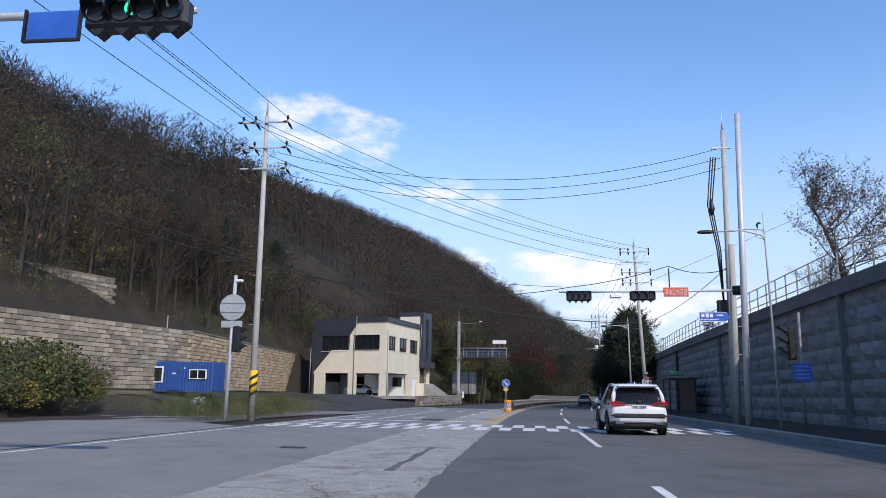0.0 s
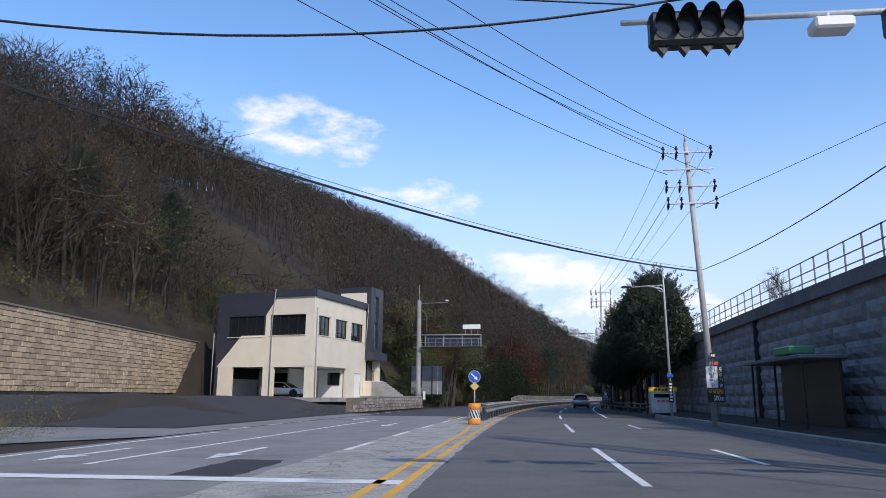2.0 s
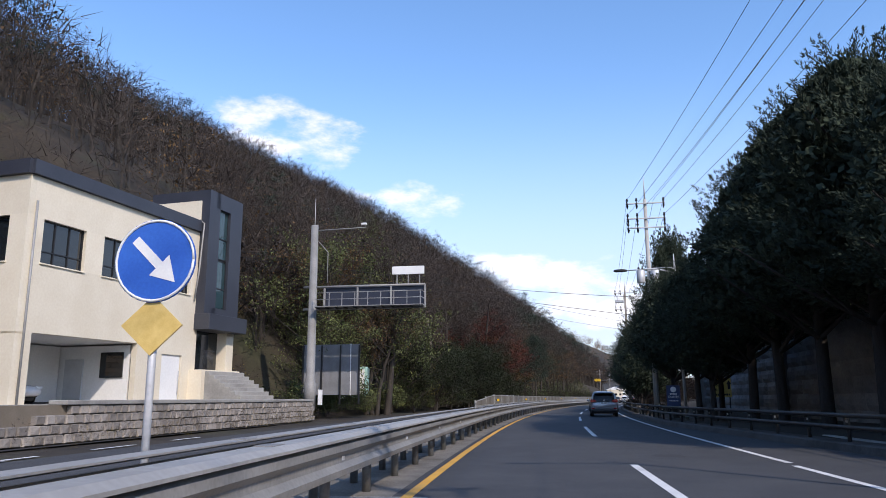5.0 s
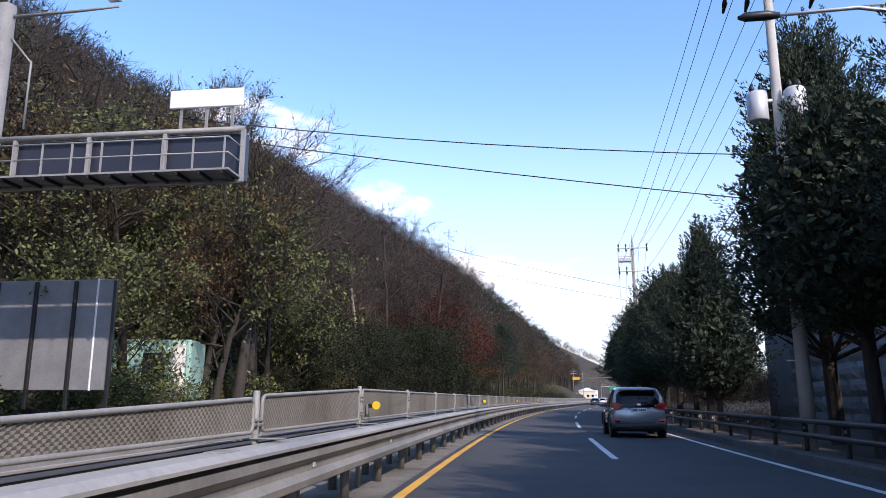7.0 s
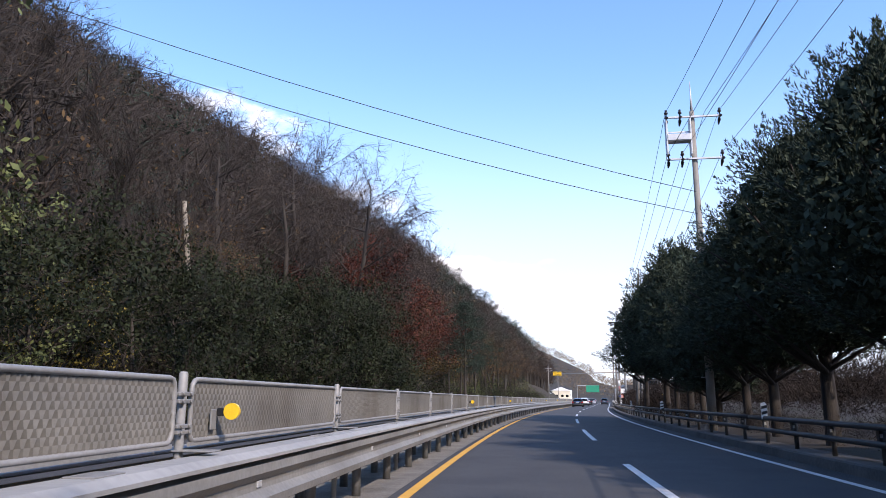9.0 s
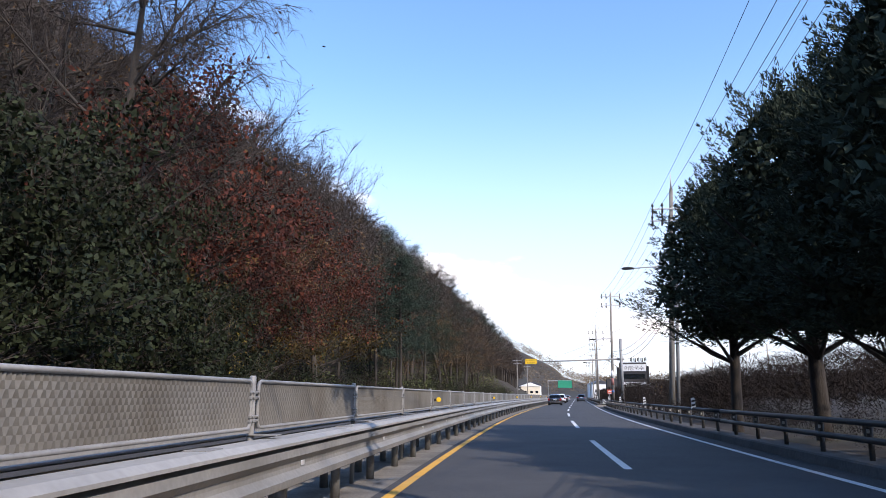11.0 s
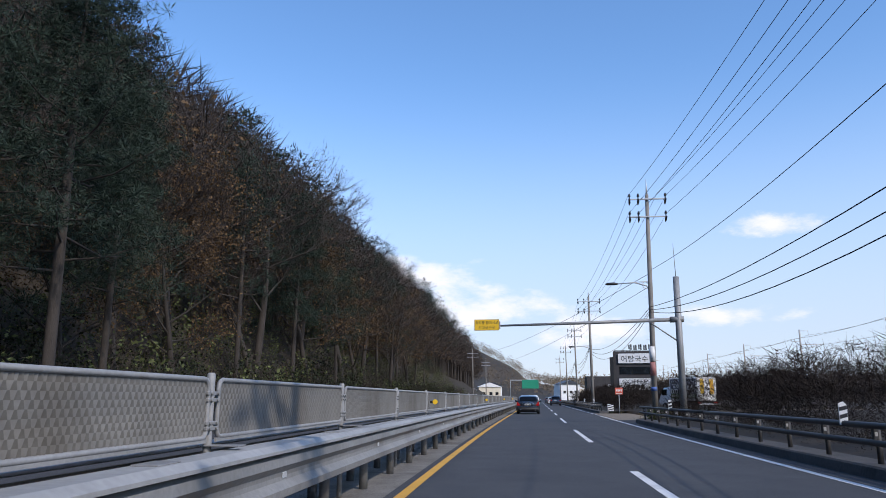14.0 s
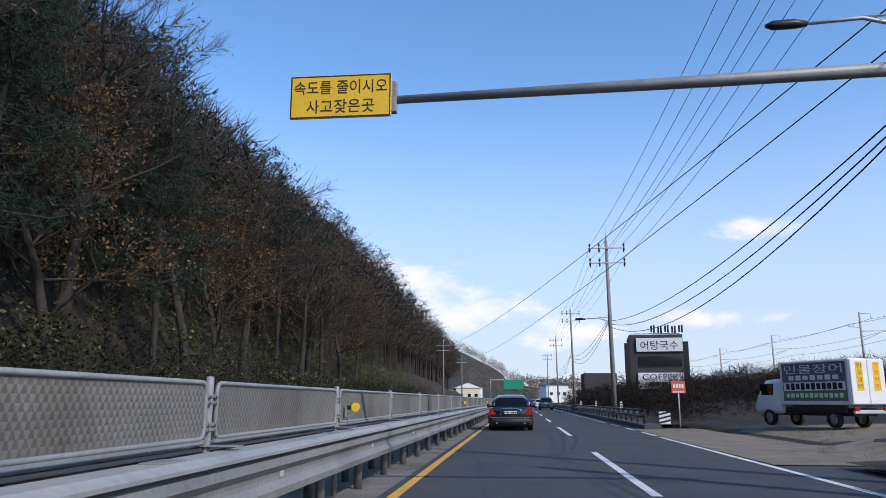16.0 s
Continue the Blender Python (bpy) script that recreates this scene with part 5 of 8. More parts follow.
street_lamp(13.7, 9.6, 7.7, 2.0, "slim grey street lamp with curved arm by the wall", 0.62)
street_lamp(85.2, 6.85, 7.4, 2.4, "slim grey street lamp half hidden by the junipers")
l2 = street_lamp(54.0, 8.25, 7.6, 1.9, "slim grey street lamp with small guide plates")
part("guide_plate", Build().cbox((-0.02, -0.1, 2.35), (0.34, 0.03, 0.22), 0.005), BLUE_P, l2); part("guide_plate", Build().cbox((-0.02, -0.1, 1.4), (0.26, 0.03, 1.2), 0.005), BLACK_P, l2)
for k in range(6):
    part("bar", Build().box((-0.02, -0.118, 1.85 - 0.18 * k), (0.14, 0.004, 0.1)), WHITE_P, l2)

# boards on the leaning pole
bd = thing("guide_board", "white, black and yellow restaurant guide board tied to a pole", "sign board", RM(44.05, 8.62, 0.2), "guide boards")
w_ = part("white_board", Build().cbox((-0.14, -0.02, 2.0), (0.5, 0.03, 0.95), 0.006), WHITE_P, bd)
for k, ch in enumerate("어탕국수"):
    writing(ch, 0.26, BLACK_P, w_, TR((-0.14, -0.04, 2.35 - 0.23 * k)), 0.19)
k_ = part("black_board", Build().cbox((0.24, -0.02, 2.0), (0.24, 0.03, 0.95), 0.006), BLACK_P, bd)
for k, ch in enumerate("포장가능"):
    writing(ch, 0.17, WHITE_P, k_, TR((0.24, -0.04, 2.35 - 0.23 * k)), 0.17)
k_ = part("lower_board", Build().cbox((0.0, -0.02, 1.2), (0.78, 0.03, 0.62), 0.006), BLACK_P, bd)
writing("제육덮밥", 0.66, YEL_P, k_, TR((0.0, -0.04, 1.36)), 0.2); writing("300m", 0.44, WHITE_P, k_, TR((0.1, -0.04, 1.07)), 0.22)
part("small_plate", Build().cbox((-0.05, -0.02, 2.95), (0.24, 0.03, 0.3), 0.005), BLACK_P, bd); part("red_plate", Build().cbox((0.06, -0.02, 2.62), (0.22, 0.03, 0.16), 0.005), RED_P, bd)
bars(bd, TR((-0.05, -0.04, 2.98)), 0.2, 0.12, 2, WHITE_P)

# roadside booth, and boards under the junipers
bo = thing("booth", "small grey roadside booth with a yellow fascia", "booth", RM(63, 8.95, 0.2))
part("cabin", Build().cbox((0, 0, 0.8), (1.7, 1.2, 1.6), 0.04), SIGNBACK, bo)
fa = part("fascia", Build().cbox((0, -0.63, 1.62), (1.9, 0.08, 0.3), 0.02), YEL_P, bo, "yellow fascia board")
bars(fa, TR((0, -0.675, 1.62)), 1.2, 0.16, 5, BLACK_P)
part("hatch", Build().cbox((0.0, -0.61, 1.2), (1.2, 0.04, 0.25), 0.01), GLASS, bo); bars(bo, TR((0, -0.62, 0.85)), 0.9, 0.16, 3, RED_P)
part("beacon", Build().tube([(-0.1, -0.4, 1.78), (-0.1, -0.4, 1.92)], 0.08, 10).tube([(0.2, -0.4, 1.78), (0.2, -0.4, 1.9)], 0.06, 10), RED_P, bo)
sh = thing("shelter", "dark open bus shelter with a green roof edge by the wall", "shelter", RM(38.1, 9.75, 0.2))
part("back", Build().cbox((0.9, 0, 1.2), (0.1, 6.0, 2.4), 0.02), BLACK_P, sh)
for y in (-2.9, 0.0, 2.9):
    part("post", Build().cbox((-0.3, y, 1.2), (0.08, 0.08, 2.4), 0.01), BLACK, sh)
part("roof", Build().cbox((0.3, 0, 2.46), (1.7, 6.4, 0.14), 0.03), COPING, sh); part("name_board", Build().cbox((-0.1, -1.6, 2.72), (0.9, 1.6, 0.3), 0.05), mat("green_board", (0.05, 0.22, 0.10), (0.07, 0.28, 0.13), 0.5, 3.0), sh, "green route board")
co_ = thing("sign_board", "dark blue coffee shop board leaning by the verge", "sign board", RM(83.5, 6.05, 0.48))
kk = part("panel", Build().cbox((0, 0, 0.85), (0.62, 0.04, 0.95), 0.01), mat("board_navy", (0.02, 0.035, 0.10), (0.03, 0.05, 0.13), 0.5, 3.0), co_)
writing("COFFEE", 0.5, WHITE_P, kk, TR((0, -0.025, 0.80))); bars(kk, TR((0, -0.024, 0.93)), 0.34, 0.07, 5, WHITE_P); bars(kk, TR((0, -0.024, 0.62)), 0.42, 0.05, 6, WHITE_P)
part("emblem", Build().disc((0, -0.02, 1.14), 0.13, (0, -1, 0), 20, 0.006), WHITE_P, kk)
for x in (-0.25, 0.25):
    part("leg", Build().cbox((x, 0.03, 0.2), (0.04, 0.04, 0.45), 0.005), BLACK, co_)
yb = thing("sign_board", "yellow restaurant board fixed to the retaining wall", "sign board", RM(92.6, 10.0, 0.2))
kk = part("panel", Build().cbox((0, 0, 1.6), (1.0, 0.05, 1.1), 0.01), mat("board_yellow", (0.55, 0.42, 0.10), (0.66, 0.50, 0.14), 0.5, 3.0), yb)
writing("돈까스", 0.55, BLACK_P, kk, TR((-0.16, -0.03, 2.0)), 0.2); writing("우 동", 0.55, BLACK_P, kk, TR((-0.16, -0.03, 1.74)), 0.2); writing("청국장", 0.55, BLACK_P, kk, TR((-0.16, -0.03, 1.46)), 0.2)
bars(kk, TR((0, -0.028, 1.2)), 0.85, 0.12, 7, BLACK_P); part("arrow", Build().prism([(0.3, 1.5), (0.44, 1.5), (0.44, 1.8), (0.5, 1.8), (0.37, 2.02), (0.24, 1.8), (0.3, 1.8)], 0.004, TR((0, -0.03, 0))), BLACK_P, kk)
writing("수 제", 0.5, SIGNBACK, yb, TR((-0.1, 0.0, 2.33)), 0.2)
part("leg", Build().cbox((-0.4, 0.05, 0.6), (0.06, 0.06, 1.3), 0.01).cbox((0.4, 0.05, 0.6), (0.06, 0.06, 1.3), 0.01), BLACK, yb)

# head of the median: cushion drum, arrow sign
dr = thing("crash_cushion", "orange plastic drum with black and white stripes on the median", "traffic drum", RM(43.5, -2.3, 0.0))
part("drum", Build().tube([(0, 0, 0), (0, 0, 0.04), (0, 0, 0.26), (0, 0, 0.28), (0, 0, 0.68), (0, 0, 0.70), (0, 0, 0.92), (0, 0, 0.96)], [0.27, 0.30, 0.30, 0.27, 0.27, 0.30, 0.29, 0.25], 20), ORANGE, dr)
wr = part("stripe_wrap", Build().tube([(0, 0, 0.29), (0, 0, 0.67)], 0.275, 20, caps=False), WHITE_P, dr, "white wrap with black slanted stripes")
for k in range(5):
    a0 = radians(-150 + 30 * k)
    pts = [(math.cos(a0 + 0.11 * i) * 0.278, math.sin(a0 + 0.11 * i) * 0.278, 0.65 - 0.07 * i) for i in range(6)]
    bb = Build().add([Vector(p) for p in pts] + [Vector((math.cos(a0 + 0.11 * i + 0.24) * 0.278, math.sin(a0 + 0.11 * i + 0.24) * 0.278, 0.65 - 0.07 * i)) for i in range(6)], [(i, i + 1, 7 + i, 6 + i) for i in range(5)])
    part("stripe", bb, BLACK_P, wr)
ks = thing("keep_right_sign", "round blue arrow sign over a yellow diamond on a post", "road sign", RM(53.0, -3.15, 0.0))
part("post", Build().tube([(0, 0, 0), (0, 0, 2.75)], 0.035, 8), STEEL, ks)
dk = part("blue_disc", Build().disc((0, -0.05, 2.42), 0.36, (0, -1, 0), 28, 0.02), BLUE_P, ks)
part("white_ring", Build().tube([(0.345 * math.cos(a), -0.072, 2.42 + 0.345 * math.sin(a)) for a in np.linspace(0, 2 * math.pi, 29)], 0.012, 5), WHITE_P, dk)
Ar = TR((0, -0.075, 2.42)) @ Matrix.Rotation(radians(45), 4, "Y")
part("white_arrow", Build().prism([(-0.26, -0.04), (0.06, -0.04), (0.06, -0.12), (0.27, 0), (0.06, 0.12), (0.06, 0.04), (-0.26, 0.04)], 0.004, Ar), WHITE_P, dk)
part("diamond", Build().prism([(0, 1.62), (0.27, 1.87), (0, 2.12), (-0.27, 1.87)], 0.02, TR((0, -0.05, 0))), mat("diamond_reflector", (0.62, 0.42, 0.12), (0.75, 0.55, 0.2), 0.4, 14.0), ks, "amber reflective diamond plate")

# ---- message gantry ----
vm = thing("sign_gantry", "steel gantry with the back of a message sign and catwalk", "sign gantry", RM(90.3, -14.1, 0.9))
part("column", Build().tube([(0, 0, -0.2), (0, 0, 1.3), (0, 0, 1.35), (0, 0, 11.05)], [0.36, 0.36, 0.27, 0.22], 18), GALV, vm)
part("lightning_rod", Build().tube([(0, 0, 11.0), (0, 0, 12.8)], [0.03, 0.012], 6), STEEL, vm)
ca = part("camera_arm", Build().tube([(0, 0, 10.7), (2.2, 0, 10.75), (3.3, 0, 10.8)], [0.05, 0.04, 0.03], 8), GALV, vm)
part("camera", Build().cbox((3.2, -0.05, 11.0), (0.36, 0.16, 0.14), 0.03), WHITE_P, ca)
part("drop_arm", Build().tube([(0.2, 0, 10.1), (0.9, 0, 9.3), (0.9, 0, 7.4)], 0.03, 6), GALV, vm)
for z in (5.75, 7.12):
    part("boom", Build().tube([(-0.6, 0, z), (7.05, 0, z)], 0.075, 10), GALV, vm)
cab = part("sign_cabinet", Build().cbox((3.85, 0.35, 6.45), (6.3, 0.4, 1.25), 0.03), mat("cabinet_dark", (0.02, 0.025, 0.04), (0.03, 0.035, 0.055), 0.4, 1.0), vm, "dark back of the message sign")
for k in range(4):
    part("frame_post", Build().box((0.75 + 2.1 * k, 0.0, 6.42), (0.1, 0.1, 1.4)), FRAME, vm)
for k in range(9):
    part("rail_post", Build().box((0.5 + 0.8 * k, -0.75, 6.25), (0.04, 0.04, 0.85)), FRAME, vm)
for z in (6.65, 6.25):
    part("hand_rail", Build().tube([(0.4, -0.75, z), (7.0, -0.75, z), (7.0, 0.0, z)], 0.022, 6), FRAME, vm)
part("catwalk", Build().box((3.7, -0.35, 5.82), (6.7, 0.9, 0.05)), GALV, vm)
for k in range(12):
    part("catwalk_rib", Build().box((0.5 + 0.58 * k, -0.35, 5.75), (0.05, 0.9, 0.08)), BLACK, vm)
tp = part("top_panel", Build().cbox((6.0, 0.0, 8.0), (2.0, 0.06, 0.5), 0.02), WHITE_P, vm, "back of a small white panel")
for x in (5.3, 6.0, 6.7):
    part("stay", Build().box((x, 0.06, 7.55), (0.06, 0.06, 0.95)), GALV, tp)
part("base_cabinet", Build().cbox((0.75, -0.3, 0.45), (0.22, 0.25, 0.9), 0.02), WHITE_P, vm)

bbd = thing("billboard", "back of a grey sheet-metal billboard on steel posts", "billboard", RM(93.2, -14.4, 1.0))
for k in range(3):
    part("sheet", Build().cbox((-0.62 + 1.25 * k, 0, 2.1), (1.23, 0.06, 3.2), 0.01), mat("billboard_sheet", (0.17, 0.175, 0.185), (0.23, 0.235, 0.245), 0.6, 1.5, 0.05, stain=(0.13, 0.13, 0.13)), bbd)
for k in range(4):
    part("post", Build().cbox((-1.25 + 1.25 * k, -0.08, 1.8), (0.1, 0.1, 3.7), 0.01), BLACK, bbd)
part("edge", Build().cbox((1.92, 0.0, 2.1), (0.05, 0.12, 3.25), 0.01), WHITE_P, bbd)

# ---- containers and shed ----
def corrugated(w, h, pitch=0.2, depth=0.035):
    """A ribbed sheet in the x-z plane."""
    n = int(w / pitch)
    prof = []
    for k in range(n):
        x = -w / 2 + k * w / n
        prof += [(x, 0), (x + 0.35 * w / n, 0), (x + 0.5 * w / n, -depth), (x + 0.85 * w / n, -depth)]
    prof.append((w / 2, 0))
    bb = Build()
    bb.add([(x, y, 0) for x, y in prof] + [(x, y, h) for x, y in prof], [(i, i + 1, len(prof) + i + 1, len(prof) + i) for i in range(len(prof) - 1)])
    return bb


ct = thing("container_office", "blue steel container office with white-framed windows", "container", TR((-21.4, 42.4, 1.2)) @ RZ(-4) @ Matrix.Diagonal((1.28, 1, 0.95, 1)))
part("box", Build().cbox((0, 1.3, 1.3), (6.3, 2.4, 2.5), 0.04), CONT_BLUE, ct)
part("front_sheet", corrugated(6.2, 2.5), CONT_BLUE, ct, at=TR((0, 0.08, 0.03)))
for x, z, w, h in ((-2.3, 1.5, 0.9, 0.95), (-0.75, 1.45, 1.35, 1.35), (2.2, 1.5, 1.15, 0.8)):
    w_ = part("window", Build().cbox((x, 0.0, z), (w, 0.07, h), 0.01), WHITE_P, ct, "white framed window")
    part("pane", Build().box((x - w * 0.23, -0.04, z), (w * 0.4, 0.02, h * 0.84)).box((x + w * 0.23, -0.04, z), (w * 0.4, 0.02, h * 0.84)), GLASS, w_)
part("door", Build().cbox((0.65, 0.0, 1.2), (0.9, 0.06, 2.1), 0.01), CONT_BLUE, ct); part("notice", Build().box((0.65, -0.04, 1.55), (0.25, 0.01, 0.12)).box((1.3, -0.0, 2.0), (0.1, 0.02, 0.12)), WHITE_P, ct)
td = thing("shed_container", "pale teal corrugated container half hidden by shrubs", "container", RM(101.6, -15.6, 1.2, 12))
part("box", Build().cbox((0, 1.2, 1.25), (3.4, 2.3, 2.4), 0.04), TEAL, td)
part("front_sheet", corrugated(3.3, 2.35), TEAL, td, at=TR((0, 0.02, 0.08)))
part("opening", Build().cbox((0.2, -0.02, 1.3), (0.8, 0.06, 1.2), 0.01), BLACK_P, td); part("door_frame", Build().cbox((1.25, -0.04, 1.25), (0.5, 0.04, 2.0), 0.01), WHITE_P, td)
shed = thing("shed", "dark roofed roadside shed at the edge of the lane", "shed", TR((-29.5, 22.5, 0.4)))
part("wall", Build().cbox((-1.5, 0, 2.0), (3.4, 4, 4.2), 0.03), mat("shed_wall", (0.10, 0.075, 0.05), (0.16, 0.12, 0.085), 0.8, 2.0), shed)
part("roof", Build().cbox((-1.2, 0, 4.3), (4.4, 4.8, 0.3), 0.05), BLACK_P, shed, "dark flat roof edge")
part("post", Build().cbox((0.25, -1.9, 2.0), (0.12, 0.12, 4.2), 0.01), WOODP, shed)
solid("sack", Build().tube([(0, 0, 0), (0.05, 0, 0.25), (0.12, 0, 0.6), (0.2, 0.05, 0.85)], [0.5, 0.58, 0.42, 0.12], 12), WHITE_P, "white bulk sack lying among the weeds", "sack", m=TR((-14.4, 31.2, 0.2)) @ Matrix.Rotation(0.5, 4, "Y"))
solid("pipe_post", Build().tube([(0, 0, -0.5), (0, 0, 6.0)], 0.05, 8), FRAME, "slim white pipe post before the block wall", "post", m=TR((-22.2, 44.0, 1.5)))

# frames and posts behind the fence
fr = thing("panel_stand", "back of a small steel framed panel behind the fence", "panel stand", RM(135.8, -14.2, 0.2))
part("panel", Build().cbox((0, 0, 1.5), (1.5, 0.04, 1.2), 0.01), SIGNBACK, fr)
for x in (-0.75, -0.05, 0.75):
    part("post", Build().box((x, -0.04, 1.2), (0.06, 0.06, 2.4)), FRAME, fr)
ps = thing("sign_post", "slim steel post with two plates behind the fence", "sign post", RM(142.6, -14.2, 0.1), "sign posts")
part("post", Build().tube([(0, 0, 0), (0, 0, 3.3)], 0.035, 8), STEEL, ps); part("plate", Build().cbox((0, -0.05, 2.8), (0.3, 0.03, 0.8), 0.01), SIGNBACK, ps); part("plate", Build().cbox((0.12, -0.05, 1.9), (0.6, 0.03, 0.6), 0.01), WHITE_P, ps)

# ---- yellow overhead sign ----
ys = thing("overhead_sign", "yellow accident warning sign on a long grey mast arm", "road sign", RM(209.3, 0.3, -0.06))
part("mast_pole", Build().tube([(7.15, 0, 0.2), (7.15, 0, 7.3)], [0.17, 0.15], 14), STEEL_DARK, ys); part("lightning_rod", Build().tube([(7.15, 0, 7.2), (7.1, 0, 9.0)], [0.02, 0.01], 5), STEEL_DARK, ys)
part("mast_arm", Build().tube([(-1.7, -0.02, 4.93), (2.0, 0, 5.02), (7.15, 0, 5.16)], [0.05, 0.075, 0.1], 12), STEEL_DARK, ys)
part("arm_collar", Build().tube([(6.75, 0, 5.15), (7.4, 0, 5.17)], 0.15, 12), STEEL_DARK, ys); part("brace", Build().tube([(5.7, 0, 5.06), (7.05, 0, 4.1)], 0.035, 6), STEEL_DARK, ys)
yp = part("sign_plate", Build().cbox((-2.36, -0.1, 4.97), (1.26, 0.03, 0.56), 0.008), YEL_P, ys, "yellow plate with black border and words")
part("border", Build().box((-2.36, -0.118, 5.235), (1.24, 0.004, 0.012)).box((-2.36, -0.118, 4.705), (1.24, 0.004, 0.012)).box((-2.975, -0.118, 4.97), (0.012, 0.004, 0.54)).box((-1.745, -0.118, 4.97), (0.012, 0.004, 0.54)), BLACK_P, yp)
writing("속도를 줄이시오", 1.16, BLACK_P, yp, TR((-2.36, -0.12, 5.09)), 0.175); writing("사고잦은곳", 0.84, BLACK_P, yp, TR((-2.36, -0.12, 4.84)), 0.175)
part("plate_stay", Build().cbox((-1.72, -0.05, 4.95), (0.1, 0.1, 0.4), 0.01), STEEL_DARK, ys)

# ---- beyond the verge on the right ----
GRAVEL = mat("gravel_lot", (0.16, 0.125, 0.085), (0.26, 0.21, 0.15), 0.95, 1.5, 0.6, stain=(0.11, 0.10, 0.085), bump_scale=30)
lot_v, lot_f = [], []
sv, uv = np.arange(216.5, 236.5, 1.0), np.arange(5.0, 25, 1.0)
for s in sv:
    for u in uv:
        lot_v.append(R(s, u, float(height(s, u)) + 0.05 if u > 8.3 else 0.02))
lot_f = [(i * len(uv) + j, i * len(uv) + j + 1, (i + 1) * len(uv) + j + 1, (i + 1) * len(uv) + j) for i in range(len(sv) - 1) for j in range(len(uv) - 1)]
solid("gravel_lot", Build().add(lot_v, lot_f, True), GRAVEL, "pale gravel lay-by opening off the road", "lay-by", kind="structure")

cf = thing("cafe_building", "dark brown two-storey restaurant with white fascia signs", "building", RM(274, 13.2, 0.2, -6))
DBROWN = mat("dark_cladding", (0.035, 0.032, 0.032), (0.06, 0.055, 0.055), 0.7, 1.0, 0.1)
part("wall", Build().cbox((0, 3, 3.7), (5.0, 6, 7.2), 0.05), DBROWN, cf); part("corner_pier", Build().cbox((2.75, 0.3, 3.3), (0.5, 0.6, 6.6), 0.03), BLACK_P, cf); part("corner_pier", Build().cbox((-2.7, 0.3, 3.3), (0.5, 0.9, 6.4), 0.03), BLACK_P, cf)
s1 = part("upper_sign", Build().cbox((0.3, -0.12, 6.3), (4.3, 0.15, 1.3), 0.02), WHITE_P, cf, "white fascia sign with black words"); writing("어탕국수", 3.5, BLACK_P, s1, TR((0.3, -0.21, 6.25)), 0.85)
s2_ = part("lower_sign", Build().cbox((0.3, -0.12, 2.9), (4.2, 0.15, 1.5), 0.02), WHITE_P, cf, "white fascia sign with black words"); writing("COFFEE", 3.2, BLACK_P, s2_, TR((0.2, -0.21, 3.25)), 0.5); bars(s2_, TR((0.3, -0.2, 2.6)), 2.4, 0.42, 4, BLACK_P)
part("window", Build().cbox((0.3, -0.03, 4.7), (4.0, 0.06, 1.0), 0.02), GLASS, cf)
rl = part("roof_sign", Build().box((0, 0.3, 7.4), (4.6, 0.06, 0.06)), BLACK_P, cf, "row of dark roof letters")
for k in range(5):
    bars(rl, TR((-0.2 + 0.65 * k, 0.3, 7.85 - 0.08 * (k % 2))), 0.5, 0.75, 2, BLACK_P)
rm_ = thing("small_building", "dark roadside building with a white sign beyond", "building", RM(318, 12.5, 0.2))
part("wall", Build().cbox((0, 3, 2.6), (5, 6, 5.2), 0.05), DBROWN, rm_); part("sign", Build().cbox((2.6, -0.3, 2.6), (2.4, 0.15, 2.0), 0.03), WHITE_P, rm_)

ns = thing("no_parking_sign", "small red and white notice sign on a post", "road sign", RM(235.8, 7.2, 0.0))
part("post", Build().tube([(0, 0, 0), (0, 0, 2.1)], 0.03, 8), STEEL, ns); pl = part("plate", Build().cbox((0, -0.04, 1.85), (0.62, 0.03, 0.55), 0.01), RED_P, ns); bars(pl, TR((0, -0.058, 1.9)), 0.5, 0.18, 4, WHITE_P); bars(pl, TR((0, -0.058, 1.64)), 0.5, 0.08, 5, WHITE_P)


def delineator(s, u):
    t = thing("delineator_post", "white plastic delineator with black bands on the rail", "delineator", RM(s, u, 0.80) @ Matrix.Diagonal((0.8, 1, 0.62, 1)), "white delineators")
    part("blade", Build().prism([(-0.09, 0), (0.09, 0), (0.09, 0.55), (0.02, 0.66), (-0.09, 0.6)], 0.03, TR((0, 0, 0))), WHITE_P, t)
    for z in (0.16, 0.38):
        part("band", Build().prism([(-0.085, z), (0.085, z + 0.06), (0.085, z + 0.17), (-0.085, z + 0.11)], 0.004, TR((0, -0.006, 0))), BLACK_P, t)


for s in (120, 137.5, 155.7, 169.5, 186, 203, 244, 258, 272):
    delineator(s, 5.72)
en = thing("rail_end", "striped black and white end of the verge guard rail", "rail end", RM(235.1, 6.4, 0.15))
part("plate", Build().cbox((0, 0, 0.35), (0.5, 0.05, 0.55), 0.02), WHITE_P, en)
for k in range(3):
    part("stripe", Build().prism([(-0.25, 0.1 + 0.18 * k), (0.25, 0.22 + 0.18 * k), (0.25, 0.3 + 0.18 * k), (-0.25, 0.18 + 0.18 * k)], 0.004, TR((0, -0.032, 0))), BLACK_P, en)

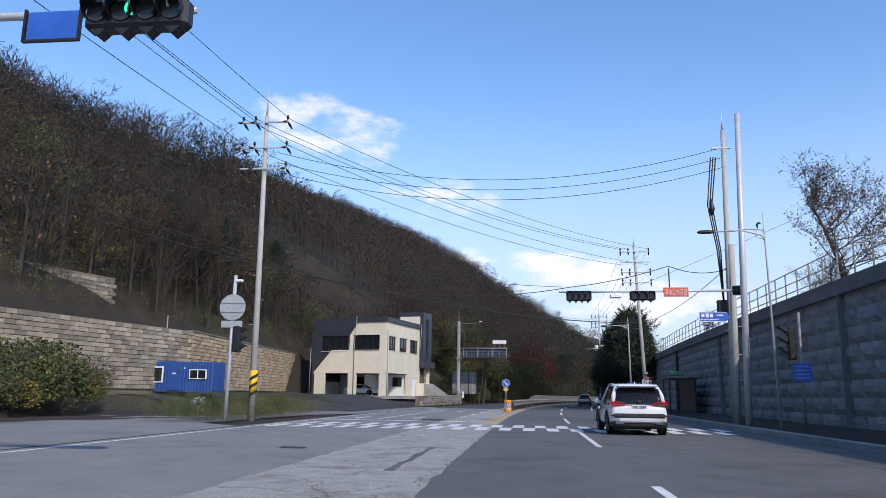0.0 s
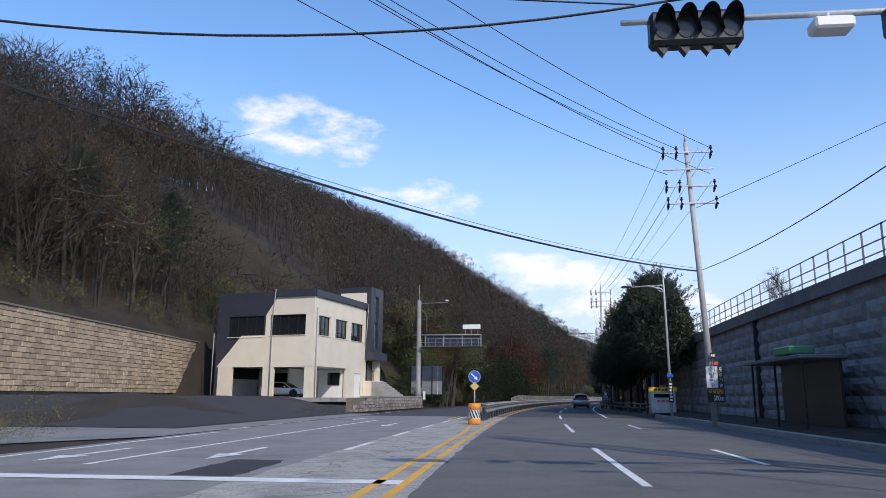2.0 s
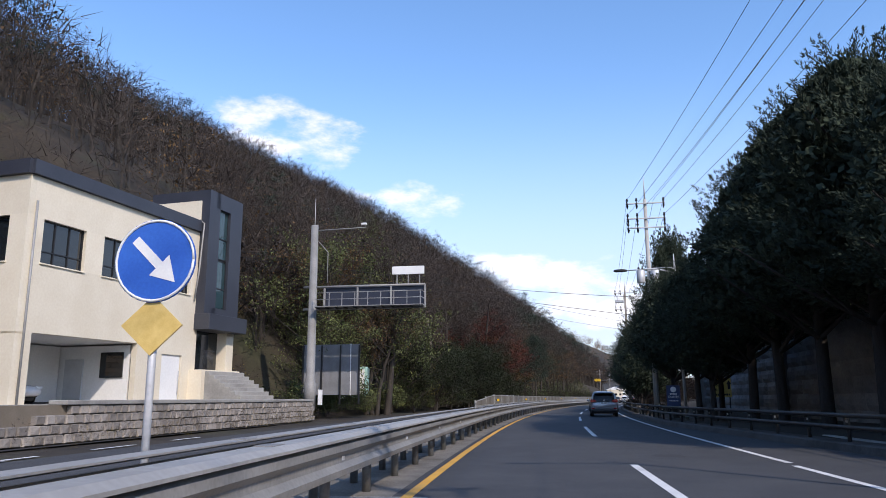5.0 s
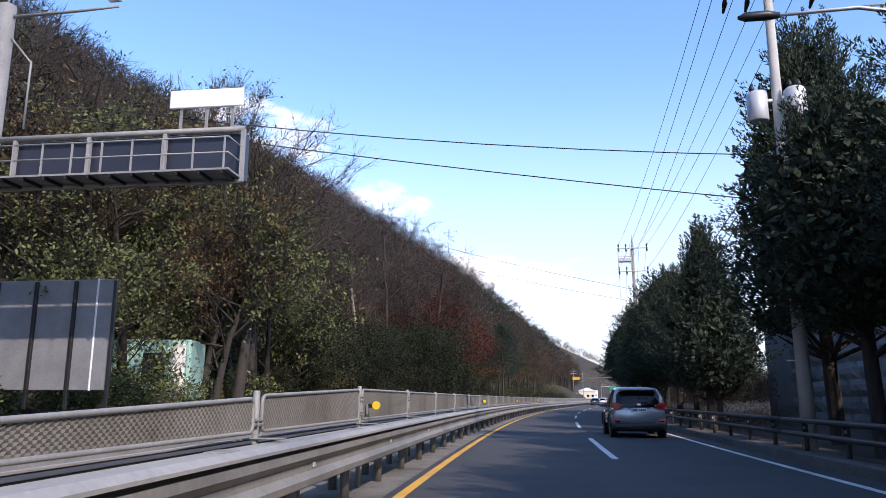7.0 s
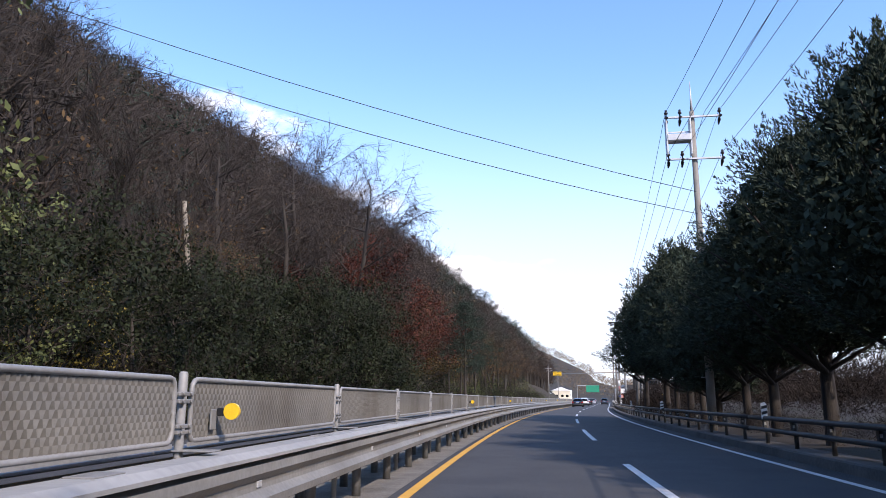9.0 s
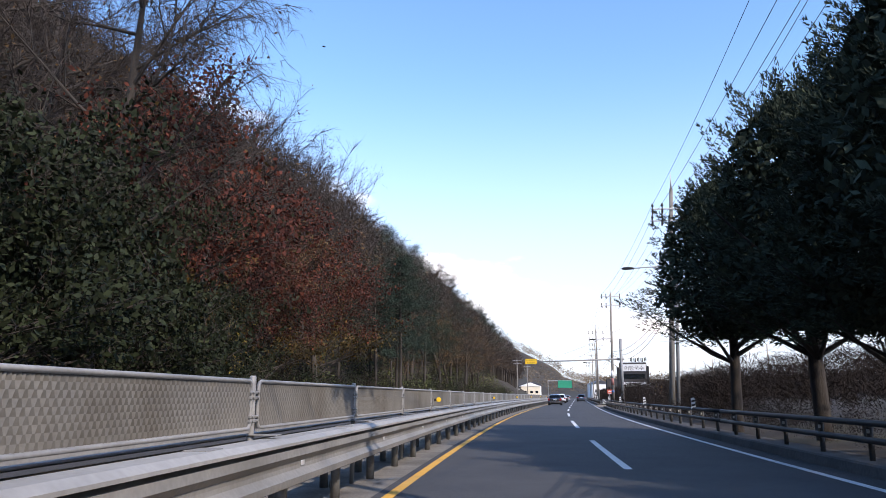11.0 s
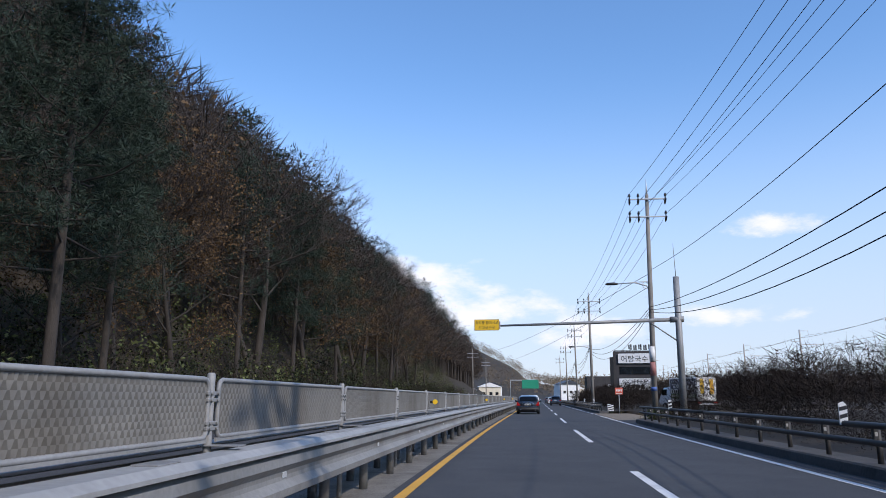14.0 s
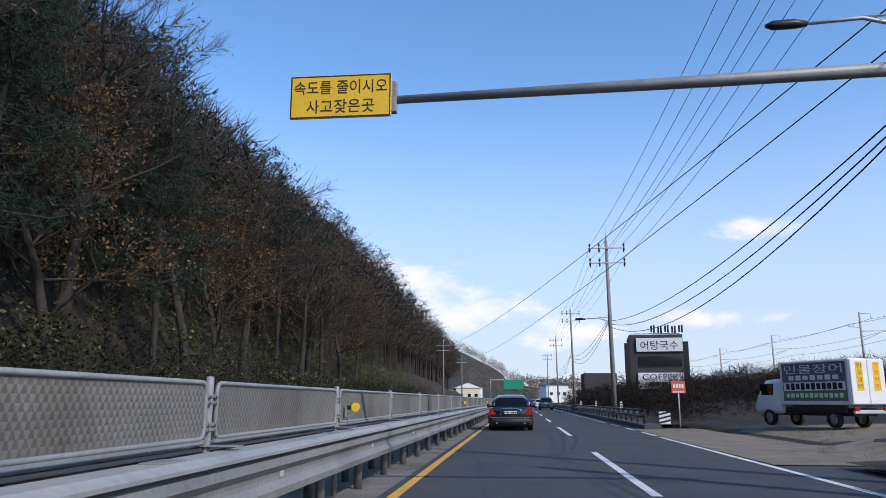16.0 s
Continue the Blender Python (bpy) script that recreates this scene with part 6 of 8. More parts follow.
# railway masts on the bank
for k in range(9):
    s = 165 + 34 * k
    t = thing("railway_mast", "grey railway catenary mast with bracket arms on the bank", "catenary mast", RM(s, 44, 3.0), "catenary masts")
    part("post", Build().tube([(0, 0, 0), (0, 0, 9.5)], [0.17, 0.14], 8), CONC_POLE, t)
    part("bracket_arm", Build().tube([(0, 0, 7.0), (3.2, 0, 7.1)], 0.05, 6).tube([(0, 0, 5.8), (2.8, 0, 7.0)], 0.04, 6), STEEL, t)
    part("feeder_arm", Build().tube([(0, 0, 9.3), (1.3, 0, 9.3), (1.4, 0, 8.6)], 0.04, 6), STEEL, t)
    part("left_arm", Build().tube([(-1.5, 0, 7.6), (0, 0, 7.5)], 0.04, 6).tube([(-1.4, 0, 7.6), (-1.4, 0, 7.9)], 0.04, 5).tube([(-0.9, 0, 7.6), (-0.9, 0, 7.9)], 0.04, 5), STEEL, t)
    if k:
        for du, z in ((3.0, 7.0), (3.0, 5.9), (-1.4, 7.9), (1.4, 8.6)):
            cable(R(s - 34, 44 + du, 3.0 + z), R(s, 44 + du, 3.0 + z), 0.3, 0.02, label="railway catenary wire along the bank", group="catenary wires", n=6)


# ---- vehicles ----
def loft(stations, section, cap=True):
    """Rings joined along y; each station is (y, *values) and section(values) gives the half outline from bottom centre to top centre."""
    bb = Build()
    rings = []
    for y, *v in stations:
        h = section(*v)
        ring = [(x, y, z) for x, z in h] + [(-x, y, z) for x, z in reversed(h[1:-1])]
        rings.append(ring)
    n = len(rings[0])
    verts = [p for r in rings for p in r]
    faces = [(i * n + k, i * n + (k + 1) % n, (i + 1) * n + (k + 1) % n, (i + 1) * n + k) for i in range(len(rings) - 1) for k in range(n)]
    if cap:
        faces += [tuple(range(n)), tuple((len(rings) - 1) * n + k for k in range(n))[::-1]]
    return bb.add(verts, faces, True)


def shell(hw, z0, z1):
    d = z1 - z0
    return [(0, z0), (hw * 0.8, z0), (hw * 0.94, z0 + 0.05 * d), (hw * 0.985, z0 + 0.2 * d), (hw, z0 + 0.5 * d), (hw * 0.985, z0 + 0.74 * d), (hw * 0.945, z0 + 0.9 * d), (hw * 0.86, z0 + 0.985 * d), (hw * 0.6, z1 + 0.012), (0, z1 + 0.02)]


def cabin(hb, zb, ht, zt):
    d = zt - zb
    return [(0, zb - 0.05), (hb * 0.98, zb - 0.05), (hb, zb), (hb + (ht - hb) * 0.5, zb + 0.5 * d), (ht, zb + 0.86 * d), (ht * 0.93, zb + 0.96 * d), (ht * 0.7, zt), (0, zt + 0.02)]


def wheel(r, w):
    tyre = []
    for a, d in ((0.62, -0.5), (0.9, -0.5), (0.985, -0.42), (1.0, -0.25), (1.0, 0.25), (0.985, 0.42), (0.9, 0.5), (0.62, 0.5)):
        tyre.append((r * a, w * d))
    bb = Build(); n = 24
    verts = [(d, q * math.cos(2 * math.pi * k / n), q * math.sin(2 * math.pi * k / n)) for k in range(n) for q, d in tyre]
    m = len(tyre)
    bb.add(verts, [(k * m + i, k * m + i + 1, ((k + 1) % n) * m + i + 1, ((k + 1) % n) * m + i) for k in range(n) for i in range(m - 1)], True)
    rim = Build().disc((-w * 0.25, 0, 0), r * 0.66, (1, 0, 0), 24, w * 0.5)
    for k in range(5):
        a = 2 * math.pi * k / 5
        rim.box((0, 0, r * 0.33), (w * 0.9, r * 0.14, r * 0.6), Matrix.Rotation(a, 4, "X"))
    rim.disc((-w * 0.47, 0, 0), r * 0.14, (1, 0, 0), 12, w * 0.94)
    return bb.mesh("tyre"), rim.mesh("rim")


RIM = mat("alloy_rim", (0.38, 0.38, 0.40), (0.48, 0.48, 0.50), 0.3, 4.0, metal=0.8)
PLASTIC = mat("bumper_plastic", (0.018, 0.018, 0.019), (0.028, 0.028, 0.029), 0.6, 6.0)
PLATE = mat("number_plate_white", (0.66, 0.66, 0.64), (0.74, 0.74, 0.72), 0.4, 6.0)


def paint(name, c, metal=0.0):
    return mat(name, c, tuple(min(1, v * 1.06) for v in c), 0.35, 0.8, metal=metal, coat=1.0)


def vehicle(label, m, colour, length, width, tall, kind, group="vehicles in the lanes", detail=True):
    """A car with its rear at y = 0 and its nose at y = length."""
    t = thing("car", label, "car", m, group)
    hw, L, H = width / 2, length, tall
    suv = kind == "suv"
    belt = 0.60 * H if suv else 0.64 * H
    lo = 0.30 if suv else 0.24
    deck = belt + (0.0 if suv else 0.03)
    if suv:
        st = [(0.0, hw * 0.86, lo + 0.22, belt - 0.12), (0.06, hw * 0.93, lo + 0.13, belt - 0.02), (0.22, hw * 0.975, lo + 0.05, belt), (0.7, hw, lo, belt), (L * 0.4, hw, lo, belt - 0.01), (L * 0.62, hw, lo, belt - 0.03), (L * 0.74, hw * 0.99, lo, belt - 0.04), (L * 0.9, hw * 0.95, lo + 0.03, belt - 0.12), (L * 0.97, hw * 0.86, lo + 0.1, belt - 0.2), (L, hw * 0.7, lo + 0.18, belt - 0.35)]
        cb = [(0.13, hw * 0.86, belt - 0.02, hw * 0.80, belt + 0.05), (0.32, hw * 0.90, belt - 0.02, hw * 0.74, H - 0.16), (0.5, hw * 0.91, belt - 0.02, hw * 0.73, H - 0.03), (L * 0.33, hw * 0.92, belt - 0.02, hw * 0.745, H), (L * 0.5, hw * 0.92, belt - 0.03, hw * 0.745, H - 0.015), (L * 0.58, hw * 0.92, belt - 0.04, hw * 0.73, H - 0.07), (L * 0.74, hw * 0.90, belt - 0.05, hw * 0.80, belt + 0.02)]
    else:
        st = [(0.0, hw * 0.88, lo + 0.22, deck - 0.09), (0.05, hw * 0.94, lo + 0.12, deck - 0.01), (0.2, hw * 0.975, lo + 0.05, deck), (0.6, hw * 0.99, lo, deck), (L * 0.25, hw, lo, deck - 0.01), (L * 0.5, hw, lo, deck - 0.03), (L * 0.7, hw * 0.99, lo, deck - 0.06), (L * 0.88, hw * 0.95, lo + 0.03, deck - 0.14), (L * 0.96, hw * 0.88, lo + 0.1, deck - 0.2), (L, hw * 0.74, lo + 0.18, deck - 0.32)]
        cb = [(0.62, hw * 0.80, deck - 0.03, hw * 0.74, deck + 0.02), (L * 0.20, hw * 0.86, deck - 0.03, hw * 0.70, H - 0.13), (L * 0.27, hw * 0.88, deck - 0.03, hw * 0.68, H - 0.03), (L * 0.40, hw * 0.90, deck - 0.03, hw * 0.69, H), (L * 0.50, hw * 0.90, deck - 0.04, hw * 0.69, H - 0.02), (L * 0.56, hw * 0.89, deck - 0.05, hw * 0.68, H - 0.07), (L * 0.71, hw * 0.86, deck - 0.07, hw * 0.78, deck)]
    body = part("body", loft(st, shell), colour, t)
    part("windows", loft(cb, cabin), CARGLASS, t, "dark tinted glasshouse").name = "glasshouse"
    # roof skin
    rb = Build(); prof = [-1, -0.93, -0.75, -0.4, 0, 0.4, 0.75, 0.93, 1]
    rs_ = cb[1:-1]
    verts = []
    for i, (y, a, zb, ht, zt) in enumerate(rs_):
        for q in prof:
            drop = 0.0 if abs(q) < 0.8 else (0.02 if abs(q) < 0.95 else 0.075)
            verts.append((q * ht * 1.005, y, zt + 0.028 - drop - 0.02 * q * q))
    k9 = len(prof)
    rb.add(verts, [(i * k9 + j, i * k9 + j + 1, (i + 1) * k9 + j + 1, (i + 1) * k9 + j) for i in range(len(rs_) - 1) for j in range(k9 - 1)], True)
    part("roof", rb, colour, t)
    for sx in (-1, 1):
        y0, a0, z0, t0, zt0 = cb[0]; y1, a1, z1, t1, zt1 = cb[1]; y2, a2, z2, t2, zt2 = cb[2]
        rad = 0.065 if suv else 0.06
        part("rear_pillar", Build().tube([(sx * a0 * 0.985, y0 + 0.08, z0 + 0.02), (sx * (a1 + t1) / 2 * 1.0, y1 * 0.85 + y0 * 0.15, (z1 + zt1) / 2 + 0.05), (sx * t2 * 0.985, y2, zt2 - 0.07)], [rad * 1.5, rad * 1.2, rad * 0.8], 8), colour, t)
        y5, a5, z5, t5, zt5 = cb[-2]; y6, a6, z6, t6, zt6 = cb[-1]
        part("front_pillar", Build().tube([(sx * t5 * 0.99, y5, zt5 - 0.06), (sx * a6 * 0.99, y6, z6 + 0.03)], [0.035, 0.05], 6), colour, t)
        part("centre_pillar", Build().tube([(sx * cb[3][1] * 1.0, L * 0.42, cb[3][2]), (sx * cb[3][3] * 1.0, L * 0.41, cb[3][4] - 0.09)], 0.03, 6), BLACK, t)
        mir = part("mirror", Build().tube([(sx * hw * 0.93, L * 0.62, belt + 0.02), (sx * (hw + 0.12), L * 0.62 - 0.03, belt + 0.08), (sx * (hw + 0.2), L * 0.62 - 0.03, belt + 0.09)], [0.03, 0.09, 0.05], 8), colour, t)
        for y in (0.19 * L, 0.81 * L):
            r = 0.37 if suv else 0.33
            tyre, rim = wheel(r, 0.23)
            wx = sx * (hw - 0.14)
            arch = part("wheel_arch", Build().tube([(sx * (hw + 0.004), y + (r + 0.07) * math.cos(a), r + (r + 0.07) * math.sin(a)) for a in np.linspace(radians(-5), radians(185), 13)], 0.035, 6), PLASTIC if suv else BLACK, t)
            part("arch_well", Build().disc((sx * (hw - 0.03), y, r), r + 0.06, (sx, 0, 0), 20, 0.034), BLACK, arch)
            wh = part("wheel", tyre, RUBBER, t, "black tyre on a silver alloy rim")
            wh.matrix_basis = TR((wx + sx * 0.03, y, r))
            part("rim", rim, RIM, wh)
        if not detail:
            part("tail_lamp", Build().cbox((sx * hw * 0.82, 0.02, belt - 0.12), (0.22, 0.12, 0.2), 0.03), LENS_RED, t)
    part("lower_bumper", loft([(-0.03, hw * 0.88, lo - 0.02, lo + 0.2), (0.1, hw * 0.955, lo - 0.04, lo + 0.18), (0.4, hw * 0.985, lo - 0.05, lo + 0.12)], shell), PLASTIC if suv else colour, t)
    part("underbody", Build().cbox((0, L / 2, lo - 0.02), (width * 0.8, L * 0.85, 0.16), 0.04), BLACK, t)
    for sx in (-1, 1):
        part("headlamp", Build().cbox((sx * hw * 0.72, L - 0.16, belt - 0.22), (0.4, 0.2, 0.16), 0.05), WHITE_P, t)
    pz = 0.62 * H if kind == "suv" else 0.59 * H
    pl = part("number_plate", Build().cbox((0, -0.015, pz - 0.12), (0.5, 0.02, 0.115), 0.008), PLATE, t, "white number plate with plain bars")
    if detail:
        bars(pl, TR((-0.13, -0.028, pz - 0.12)), 0.17, 0.07, 3, BLACK_P); bars(pl, TR((0.11, -0.028, pz - 0.12)), 0.23, 0.07, 4, BLACK_P)
    return t, body


# white premium SUV
WHITE_CAR = paint("white_car_paint", (0.74, 0.75, 0.76))
SILVER_CAR = paint("silver_car_paint", (0.34, 0.35, 0.36), 0.6)
BLACK_CAR = paint("black_car_paint", (0.003, 0.0032, 0.0045))
GREY_CAR = paint("grey_car_paint", (0.10, 0.11, 0.13), 0.5)
DBLUE_CAR = paint("blue_grey_car_paint", (0.06, 0.09, 0.13), 0.4)

w_car, w_body = vehicle("white large SUV with red tail lamps in the kerb-side lane", RM(9.8, 3.8, 0, 1), WHITE_CAR, 4.92, 1.98, 1.74, "suv")
for sx in (-1, 1):
    tl = part("tail_lamp", Build().prism([(sx * 0.955, 0.995), (sx * 0.955, 1.125), (sx * 0.70, 1.135), (sx * 0.46, 1.085), (sx * 0.42, 1.05), (sx * 0.52, 1.005), (sx * 0.7, 0.985)], 0.2, TR((0, -0.02, 0))), LENS_RED, w_car, "angular red tail lamp")
    part("lamp_housing", Build().prism([(sx * 0.80, 1.045), (sx * 0.80, 1.09), (sx * 0.56, 1.08), (sx * 0.50, 1.055), (sx * 0.56, 1.035)], 0.01, TR((0, -0.024, 0))), PLASTIC, tl)
    part("light_bar", Build().box((sx * 0.72, -0.026, 1.022), (0.36, 0.006, 0.016)).box((sx * 0.78, -0.026, 1.105), (0.28, 0.006, 0.012)), mat("lamp_bright_red", (0.65, 0.03, 0.03), (0.75, 0.05, 0.05), 0.3, 6.0), tl)
    part("roof_rail", Build().tube([(sx * 0.71, 0.5, 1.67), (sx * 0.72, 0.75, 1.735), (sx * 0.725, 1.6, 1.755), (sx * 0.725, 2.3, 1.74), (sx * 0.715, 2.75, 1.66)], 0.017, 6), STEEL, w_car)
    part("exhaust", Build().cbox((sx * 0.66, -0.06, 0.42), (0.3, 0.1, 0.10), 0.03), CHROME, w_car)
    part("bumper_reflector", Build().cbox((sx * 0.80, -0.02, 0.66), (0.3, 0.05, 0.06), 0.015), LENS_RED, w_car)
part("skid_plate", Build().cbox((0, -0.06, 0.50), (1.45, 0.12, 0.16), 0.05), STEEL, w_car, "silver rear skid plate")
part("dark_valance", Build().cbox((0, -0.03, 0.66), (1.72, 0.1, 0.14), 0.04), PLASTIC, w_car)
part("badge", Build().disc((0, -0.03, 1.16), 0.045, (0, -1, 0), 18, 0.012), CHROME, w_car); part("spoiler", Build().cbox((0, 0.28, 1.66), (1.36, 0.34, 0.05), 0.02), WHITE_CAR, w_car); part("antenna_fin", Build().prism([(-0.09, 0), (0.09, 0), (-0.075, 0.065)], 0.03, TR((0.0, 0.78, 1.745)) @ RZ(90)), WHITE_CAR, w_car)
part("plate_recess", Build().cbox((0, -0.006, 1.045), (0.9, 0.03, 0.03), 0.008), BLACK, w_car); part("wiper", Build().tube([(0.05, 0.16, 1.22), (0.35, 0.17, 1.25)], 0.012, 5), BLACK, w_car)

s_car, _ = vehicle("silver compact SUV with dark lower bumper in the kerb-side lane", RM(98.9, 3.5, 0, 0), SILVER_CAR, 4.41, 1.82, 1.66, "suv")
for sx in (-1, 1):
    part("tail_lamp", Build().prism([(sx * 0.905, 1.0), (sx * 0.88, 1.16), (sx * 0.66, 1.13), (sx * 0.50, 1.05), (sx * 0.60, 0.97), (sx * 0.78, 0.94)], 0.2, TR((0, -0.02, 0))), LENS_RED, s_car, "swept red tail lamp")
    part("bumper_reflector", Build().cbox((sx * 0.72, -0.03, 0.56), (0.22, 0.06, 0.08), 0.03), LENS_RED, s_car)
part("badge", Build().cbox((0, -0.02, 1.09), (0.12, 0.02, 0.06), 0.02), CHROME, s_car); part("spoiler", Build().cbox((0, 0.3, 1.58), (1.24, 0.34, 0.05), 0.02), SILVER_CAR, s_car); part("plate_recess", Build().cbox((0, -0.006, 0.98), (0.75, 0.03, 0.04), 0.01), BLACK, s_car); part("wiper", Build().tube([(0.0, 0.16, 1.14), (0.3, 0.17, 1.17)], 0.012, 5), BLACK, s_car)

b_car, _ = vehicle("black executive sedan with chrome plate surround beside the median", RM(232.9, -0.35, 0, 0), BLACK_CAR, 4.98, 1.86, 1.48, "sedan")
for sx in (-1, 1):
    part("tail_lamp", Build().prism([(sx * 0.92, 0.66), (sx * 0.90, 0.93), (sx * 0.78, 0.95), (sx * 0.62, 0.68)], 0.2, TR((0, -0.025, 0))), LENS_RED, b_car, "tall red tail lamp")
    part("exhaust", Build().tube([(sx * 0.58, -0.06, 0.32), (sx * 0.58, 0.2, 0.32)], 0.045, 10), CHROME, b_car)
part("chrome_surround", Build().tube([(-0.42, -0.03, 0.66), (-0.44, -0.035, 0.86), (-0.3, -0.035, 0.92), (0, -0.035, 0.935), (0.3, -0.035, 0.92), (0.44, -0.035, 0.86), (0.42, -0.03, 0.66)], 0.02, 6), CHROME, b_car, "chrome number plate surround")
part("bumper_strip", Build().cbox((0, -0.05, 0.555), (1.74, 0.06, 0.035), 0.012), CHROME, b_car); part("bumper", loft([(-0.05, 0.80, 0.28, 0.54), (0.1, 0.9, 0.26, 0.55), (0.5, 0.93, 0.25, 0.5)], shell), PLASTIC, b_car)

for s, u, col, ln, wd, ht, kd, lab in ((262, -0.2, WHITE_CAR, 4.4, 1.8, 1.6, "suv", "white compact SUV further along the median side"), (278, -0.3, GREY_CAR, 4.6, 1.8, 1.45, "sedan", "grey sedan further along the median side"), (303, 1.9 + 1.7, DBLUE_CAR, 4.5, 1.8, 1.66, "suv", "blue-grey SUV far along the kerb side"), (296, -0.3, BLACK_CAR, 4.6, 1.8, 1.46, "sedan", "dark sedan far along the median side"), (330, 3.5, WHITE_CAR, 4.5, 1.8, 1.5, "sedan", "white car far along the kerb side"), (345, -0.2, SILVER_CAR, 4.5, 1.8, 1.5, "sedan", "silver car far along the median side"), (372, 3.4, GREY_CAR, 4.5, 1.8, 1.5, "sedan", "grey car far along the kerb side")):
    vehicle(lab, RM(s, u), col, ln, wd, ht, kd, detail=False)
vehicle("white sedan parked in the open carport", BM @ TR((-6.9, 3.2, 1.1)) @ RZ(-90), WHITE_CAR, 4.6, 1.8, 1.42, "sedan", "parked vehicles", False)

# refrigerated truck in the lay-by
tr = thing("box_truck", "small white box truck with eel restaurant lettering", "truck", RM(231, 13.2, float(height(231, 13.2)) + 0.05, 25), "parked vehicles")
GREYBOX = mat("truck_box_panel", (0.10, 0.11, 0.14), (0.15, 0.16, 0.19), 0.5, 1.0)
cabp = part("cab", loft([(3.5, 0.8, 0.55, 1.9), (3.7, 0.83, 0.5, 1.95), (4.4, 0.83, 0.45, 1.9), (4.85, 0.82, 0.45, 1.3), (5.1, 0.76, 0.5, 1.0)], shell), WHITE_CAR, tr)
part("side_window", Build().cbox((-0.80, 4.25, 1.5), (0.06, 0.75, 0.5), 0.03), CARGLASS, cabp); part("windscreen", Build().cbox((0, 4.78, 1.45), (1.4, 0.06, 0.6), 0.03, TR((0, 0, 0))), CARGLASS, cabp)
part("mirror", Build().cbox((-1.0, 4.7, 1.5), (0.14, 0.1, 0.28), 0.03), BLACK, cabp)
bx = part("cargo_box", Build().cbox((0, 1.65, 1.75), (1.75, 3.5, 1.75), 0.04), WHITE_P, tr, "insulated cargo box with lettering")
pnl = part("side_panel", Build().cbox((-0.88, 1.65, 1.78), (0.02, 3.2, 1.5), 0.005), GREYBOX, bx)
writing("민물장어", 2.9, WHITE_P, bx, TR((-0.895, 1.65, 2.28)) @ RZ(-90), 0.36); bars(bx, TR((-0.895, 1.65, 1.94)) @ RZ(-90), 2.6, 0.20, 7, WHITE_P); part("strip", Build().box((-0.893, 1.65, 1.6), (0.004, 3.1, 0.34)), WHITE_P, bx); part("strip", Build().box((-0.893, 1.65, 1.24), (0.004, 3.1, 0.28)), mat("lettering_green", (0.10, 0.20, 0.06), (0.14, 0.26, 0.08), 0.5, 3.0), bx); bars(bx, TR((-0.899, 1.65, 1.6)) @ RZ(-90), 2.9, 0.26, 11, BLACK_P); bars(bx, TR((-0.899, 1.65, 1.24)) @ RZ(-90), 2.9, 0.18, 12, WHITE_P)
for x in (-0.43, 0.43):
    dpt = part("rear_door", Build().cbox((x, -0.12, 1.75), (0.84, 0.06, 1.68), 0.02), WHITE_P, bx)
    part("banner", Build().box((x, -0.155, 1.95), (0.34, 0.006, 1.1)), YEL_P if x < 0 else AMBER, dpt)
    for k, ch in enumerate("민물장어" if x < 0 else "포장판매"):
        writing(ch, 0.24, BLACK_P if x < 0 else RED_P, dpt, TR((x, -0.16, 2.35 - 0.26 * k)), 0.2)
    part("tail_lamp", Build().cbox((x * 1.7, -0.15, 0.72), (0.28, 0.08, 0.14), 0.02), LENS_RED, tr)
part("chassis", Build().cbox((0, 2.2, 0.6), (1.2, 4.2, 0.3), 0.03), BLACK, tr); part("rear_bumper", Build().cbox((0, -0.12, 0.62), (1.7, 0.1, 0.14), 0.02), STEEL, tr); part("side_skirt", Build().cbox((-0.8, 1.5, 0.72), (0.06, 2.6, 0.3), 0.02), BLACK, tr)
for y in (0.9, 4.25):
    for sx in (-1, 1):
        ty, ri = wheel(0.34, 0.2); wh = part("wheel", ty, RUBBER, tr); wh.matrix_basis = TR((sx * 0.72, y, 0.34)); part("rim", ri, RIM, wh)

# far end of the valley: signs and low houses
gs = thing("direction_sign", "distant green direction sign on posts over the verge", "road sign", RM(400, -1.5, 0))
GREEN_S = mat("green_direction_sign", (0.01, 0.25, 0.14), (0.015, 0.32, 0.18), 0.5, 2.0)
part("plate", Build().cbox((0, 0, 5.4), (5.0, 0.1, 2.6), 0.03), GREEN_S, gs); part("post", Build().tube([(-6, 0.1, 0), (-6, 0.1, 6.6), (2.4, 0.1, 6.6)], 0.15, 8), STEEL, gs)
for k in range(9):
    hs = thing("house", ("low white house far down the valley", "low pale house far down the valley", "pale shop building far down the valley")[k % 3], "house", RM(430 + 17 * k, (-24, -17, 12, -30, 16, -20, 22, -26, 14)[k], 0.0, 10 * (k % 3)), "distant houses")
    hh_ = 4.0 + 1.2 * (k % 3)
    wl_ = part("wall", Build().cbox((0, 0, hh_ / 2), (8, 6, hh_), 0.05), (WHITE_WALL, CREAM, WHITE_WALL)[k % 3], hs)
    part("roof", Build().prism([(-4.4, hh_), (4.4, hh_), (0, hh_ + 1.6)], 6.6, TR((0, -3.3, 0))), (COPING, WHITE_WALL, NAVY)[k % 3], hs)
    for x in (-2.2, 0.4, 2.6):
        part("window", Build().cbox((x, -3.0, hh_ * 0.55), (1.1, 0.08, 1.0), 0.02), GLASS, wl_)

